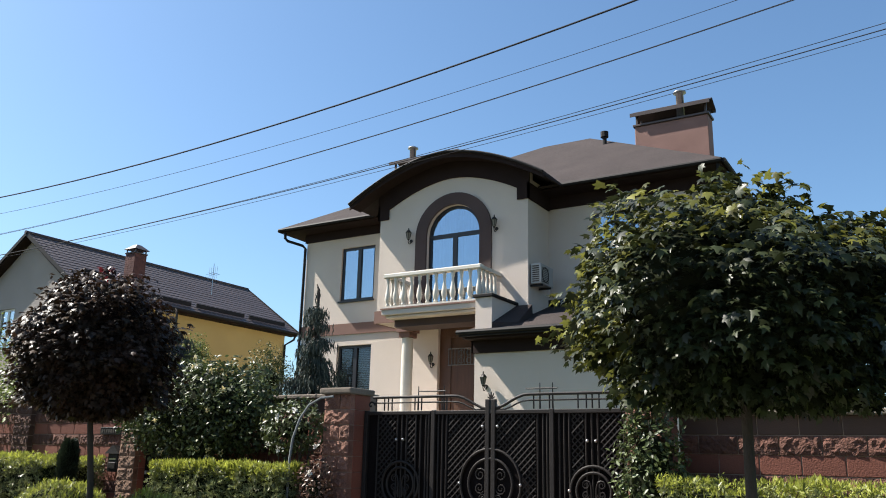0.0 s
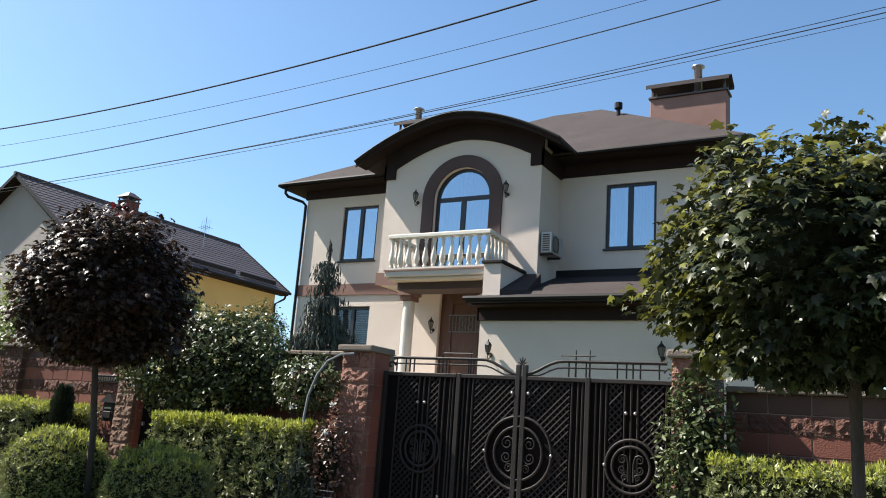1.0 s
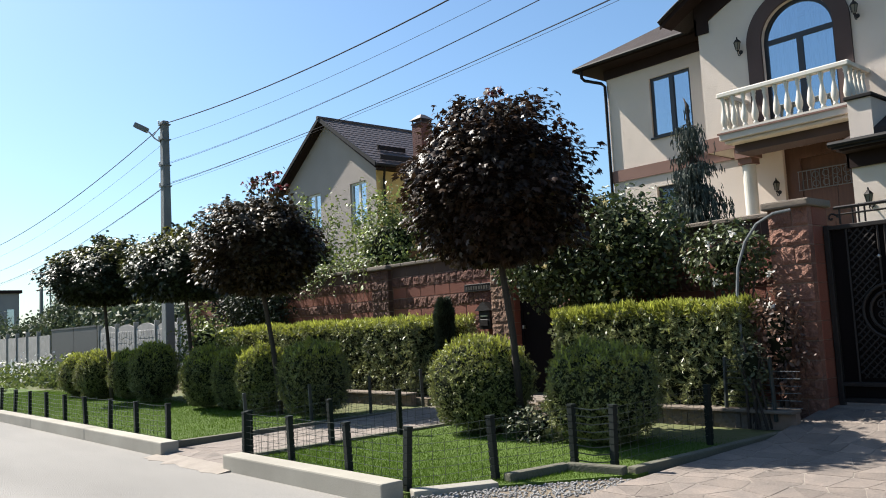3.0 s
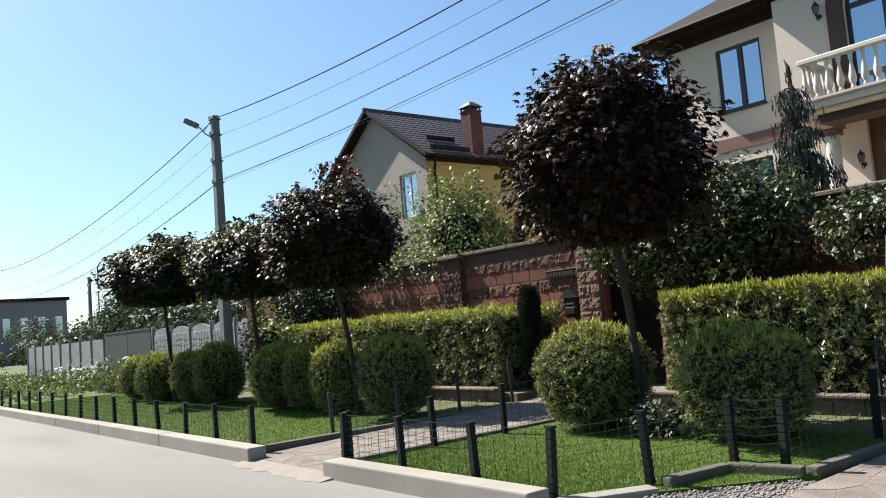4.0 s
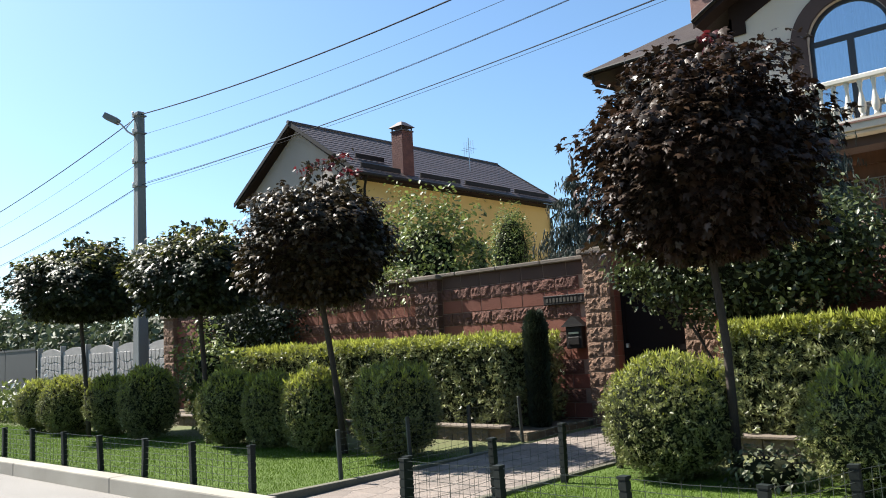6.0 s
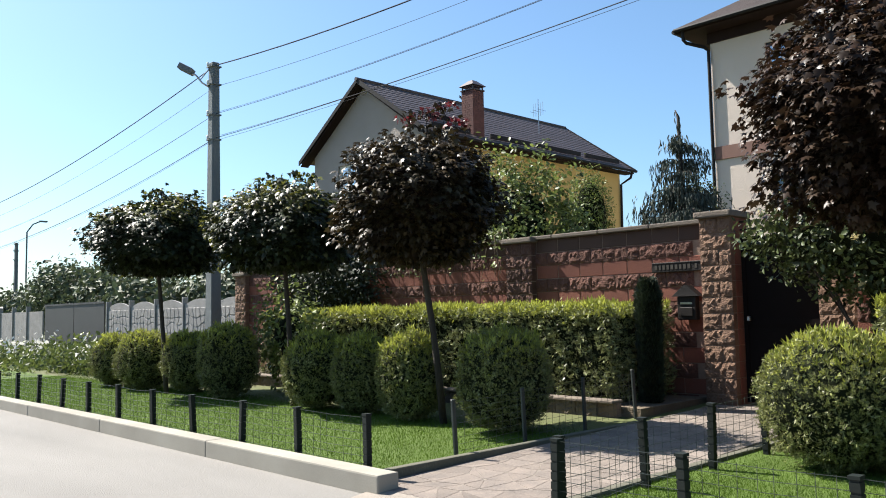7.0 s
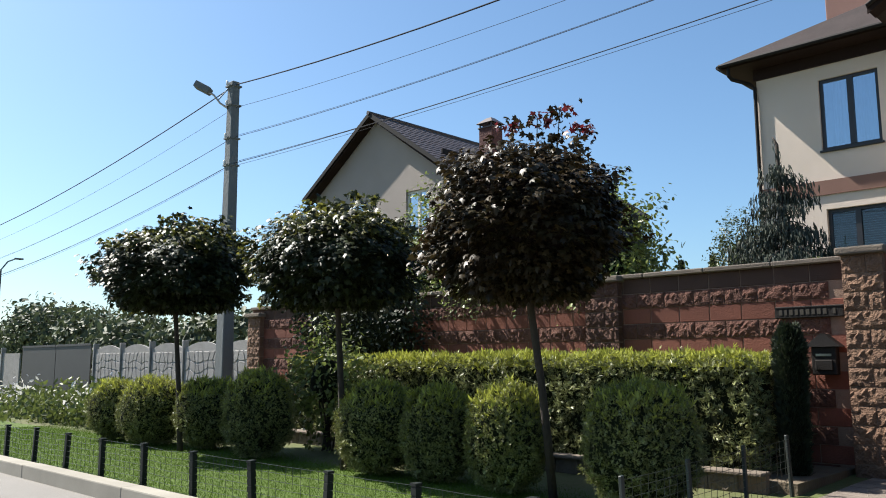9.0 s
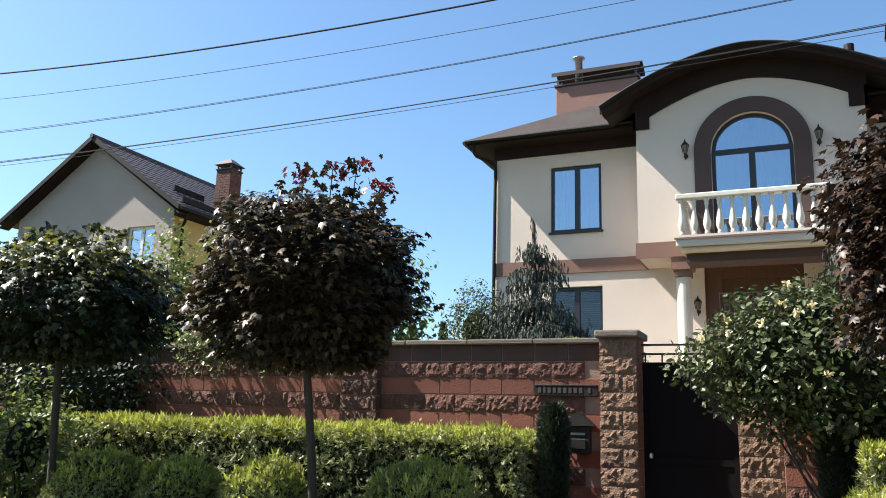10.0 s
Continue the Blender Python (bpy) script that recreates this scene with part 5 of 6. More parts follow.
def hedge(x0, x1, y0, y1, z0, z1, n, label):
    """A clipped box hedge with young shoots standing up from its top."""
    t = thing("hedge", (x0 + x1) / 2, (y0 + y1) / 2, z0, label, "hedge", "clipped hedges")
    hx, hy, hz = (x1 - x0) / 2, (y1 - y0) / 2, z1 - z0
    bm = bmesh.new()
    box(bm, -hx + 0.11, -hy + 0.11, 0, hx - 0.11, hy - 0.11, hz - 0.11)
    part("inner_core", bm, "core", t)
    A = np.array([2 * hx * hz, 2 * hx * hy, 2 * hy * hz * 2, 2 * hx * hz * 0.25])
    face = rng.choice(4, size=n, p=A / A.sum())
    u, v = rng.random(n), rng.random(n)
    P = np.zeros((n, 3))
    N = np.zeros((n, 3))
    for f, (px, py, pz, nn) in enumerate(((u * 2 * hx - hx, -hy + 0 * u, v * hz, (0, -1, 0)), (u * 2 * hx - hx, v * 2 * hy - hy, hz + 0 * u, (0, 0, 1)), (np.where(u < 0.5, -hx, hx), (u * 2 % 1) * 2 * hy - hy, v * hz, (0, 0, 0)), (u * 2 * hx - hx, hy + 0 * u, v * hz, (0, 1, 0)))):
        k = face == f
        P[k] = np.stack([px, py, pz], 1)[k]
        N[k] = nn
    wob = np.array([noise.noise(Vector(p) * 1.6) for p in P]) * 0.05
    N[face == 2, 0] = np.sign(P[face == 2, 0])
    wob += np.array([noise.noise(Vector(p) * 9.0 + Vector((3, 1, 7))) for p in P]) * 0.16
    P += N * (wob + rng.uniform(-0.13, -0.02, n))[:, None]
    # gaps in the clipped faces, where the shade-coloured core shows between the twigs
    gaps = np.array([noise.noise(Vector(p) * 15.0) + 0.5 * noise.noise(Vector(p) * 31.0) for p in P])
    keep = (face == 1) | (gaps > -0.12) | (rng.random(n) < 0.16)
    P, N, face = P[keep], N[keep], face[keep]
    n = len(P)
    topz = (face == 1) | ((P[:, 2] > hz - rng.exponential(0.06, n)) & (rng.random(n) < 0.75))
    which = (topz & (rng.random(n) < 0.8)).astype(int)
    S = rng.uniform(0.7, 1.4, n) * 0.054
    D = N * 0.3 + rng.normal(size=(n, 3)) * 0.6 + np.array([0, 0, 0.3])
    out = N + rng.normal(size=(n, 3)) * 0.4
    m_ = int(n * 0.15)
    sp = np.stack([rng.uniform(-hx, hx, m_), rng.uniform(-hy, hy, m_), hz + rng.uniform(-0.06, 0.03, m_)], 1)
    tall = np.array([1.1 + 1.3 * noise.noise(Vector((p[0] * 1.7 + x0, p[1] * 1.2, 3.3))) for p in sp]).clip(0.55, 1.9)
    P, S, D, which = np.concatenate([P, sp]), np.concatenate([S, rng.uniform(0.03, 0.075, m_) * tall]), np.concatenate([D, rng.normal(size=(m_, 3)) * 0.28 + np.array([0, 0, 1.0])]), np.concatenate([which, np.ones(m_, int)])
    out = np.concatenate([out, rng.normal(size=(m_, 3))])
    cloud("foliage", P, turns_to(D, out), S, TUFT_V, TUFT_F, "hedge", t, "", ["hedge", "hedge_tip"], which)
    return t


hedge(-20.6, -12.93, 7.2, 8.6, 0.2, 1.36, 52000, "long clipped green hedge in front of the wall")
hedge(-10.0, -7.5, 7.05, 7.55, 0.2, 1.33, 20000, "clipped green hedge with lime tips by the gate pillar")
hedge(-2.85, 3.0, 7.05, 7.6, 0.2, 1.33, 18000, "clipped green hedge past the driveway gate")


def shrub(name, c, r, n, leaf, label, seed, size=0.07, z0=0.2, flowers=None, nf=0, core="core", spread=0.3, tmpl=(OVAL_V, OVAL_F), scale=0.72, category="shrub"):
    """A loose shrub: canes and a ragged crown of separate leaves, with flowers where it has them."""
    t = thing(name, c[0], c[1], z0, label, category)
    inv = t.matrix_basis.inverted()
    rr = random.Random(seed)
    foot = Vector((c[0], c[1], z0 - 0.1))
    for k in range(7):
        a = rr.uniform(0, 2 * math.pi)
        el = rr.uniform(0.2, 1.3)
        d = Vector(c) + Vector((math.cos(a) * math.cos(el) * r[0], math.sin(a) * math.cos(el) * r[1], math.sin(el) * r[2])) * 0.95
        bm = bmesh.new()
        tube(bm, [foot + Vector((rr.uniform(-0.1, 0.1), rr.uniform(-0.1, 0.1), 0)), foot.lerp(d, 0.5) + Vector((0, 0, 0.15)), d], 0.016, 5, 0.005)
        part("cane", bm, "bark", t).matrix_parent_inverse = inv
    core_mesh(c, r, scale, seed, core, t).matrix_parent_inverse = inv
    D = sphere_dirs(n)
    k = lumpy(D, seed, spread) * lumpy(D, seed + 9, spread * 0.6, 5.0) * rng.uniform(0.72, 1.1, n)
    P = np.array(c) + D * np.array(r) * k[:, None]
    N = D * 0.6 + rng.normal(size=(n, 3)) * 0.6 + np.array([0, 0, 0.5])
    cloud("foliage", P, turns(N), rng.uniform(0.6, 1.3, n) * size, *tmpl, leaf, t).matrix_parent_inverse = inv
    for k in range(nf):
        d = Vector(sphere_dirs(1)[0])
        if d.y > 0.3:
            d.y = -d.y
        kk = 1.03 * lumpy([d], seed, spread)[0] * lumpy([d], seed + 9, spread * 0.6, 5.0)[0]
        p = np.array(c) + np.array(d) * np.array(r) * kk
        m_ = 14
        dd = sphere_dirs(m_) + np.array([0, -0.5, 0.3])
        cloud("flower", np.repeat(p[None], m_, 0) + rng.normal(size=(m_, 3)) * 0.012, turns(dd), np.full(m_, 0.045), OVAL_V, OVAL_F, flowers, t).matrix_parent_inverse = inv
    return t


shrub("climbing_rose", (-9.95, 7.8, 2.10), (1.5, 0.55, 0.74), 10000, "rose", "large climbing rose with pale yellow blooms over the wall", 21, 0.07, flowers="petal", nf=26, spread=0.2)
shrub("climbing_rose", (-7.85, 7.6, 1.85), (0.5, 0.3, 0.36), 1700, "rose", "thin climbing rose on the arch by the pillar", 22, 0.06, flowers="petal_w", nf=5, scale=0.45, spread=0.2)
shrub("ivy", (-3.0, 7.45, 1.2), (0.35, 0.25, 1.0), 3500, "rose", "pale ivy covering the gate pillar", 23, 0.06, scale=0.6)
shrub("garden_shrub", (-16.42, 9.6, 2.75), (1.3, 0.6, 1.22), 7500, "shrub", "bright green loose shrub behind the wall", 24, 0.085, spread=0.65, scale=0.5)
shrub("garden_shrub", (-19.5, 9.6, 2.7), (1.0, 0.7, 1.45), 5500, "shrub", "loose green shrub with upright shoots behind the wall", 25, 0.08, spread=0.6, scale=0.55)
shrub("garden_shrub", (-22.3, 9.9, 2.0), (1.2, 0.9, 1.0), 4000, "thuja", "dark shrub behind the end of the wall", 29, 0.09, spread=0.4)
shrub("garden_shrub", (-19.85, 16.5, 3.6), (0.6, 0.6, 1.4), 5000, "shrub", "upright green shrub behind the wall", 26, 0.065, spread=0.2)
shrub("garden_shrub", (-18.75, 6.6, 1.05), (0.75, 0.5, 0.75), 1900, "shrub", "loose yellow-green shrub beside the hedge", 27, 0.085, spread=0.6, scale=0.4)
shrub("rose_bush", (-7.2, 7.3, 0.95), (0.24, 0.2, 0.55), 1100, "rose_red", "dark rose bush with reddish leaves against the gate pillar", 33, 0.055, flowers="petal_w", nf=2, scale=0.5, spread=0.5)
shrub("garden_shrub", (-17.15, 16.9, 3.45), (0.75, 0.6, 1.1), 5200, "rose", "loose grey-green shrub at the corner of the villa", 34, 0.065, 0.3, spread=0.35, scale=0.5)
shrub("wall_shrub", (-20.3, 8.42, 1.95), (1.6, 0.34, 0.72), 5200, "thuja", "dark leafy shrub covering the end of the garden wall", 35, 0.075, spread=0.3, scale=0.75)
shrub("low_plant", (-8.95, 5.5, 0.2), (0.38, 0.22, 0.2), 600, "pale_leaf", "low grey-leaved plant at the lawn's edge", 28, 0.05, 0.05, scale=0.5)
shrub("low_plant", (-7.3, 6.9, 0.72), (0.16, 0.12, 0.26), 260, "pale_leaf", "grey-leaved plant beside the hedge end", 30, 0.05, 0.2, scale=0.5)
shrub("garden_shrub", (-12.95, 9.5, 2.28), (0.75, 0.3, 0.24), 2600, "shrub", "low yellow-green shrub along the top of the wall", 31, 0.045, spread=0.2, scale=0.7)


def trailing_shrub(x0, x1, y, top, n, label, seed):
    """Arching canes that hang over the coping, leafy above and bare below."""
    t = thing("trailing_shrub", (x0 + x1) / 2, y + 0.75, 0.3, label, "shrub")
    inv = t.matrix_basis.inverted()
    rr = random.Random(seed)
    P, Y = [], []
    for k in range(n):
        x, lean = rr.uniform(x0, x1), rr.uniform(-0.45, 0.45)
        drop = rr.uniform(0.15, 0.6)
        foot = Vector(((x0 + x1) / 2 + (x - (x0 + x1) / 2) * 0.5, y + 0.75, 0.2))
        pts = [foot, Vector((x, y + 0.55, top - 0.5)), Vector((x + lean * 0.2, y + 0.2, top + 0.18)), Vector((x + lean * 0.6, y - 0.12, top + 0.05)), Vector((x + lean, y - 0.17, top - drop))]
        bm = bmesh.new()
        tube(bm, pts, 0.011, 5, 0.004)
        part("cane", bm, "cane", t).matrix_parent_inverse = inv
        for q in range(rr.randint(50, 80)):
            u = 1.3 + rr.random() ** 1.3 * 2.6
            i = min(3, int(u))
            p = pts[i].lerp(pts[i + 1], u - i)
            P.append((p.x + rr.gauss(0, 0.06), p.y + rr.gauss(0, 0.04), p.z + rr.gauss(0, 0.05)))
            Y.append((rr.gauss(0, 0.6) + lean, rr.gauss(0, 0.5) - 0.4, rr.gauss(0, 0.4) - 0.3))
    P, Y = np.array(P), np.array(Y)
    cloud("foliage", P, turns_to(Y, rng.normal(size=P.shape) * 0.4 + np.array([0, -0.4, 1.0])), rng.uniform(0.04, 0.09, len(P)), OVAL_V, OVAL_F, "shrub", t).matrix_parent_inverse = inv


trailing_shrub(-18.6, -17.2, 8.62, 2.43, 16, "trailing yellow-green shrub with bare canes hanging over the wall", 61)
trailing_shrub(-16.7, -15.8, 8.62, 2.43, 8, "leafy canes of a shrub drooping over the wall's coping", 62)


def column_thuja(x, y, z0, top, r, label, n=3500):
    t = thing("columnar_thuja", x, y, z0, label, "tree", "columnar thujas")
    h = top - z0
    prof = lambda u: r * (0.85 + 0.25 * u) * ((1 - max(0, u - 0.55) / 0.45 * 0.85) if h > 2 else (1 - max(0, u - 0.86) / 0.14 * 0.55))
    bm = bmesh.new()
    lathe(bm, [(prof(k / 10) * 0.85 + 0.002, h * k / 10) for k in range(11)], 10)
    part("inner_core", bm, "core", t, "", True)
    u, a = rng.random(n), rng.uniform(0, 2 * math.pi, n)
    rad = np.array([prof(q) for q in u]) * rng.uniform(0.85, 1.12, n)
    P = np.stack([np.cos(a) * rad, np.sin(a) * rad, u * h], 1)
    D = np.stack([-np.sin(a), np.cos(a), 0 * a], 1) + rng.normal(size=(n, 3)) * 0.25
    cloud("foliage", P, turns_to(np.array([0, 0, 1.0]) + rng.normal(size=(n, 3)) * 0.35 + np.stack([np.cos(a), np.sin(a), 0 * a], 1) * 0.4, D), rng.uniform(0.6, 1.2, n) * 0.06, TUFT_V, TUFT_F, "thuja", t)


column_thuja(-12.74, 7.72, 0.2, 1.66, 0.13, "slim dark columnar thuja beside the mailbox")
column_thuja(-10.15, 8.0, 0.2, 1.85, 0.16, "slim dark columnar thuja beside the stone pillar")
column_thuja(-17.2, 12.0, 0.3, 3.4, 0.25, "slim dark thuja in the garden behind")
column_thuja(-20.0, 19.4, 0.3, 4.0, 0.28, "slim dark thuja in the garden behind")
column_thuja(-19.2, 19.6, 0.3, 4.1, 0.28, "slim dark thuja in the garden behind")


def spruce(x, y, z0, top, r, label, seed):
    """A weeping spruce: a thin leader and uneven whorls of arching boughs, each hung with a curtain of drooping needle strands."""
    t = thing("weeping_spruce", x, y, z0, label, "tree", "weeping spruces")
    h = top - z0
    bm = bmesh.new()
    tube(bm, [(0, 0, -0.1), (0.03, 0, h * 0.5), (0, 0.02, h - 0.12), (-0.05, 0.02, h)], 0.06, 7, 0.008)
    part("trunk", bm, "bark", t, "", True)
    rr = random.Random(seed)
    P, D, S = [], [], []

    def strand(p, ln, out):
        steps = max(3, int(ln / 0.036))
        for q in range(steps):
            P.append((p.x + rr.gauss(0, 0.012), p.y + rr.gauss(0, 0.012), p.z - ln * q / steps))
            D.append((rr.gauss(0, 0.16) + out[0] * 0.12, rr.gauss(0, 0.16) + out[1] * 0.12, -1))
            S.append(rr.uniform(0.055, 0.105))

    for k in range(60):
        u = 0.3 + 0.7 * k / 60
        strand(Vector((rr.gauss(0, 0.03), rr.gauss(0, 0.03), h * u)), rr.uniform(0.08, 0.2), (rr.uniform(-1, 1), rr.uniform(-1, 1)))
    down = 0.5
    while down < h - 0.3:
        span = r * min(1.0, 0.22 + 0.78 * (down - 0.4) / 1.6)
        count = 5 if down < 1.0 else 7
        turn = rr.uniform(0, 6.28)
        for k in range(count):
            a = turn + 2 * math.pi * k / count + rr.uniform(-0.35, 0.35)
            L_ = span * rr.choice((0.5, 0.75, 0.9, 1.1))
            out = (math.cos(a), math.sin(a))
            sag = 0.28 * L_ * L_ + 0.08
            z = h - down + rr.uniform(-0.15, 0.15)
            at = lambda s_: Vector((out[0] * L_ * s_, out[1] * L_ * s_, z + 0.16 * L_ * math.sin(math.pi * s_ * 0.8) - sag * s_ * s_))
            bm = bmesh.new()
            tube(bm, [at(0), at(0.35), at(0.7), at(1.0)], 0.014, 4, 0.005)
            part("bough", bm, "bark", t)
            for q in range(int(18 + L_ * 90)):
                s_ = rr.uniform(0.08, 1.0) ** 0.8
                p = at(s_) + Vector((rr.gauss(0, 0.05 + 0.05 * s_), rr.gauss(0, 0.05 + 0.05 * s_), 0))
                strand(p, rr.uniform(0.08, 0.27) * (0.6 + 0.6 * min(1, L_)), out)
        down += rr.uniform(0.30, 0.46) * (0.35 + 0.65 * min(1, r / 1.2))
    P, D, S = np.array(P), np.array(D), np.array(S)
    NV = [(-0.07, 0, 0), (0.07, 0, 0), (0.11, 0.04, 0.5), (0, 0, 1), (-0.11, -0.04, 0.5), (0, -0.09, 0.1), (0, 0.09, 0.5)]
    NF_ = [(0, 1, 2, 3, 4), (5, 6, 3)]
    cloud("foliage", P, turns(D), S, NV, NF_, "spruce", t)


spruce(-13.85, 10.55, 0.3, 4.42, 1.08, "grey-green weeping spruce behind the wall", 41)
spruce(-9.78, 10.2, 0.3, 4.50, 0.62, "slim grey-green weeping spruce in front of the villa", 42)


# grass
def grass(name, x0, x1, y0, y1, n, label, keep=lambda x, y: True, z=0.055, hgt=0.027):
    x, y = rng.uniform(x0, x1, n), rng.uniform(y0, y1, n)
    ok = np.array([keep(a, b) for a, b in zip(x, y)])
    x, y = x[ok], y[ok]
    P = np.stack([x, y, np.full(len(x), z - 0.005)], 1)
    D = np.stack([rng.normal(size=len(x)) * 0.4, rng.normal(size=len(x)) * 0.4, np.ones(len(x))], 1)
    S = rng.uniform(0.6, 1.4, len(x)) * hgt
    V, F = [(-0.08, 0, 0), (0.08, 0, 0), (0.0, 0.12, 1.0)], [(0, 1, 2)]
    tagged(cloud(name, P, turns(D), S, V, F, "grass", None), label, "grass", "", "stuff")


edge = lambda x, y: x < -8.05 + (y - 3.2) * 0.72 if y < 4.6 else True
grass("lawn_grass", -27, -12.4, 3.17, 6.95, 240000, "short mown green lawn along the street")
grass("lawn_grass", -10.68, -7.06, 3.17, 6.9, 110000, "short mown green lawn between path and driveway", edge)
grass("lawn_grass", -2.9, 3, 3.17, 6.95, 12000, "short mown green lawn past the driveway")


# ---- low fences ----
def post_mesh():
    bm = bmesh.new()
    box(bm, -0.022, -0.022, -0.1, 0.022, 0.022, 0.50)
    for k in range(8):
        box(bm, -0.0255, -0.0255, 0.03 + 0.058 * k, 0.0255, 0.0255, 0.076 + 0.058 * k)
    box(bm, -0.029, -0.029, 0.495, 0.029, 0.029, 0.512)
    me = bpy.data.meshes.new("post")
    bm.to_mesh(me)
    bm.free()
    me.materials.append(M["post"])
    return me


def plain_post_mesh():
    bm = bevelled(-0.012, -0.022, -0.1, 0.012, 0.022, 0.52, 0.004)
    me = bpy.data.meshes.new("post")
    bm.to_mesh(me)
    bm.free()
    me.materials.append(M["plain_post"])
    return me


POST, PLAIN_POST = post_mesh(), plain_post_mesh()


def fence(pts, label, barred=(), post=POST, lift=0.0):
    """Short posts at the given places with welded wire mesh, or thicker bars alone, between them."""
    f = tagged(new("wire_fence"), label, "fence", "low lawn fences")
    for x, y in pts:
        ob_of("post", post, None, f, m=pose(x, y, ground_z(x, y) + lift - 0.02 + rng.uniform(-0.008, 0.008), rng.uniform(-2.2, 2.2), rng.uniform(-2.2, 2.2), rng.uniform(-6, 6)))
    for j, ((xa, ya), (xb, yb)) in enumerate(zip(pts, pts[1:])):
        bm = bmesh.new()
        za, zb = ground_z(xa, ya) + lift, ground_z(xb, yb) + lift
        sag = rng.uniform(0.0, 0.02)
        for k in range(8):
            z = 0.05 + 0.06 * k
            tube(bm, [(xa, ya, za + z), ((xa + xb) / 2, (ya + yb) / 2, (za + zb) / 2 + z - sag), (xb, yb, zb + z)], 0.0055 if j in barred else 0.002, 4, caps=False)
        n = 0 if j in barred else max(2, round(math.hypot(xb - xa, yb - ya) / 0.105))
        for i in range(1, n):
            u = i / n + rng.uniform(-0.01, 0.01)
            x, y, z = xa + (xb - xa) * u, ya + (yb - ya) * u, za + (zb - za) * u
            tube(bm, [(x, y, z + 0.02), (x + rng.uniform(-0.01, 0.01), y, z + 0.475)], 0.002, 3, caps=False)
        part("barred_panel" if j in barred else "mesh_panel", bm, "wire", f)


fence([(-12.47 - 0.95 * i, 3.20) for i in range(17)], "low dark-green wire fence along the street lawn")
fence([(-12.5, 4.2), (-12.52, 5.14), (-12.53, 6.1), (-12.53, 7.04)], "low grey-green wire fence along the path", post=PLAIN_POST)
fence([(-10.62, 3.20), (-9.74, 3.20), (-8.84, 3.20), (-8.10, 3.20), (-7.83, 3.86), (-7.66, 4.6), (-7.32, 4.68), (-7.3, 6.05)], "low dark-green wire fence round the small lawn", barred=(5,))
fence([(-10.62, 3.25), (-10.62, 4.2), (-10.58, 5.08), (-10.55, 5.95)], "low dark-green wire fence beside the path")
fence([(-7.66, 7.0), (-7.14, 6.98)], "short dark barred fence at the end of the hedge bed", barred=(0,), post=PLAIN_POST, lift=0.17)
fence([(-2.85, 3.2), (-2.0, 3.2), (-1.1, 3.2), (-0.2, 3.2)], "low dark-green wire fence past the driveway")
fence([(-2.85, 3.3), (-2.88, 4.2), (-2.88, 5.1)], "low dark-green wire fence beside the driveway")


# ---- driveway gate ----
gate = thing("driveway_gate", -5.1, 7.98, 0.25, "dark wrought-iron driveway gate with lattice panels and rings", "gate")
GX0, GX1, GZ = -6.92, -3.30, 2.08


def gp(name, bm, material="iron", label="", smooth=False):
    ob = part(name, bm, material, gate, label, smooth)
    ob.matrix_parent_inverse = gate.matrix_basis.inverted()
    return ob


gp("backing_sheet", boxes((GX0, 8.000, 0.30, GX1, 8.006, GZ - 0.03)), "sheet", "dark sheet behind the ironwork")
for x in (GX0 + 0.03, -5.86, -5.10, -5.02, -4.27, GX1 - 0.03):
    gp("upright", bevelled(x - 0.028, 7.940, 0.24, x + 0.028, 7.998, GZ + (0.12 if -5.2 < x < -5.0 else 0), 0.006))
for a, b in ((GX0, -5.90), (-5.84, -5.06), (-5.06, -4.29), (-4.24, GX1)):
    for z in (0.30, 0.46, GZ - 0.03):
        gp("rail", bevelled(a, 7.945, z - 0.022, b, 7.997, z + 0.022, 0.005))
for x in (-6.70, -6.40, -6.33, -6.26, -6.12, -6.05, -5.97, -5.93, -5.79, -5.73, -5.67, -4.45, -4.38, -4.33, -4.18, -4.12, -4.06, -3.86, -3.79, -3.72, -3.42):
    bm = bmesh.new()
    tube(bm, [(x, 7.965, 0.46), (x, 7.965, GZ - 0.05)], 0.012, 5)
    gp("bar", bm)


def lattice(x0, x1, z0, z1, cut=()):
    """Crossed flat bars inside a rectangle, left out inside the rings (x, z, radius)."""
    step = 0.075
    for sgn in (1, -1):
        y = 7.968 if sgn > 0 else 7.976
        c = z0 - (x1 - x0)
        while c < z1 + (x1 - x0):
            run = []
            m_ = 40
            for i in range(m_ + 1):
                x = x0 + (x1 - x0) * i / m_
                z = c + (x - x0) if sgn > 0 else c + (x1 - x)
                ok = z0 <= z <= z1 and all((x - a) ** 2 + (z - b) ** 2 > r * r for a, b, r in cut)
                if ok:
                    run.append((x, y, z))
                if (not ok or i == m_) and len(run) > 1:
                    bm = bmesh.new()
                    tube(bm, [run[0], run[-1]], 0.0095, 4)
                    gp("lattice_bar", bm)
                    run = []
                elif not ok:
                    run = []
            c += step


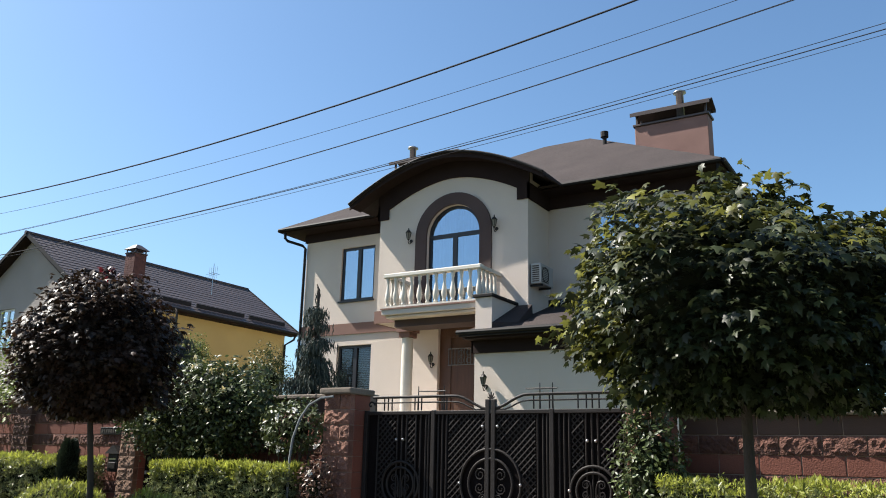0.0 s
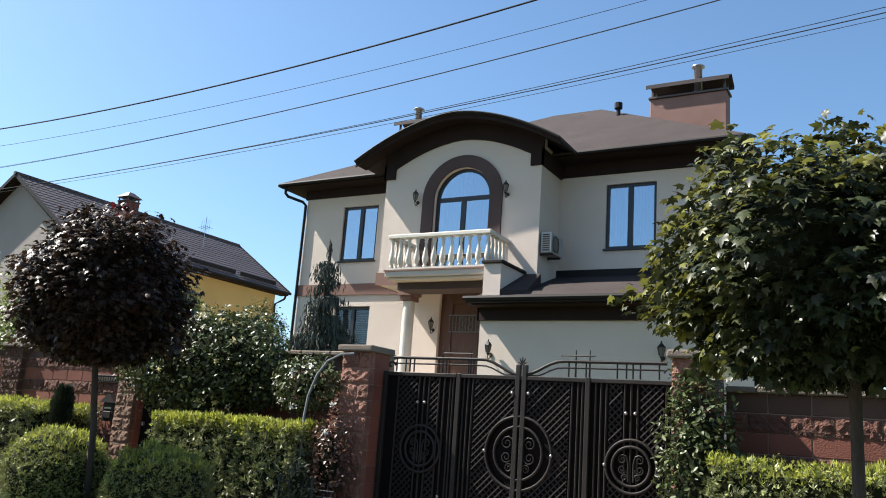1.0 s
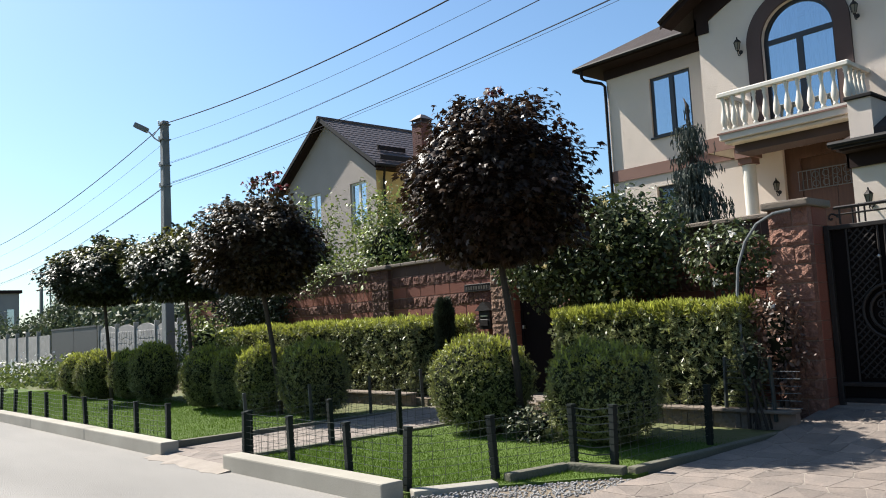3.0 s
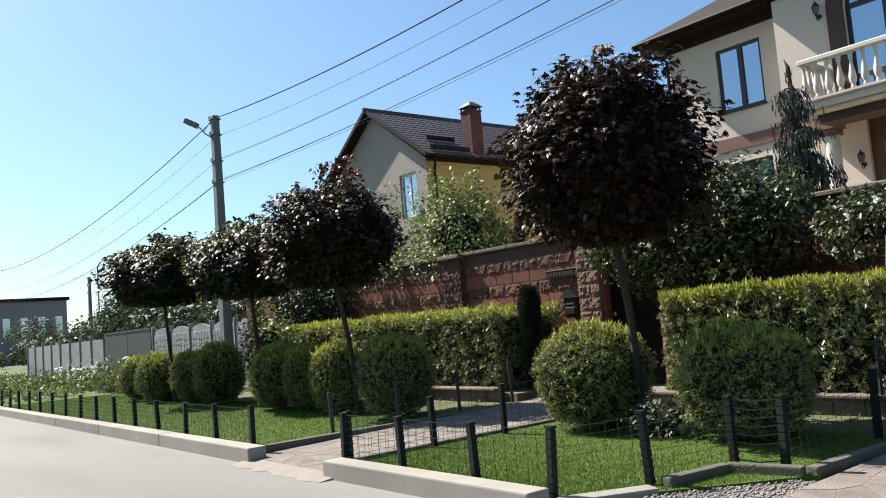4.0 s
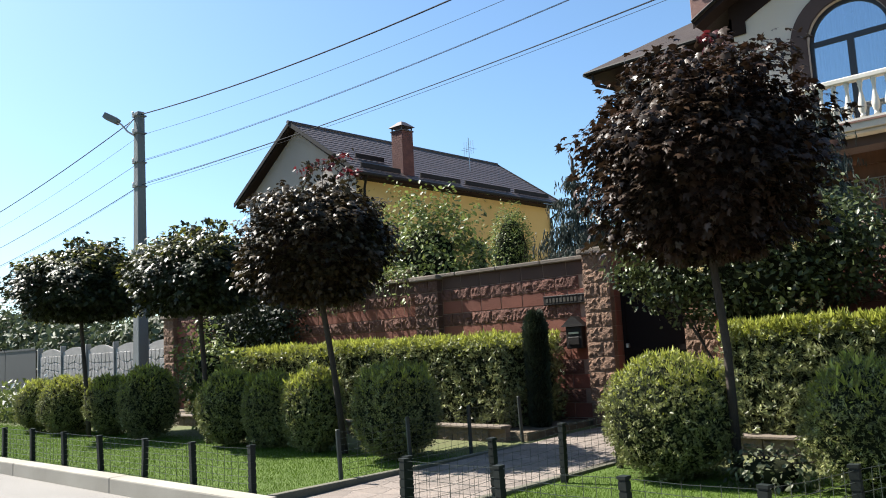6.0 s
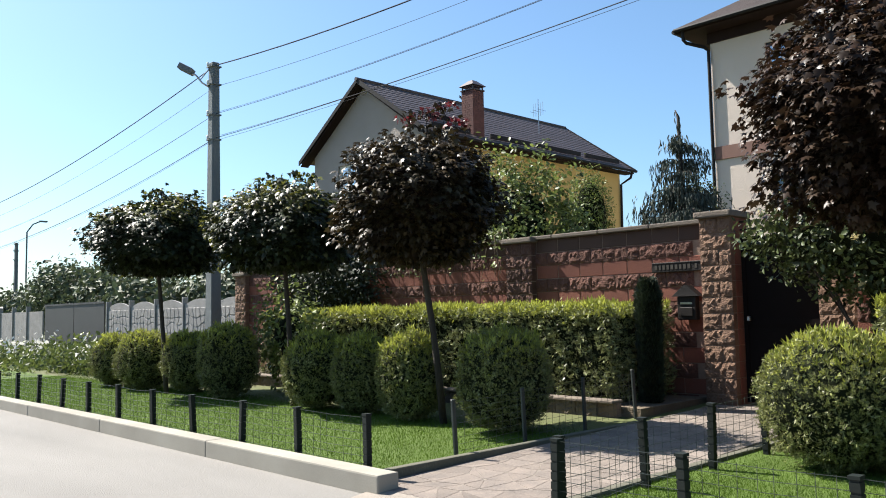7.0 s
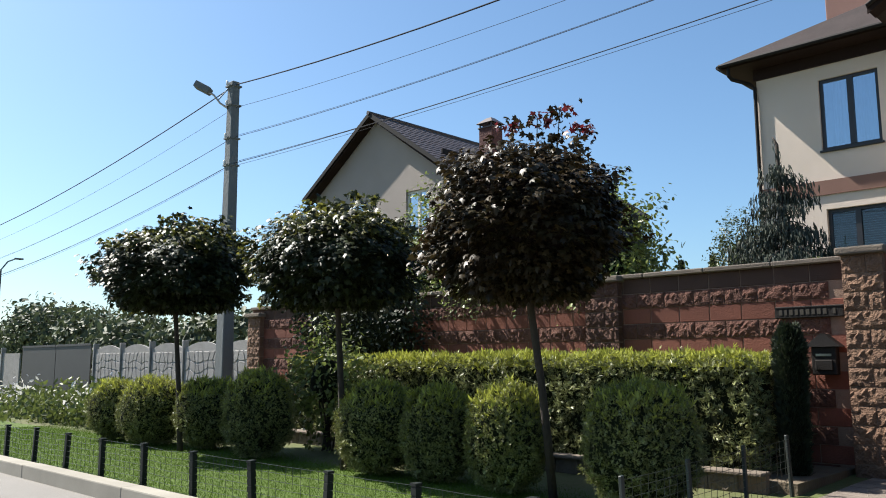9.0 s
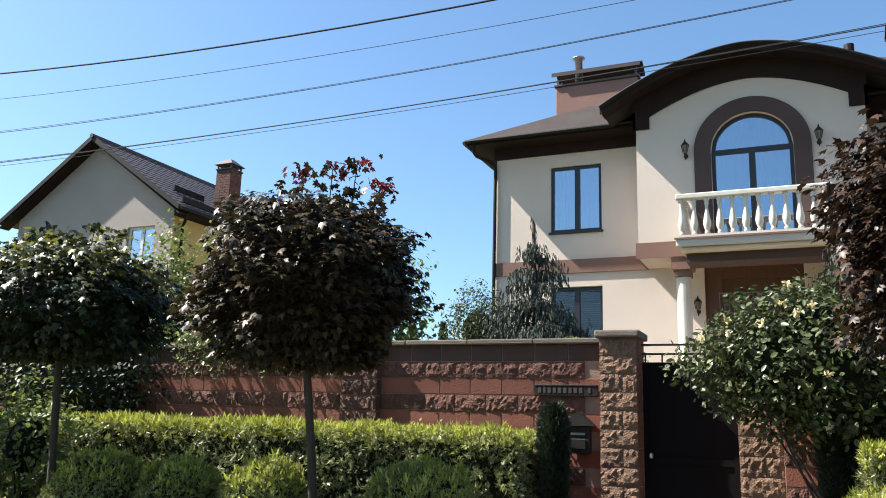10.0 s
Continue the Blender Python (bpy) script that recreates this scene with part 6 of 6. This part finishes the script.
big = (-5.06, 1.22, 0.40)
lattice(-5.64, -5.14, 0.52, GZ - 0.06, (big,))
lattice(-4.98, -4.48, 0.52, GZ - 0.06, (big,))
lattice(-4.03, -3.89, 0.52, GZ - 0.06, ((-3.78, 1.18, 0.27),))
lattice(-3.69, -3.45, 0.52, GZ - 0.06, ((-3.78, 1.18, 0.27),))
lattice(-6.68, -6.43, 0.52, GZ - 0.06, ((-6.33, 1.18, 0.27),))
lattice(-6.24, -6.13, 0.52, GZ - 0.06, ((-6.33, 1.18, 0.27),))
for cx, cz, R in ((-5.06, 1.22, 0.40), (-5.06, 1.22, 0.29), (-3.78, 1.18, 0.27), (-3.78, 1.18, 0.20), (-6.33, 1.18, 0.27), (-6.33, 1.18, 0.20)):
    bm = bmesh.new()
    ring(bm, cx, cz, 7.957, R, 0.017)
    gp("ring", bm, smooth=True)
for cx, cz, R in ((-5.06, 1.22, 0.27), (-3.78, 1.18, 0.18), (-6.33, 1.18, 0.18)):
    for side in (1, -1):
        # mirrored leafy scrolls: a stem that bends outwards and curls into a spiral
        for ox, oz, curl, size in ((0.50, 0.38, 1, 0.30), (0.52, -0.18, -1, 0.26), (0.38, -0.62, 1, 0.20)):
            pts = [(cx + side * 0.14 * R, 7.957, cz - 0.85 * R), (cx + side * 0.16 * R, 7.957, cz + (oz - 0.25) * R)]
            for i in range(16):
                u = i / 15
                aa = math.pi - curl * (u * 3.2 * math.pi)
                rr_ = size * R * (1 - 0.8 * u)
                pts.append((cx + side * (ox * R + rr_ * math.cos(aa)), 7.957, cz + oz * R + rr_ * math.sin(aa)))
            bm = bmesh.new()
            tube(bm, pts, 0.010, 5, 0.006)
            gp("scroll", bm)
for cx, cz in ((-5.47, 1.22), (-4.66, 1.22), (-5.16, 1.88), (-4.96, 1.88), (-5.16, 0.62), (-4.96, 0.62), (-4.06, 1.18), (-3.5, 1.18), (-3.84, 1.72), (-3.74, 1.72), (-6.04, 0.66), (-4.1, 0.66), (-6.4, 1.72), (-6.3, 1.72)):
    bm = bmesh.new()
    bmesh.ops.create_icosphere(bm, subdivisions=1, radius=0.022)
    bmesh.ops.translate(bm, verts=bm.verts, vec=(cx, 7.945, cz))
    gp("rosette", bm, "steel", smooth=True)
# open cresting above the leaves
top = lambda x: GZ + 0.17 if (x < -5.55 or x > -4.6) else GZ + 0.17 - 0.17 * (0.5 + 0.5 * math.cos(math.pi * (x + 5.07) / 0.5))
for xa, xb in ((GX0 + 0.12, -5.1), (-5.04, GX1 - 0.12)):
    for dz, r in ((0.0, 0.018), (-0.07, 0.010)):
        bm = bmesh.new()
        tube(bm, [(xa + (xb - xa) * i / 20, 7.970, max(GZ, top(xa + (xb - xa) * i / 20) + dz)) for i in range(21)], r, 6)
        gp("cresting_rail", bm)
for x in (-6.75, -6.62, -6.56, -6.5, -6.15, -6.05, -5.75, -5.68, -4.5, -4.42, -4.30, -3.95, -3.85, -3.78, -3.7, -3.5):
    bm = bmesh.new()
    tube(bm, [(x, 7.970, GZ), (x, 7.970, GZ + 0.165)], 0.010, 5)
    gp("cresting_bar", bm)
for x in (-6.1, -5.72, -4.42, -4.26):
    bm = bmesh.new()
    tube(bm, [(x, 7.970, GZ), (x, 7.970, GZ + 0.30)], 0.013, 5, 0.006)
    gp("spike", bm)
for xa, xb in ((-6.1, -5.7), (-4.6, -4.2)):
    bm = bmesh.new()
    tube(bm, [(xa, 7.970, GZ + 0.235), (xb, 7.970, GZ + 0.235)], 0.009, 5)
    gp("cresting_bar", bm)
for x in (GX0 + 0.09, GX1 - 0.09):
    bm = bmesh.new()
    s = 1 if x < -5 else -1
    tube(bm, [(x + s * 0.06 * (1 - i / 16) * math.cos(5.5 * i / 16), 7.970, GZ + 0.07 + 0.06 * (1 - i / 16) * math.sin(5.5 * i / 16)) for i in range(17)], 0.011, 5)
    gp("scroll", bm)
bm = bmesh.new()
for a in range(5):
    aa = math.pi * a / 4
    tube(bm, [(-5.06, 7.970, GZ + 0.12), (-5.06 + 0.05 * math.cos(aa), 7.970, GZ + 0.15 + 0.06 * math.sin(aa))], 0.014, 5, 0.006)
gp("finial", bm)

gate.matrix_basis = gate.matrix_basis @ pose(0, -0.06, 0)

# garden gate in the wall
pg = thing("garden_gate", -11.53, 8.68, 0.14, "plain dark sheet-metal garden gate with an open top rail", "gate")
part("gate_leaf", boxes((-0.48, 0, 0.03, 0.48, 0.04, 2.02), (-0.48, -0.015, 0.03, -0.43, 0.0, 2.02), (0.43, -0.015, 0.03, 0.48, 0.0, 2.02), (-0.43, -0.015, 0.95, 0.43, 0.0, 1.02)), "sheet", pg)
for z in (2.10, 2.20):
    part("top_rail", boxes((-0.49, 0.005, z, 0.49, 0.03, z + 0.022)), "iron", pg)
for k in range(6):
    part("top_bar", boxes((-0.45 + 0.18 * k - 0.008, 0.01, 2.02, -0.45 + 0.18 * k + 0.008, 0.026, 2.10)), "iron", pg)
part("door_knob", bevelled(-0.42, -0.07, 1.0, -0.38, -0.02, 1.06, 0.008), "steel", pg)

# plaque and letterbox on the wall
pl = thing("name_plaque", -12.86, 8.62, 1.78, "dark rectangular plaque with pale raised lettering bars", "sign")
part("plate", bevelled(-0.37, 0, 0, 0.37, 0.025, 0.13, 0.006), "cast", pl)
part("border", boxes((-0.36, -0.006, 0.008, 0.36, 0.0, 0.016), (-0.36, -0.006, 0.114, 0.36, 0.0, 0.122)), "cast", pl)
x = -0.32
for wd in (0.05, 0.04, 0.05, 0.045, 0.05, 0.05, 0.045, 0.05, 0.05, 0.0, 0.04):
    if wd:
        part("lettering_bar", boxes((x, -0.005, 0.035, x + wd - 0.012, 0.0, 0.095)), "bar", pl)
    x += wd + 0.012 if wd else 0.04
mb = thing("letterbox", -12.70, 8.56, 1.16, "dark house-shaped iron letterbox on the wall", "letterbox")
part("box", bevelled(-0.13, -0.02, 0, 0.13, 0.08, 0.30, 0.01), "cast", mb)
bm = bmesh.new()
quad8(bm, [(-0.19, -0.05, 0.30), (0.19, -0.05, 0.30), (0.19, 0.09, 0.30), (-0.19, 0.09, 0.30)], [(-0.02, -0.04, 0.44), (0.02, -0.04, 0.44), (0.02, 0.09, 0.44), (-0.02, 0.09, 0.44)])
part("roof", bm, "cast", mb)
part("slot", boxes((-0.08, -0.028, 0.2, 0.08, -0.021, 0.225)), "steel", mb)
part("flap", bevelled(-0.09, -0.035, 0.05, 0.09, -0.02, 0.16, 0.006), "cast", mb)

# the plant arch by the hedge
tr = thing("plant_arch", -7.3, 7.2, 0.2, "bare grey metal plant arch beside the pillar", "trellis")
bm = bmesh.new()
tube(bm, [(-0.25, 0, 0), (-0.25, 0, 1.25), (-0.22, 0, 1.5), (-0.12, 0, 1.75), (0.02, 0, 1.92), (0.2, 0, 2.0), (0.36, 0.05, 2.02)], 0.016, 6)
part("hoop", bm, "pole", tr)
bm = bmesh.new()
for k in range(6):
    tube(bm, [(0.05, -0.15, 0.1 + 0.07 * k), (0.4, -0.15, 0.1 + 0.07 * k)], 0.004, 4)
part("cross_wire", bm, "pole", tr)


# ---- street furniture ----
def utility_pole(x, y, top, lamp):
    p = thing("utility_pole", x, y, 0.0, "weathered grey concrete utility pole carrying cables", "pole", "utility poles")
    bm = bmesh.new()
    quad8(bm, [(-0.15, -0.13, -0.3), (0.15, -0.13, -0.3), (0.15, 0.13, -0.3), (-0.15, 0.13, -0.3)], [(-0.095, -0.085, top), (0.095, -0.085, top), (0.095, 0.085, top), (-0.095, 0.085, top)])
    bmesh.ops.bevel(bm, geom=bm.edges[:], offset=0.015, segments=1, affect="EDGES")
    part("shaft", bm, "pole", p)
    for z in (top - 0.1, top - 0.5, 5.75, 5.2):
        part("clamp", boxes((-0.12, -0.12, z - 0.015, 0.12, 0.12, z + 0.015)), "pole", p)
        bm = bmesh.new()
        lathe(bm, [(0.02, 0), (0.03, 0.025), (0.02, 0.045), (0.03, 0.07), (0.012, 0.09)], 8, 0.0, -0.15, z)
        part("insulator", bm, "plastic", p, "", True)
    if lamp:
        bm = bmesh.new()
        tube(bm, [(-0.05, -0.1, top - 0.55), (-0.16, -0.2, top - 0.45), (-0.25, -0.3, top - 0.28), (-0.36, -0.42, top - 0.2)], 0.022, 6)
        tube(bm, [(-0.05, -0.1, top - 0.15), (-0.2, -0.24, top - 0.4)], 0.015, 6)
        part("lamp_arm", bm, "steel", p)
        part("lamp_head", bevelled(-0.17, -0.12, -0.06, 0.17, 0.12, 0.08, 0.03, 2), "pole", p, "grey street-lamp head", m=pose(-0.40, -0.46, top - 0.15, 0, 28, 45))


utility_pole(-23.55, 7.83, 6.93, True)
utility_pole(3.0, 7.83, 7.75, False)
utility_pole(-63.0, 7.83, 6.9, False)


def cable(f, x0, x1, y, r, label="thin black overhead cable above the street"):
    bm = bmesh.new()
    tube(bm, [(x0 + (x1 - x0) * i / 30, y, f(x0 + (x1 - x0) * i / 30)) for i in range(31)], r, 5)
    tagged(part("overhead_cable", bm, "cable"), label, "cable", "overhead cables")


par = lambda a, c, x0: (lambda x: a + c * (x - x0) ** 2)
SPANS = ((6.36, 0.0052, -13.7, 7.83, 0.013), (6.02, 0.0040, -14.0, 7.83, 0.004), (5.59, 0.00365, -16.5, 7.83, 0.005), (5.64, 0.0037, -16.4, 7.9, 0.0035), (5.15, 0.0024, -17.6, 7.83, 0.0065), (5.21, 0.0027, -17.4, 7.95, 0.0045), (5.06, 0.0024, -17.5, 7.75, 0.0035))
for a, c, x0, y, r in SPANS:
    f = par(a, c, x0)
    cable(f, -23.45, 3.0, y, r)
    z0 = f(-23.5)
    cable(par(z0 - 0.0035 * 19.75 ** 2, 0.0035, -43.25), -63.0, -23.65, y, r * 0.9)

# concrete panel fence and sheet gate further along the street
pf = tagged(new("panel_fence"), "grey concrete panel fence with flagstone relief and arched tops", "fence")
for i in range(5):
    xa = -24.0 - 1.65 * i
    bm = bmesh.new()
    n = 10
    strips(bm, [xa - 1.58 * k / n for k in range(n, -1, -1)], lambda x: 0.0, lambda x, xa=xa: 1.66 + 0.14 * math.sin(math.pi * (xa - x) / 1.58), 9.0, 9.05)
    weld(bm)
    panel = part("fence_panel", bm, "concrete", pf)
    # raised flat stones of uneven outline, with joints between them
    nx, nz = 7, 7
    jx, jz = rng.uniform(-0.34, 0.34, (nx + 1, nz + 1)), rng.uniform(-0.34, 0.34, (nx + 1, nz + 1))
    jx[0, :] = jx[-1, :] = jz[:, 0] = jz[:, -1] = 0
    node = lambda i, j: Vector((xa - 1.55 + 1.52 * (i + jx[i, j]) / nx, 0, 0.03 + 1.56 * (j + jz[i, j]) / nz))
    for i in range(nx):
        for j in range(nz):
            c = [node(i, j), node(i + 1, j), node(i + 1, j + 1), node(i, j + 1)]
            mid = sum(c, Vector()) / 4
            ring_ = []
            for k in range(4):
                ring_ += [c[k].lerp(c[k - 1], 0.14), c[k].lerp(c[(k + 1) % 4], 0.14)]
            bm = bmesh.new()
            quad8(bm, [((v.x - mid.x) * 0.93, 0.0, (v.z - mid.z) * 0.93) for v in ring_], [((v.x - mid.x) * 0.84, -0.016, (v.z - mid.z) * 0.84) for v in ring_])
            part("relief_stone", bm, "concrete", panel, m=pose(mid.x, 9.0 - 0.001, mid.z))
    part("fence_post", bevelled(xa - 1.65 + 0.0, 8.95, -0.1, xa - 1.58, 9.1, 1.85, 0.01), "concrete", pf)
for i in range(8):
    xa = -38.0 - 1.65 * i
    part("fence_panel", boxes((xa - 1.58, 9.0, 0, xa, 9.05, 1.66)), "concrete", pf)
    part("fence_post", bevelled(xa - 1.65, 8.95, -0.1, xa - 1.58, 9.1, 1.85, 0.01), "concrete", pf)
sg = thing("sheet_gate", -35.0, 9.0, 0.1, "dark slate-grey sheet-metal yard gate", "gate")
for a, b in ((-2.75, -0.02), (0.02, 2.5)):
    lf = part("gate_leaf", boxes((a, 0, 0.05, b, 0.03, 1.75)), "olive", sg)
    for za, zb in ((0.03, 0.08), (1.72, 1.78)):
        part("leaf_rail", boxes((a, -0.02, za, b, -0.013, zb)), "olive", lf)

# weeds and white flowers by the fence
def weeds(x0, x1, y0, y1, n, h, mat_, label, z=0.05, name="weeds"):
    P = np.stack([rng.uniform(x0, x1, n), rng.uniform(y0, y1, n), rng.uniform(z, h, n) * rng.uniform(0.3, 1, n)], 1)
    D = rng.normal(size=(n, 3)) * np.array([1, 1, 0.7])
    tagged(cloud(name, P, turns(D), rng.uniform(0.06, 0.16, n), OVAL_V, OVAL_F, mat_, None), label, "plants", "", "stuff")


weeds(-36, -24.5, 6.2, 8.9, 9000, 0.75, "weed", "tall dry weeds along the concrete fence")
weeds(-60, -27.5, 3.4, 8.8, 9000, 0.5, "weed", "rough grass on the verge")
weeds(-33.5, -31.0, 6.0, 7.6, 130, 1.15, "petal_w", "white flower heads among the weeds", 0.7, "flower_heads")
weeds(-27.6, -26.0, 6.2, 7.2, 90, 1.1, "petal_w", "white flower heads among the weeds", 0.7, "flower_heads")
weeds(-28.5, -25.0, 6.0, 7.8, 2600, 1.05, "weed", "tall leafy weeds with white flowers by the fence")


# ---- distance ----
def far_tree(x, y, h, r, seed):
    t = thing("far_tree", x, y, 0, "far-off green tree beyond the street", "tree", "far trees")
    bm = bmesh.new()
    tube(bm, [(0, 0, -0.2), (0.1, 0, h * 0.4), (0, 0, h * 0.8)], 0.16, 6, 0.05)
    part("trunk", bm, "bark", t)
    n = 2600
    D = sphere_dirs(n)
    k = lumpy(D, seed, 0.4) * lumpy(D, seed + 3, 0.25, 5) * rng.uniform(0.6, 1.05, n)
    P = np.array([0, 0, h * 0.58]) + D * np.array([r, r, h * 0.42]) * k[:, None]
    cloud("crown", P, turns(D + rng.normal(size=(n, 3)) * 0.6), rng.uniform(0.12, 0.34, n), OVAL_V, OVAL_F, "far", t)


rf = random.Random(5)
for i in range(26):
    far_tree(-42 - rf.uniform(0, 75), rf.uniform(9.8, 32), rf.uniform(1.9, 3.2), rf.uniform(1.2, 2.4), i)
for i, (fx_, fy_, fh, fr_) in enumerate(((-47, 13.0, 4.0, 2.0), (-51, 14.5, 4.4, 2.2), (-55, 17.5, 4.6, 2.4), (-60, 20, 4.8, 2.6), (-45, 16, 3.8, 2.0), (-41, 12.5, 3.2, 1.5), (-30.5, 12.6, 2.9, 1.5), (-34.0, 13.2, 3.0, 1.7), (-37.5, 12.4, 2.8, 1.6))):
    far_tree(fx_, fy_, fh, fr_, 70 + i)
utility_pole(-63, 15.4, 6.3, False)
for i in range(10):
    far_tree(-95 - rf.uniform(0, 60), rf.uniform(-30, 30), rf.uniform(4, 8), rf.uniform(2.2, 4), 40 + i)
for x, y, w, d, h in ((-122, 19, 16, 12, 8.0), (-150, -10, 40, 12, 7.0)):
    b = thing("far_building", x, y, 0, "long low grey building far down the street", "building", "far buildings")
    bm = bmesh.new()
    box(bm, -d / 2, -w / 2, 0, d / 2, w / 2, h)
    part("wall", bm, "farwall", b)
    part("roof", boxes((-d / 2 - 0.3, -w / 2 - 0.3, h, d / 2 + 0.3, w / 2 + 0.3, h + 0.4)), "soffit", b)
    for k in range(8):
        part("window", boxes((d / 2 - 0.02, -w / 2 + w * (k + 0.3) / 8, h * 0.45, d / 2 + 0.05, -w / 2 + w * (k + 0.7) / 8, h * 0.75)), "glass_n", b)
lp = thing("street_lamp", -62, 15.7, 0, "thin grey street lamp far down the street", "street lamp")
bm = bmesh.new()
tube(bm, [(0, 0, 0), (0, 0, 6.9), (0.15, 0.3, 7.4), (0.3, 0.7, 7.6)], 0.06, 6, 0.04)
part("pole", bm, "pole", lp)
part("lamp_head", bevelled(0.2, 0.6, 7.55, 0.4, 1.1, 7.65, 0.02), "pole", lp)

# across the street, behind the camera: an unseen plain house, added for windows to mirror
oh = thing("unseen_house", -6, -24, 0, "plain pale unseen house added for the windows to mirror", "house")
part("wall", boxes((-8, -4, 0, 8, 4, 5.5)), "stucco_g", oh)
bm = bmesh.new()
quad8(bm, [(-8.5, -4.5, 5.5), (8.5, -4.5, 5.5), (8.5, 4.5, 5.5), (-8.5, 4.5, 5.5)], [(-8.5, -0.1, 8.2), (8.5, -0.1, 8.2), (8.5, 0.1, 8.2), (-8.5, 0.1, 8.2)])
part("roof", bm, "tile", oh)

an = thing("roof_antenna", -27.6, 24.1, 8.25, "thin grey television antenna on the neighbour's roof", "antenna")
bm = bmesh.new()
tube(bm, [(0, 0, 0), (0, 0, 1.5)], 0.015, 5)
for k in range(5):
    tube(bm, [(-0.25 + 0.12 * k, -0.2, 1.0 + 0.05 * (k % 2)), (-0.25 + 0.12 * k, 0.2, 1.0 + 0.05 * (k % 2))], 0.008, 4)
    tube(bm, [(-0.25 + 0.12 * k, 0, 0.8), (-0.25 + 0.12 * k, 0, 1.35)], 0.008, 4)
part("mast", bm, "steel", an)
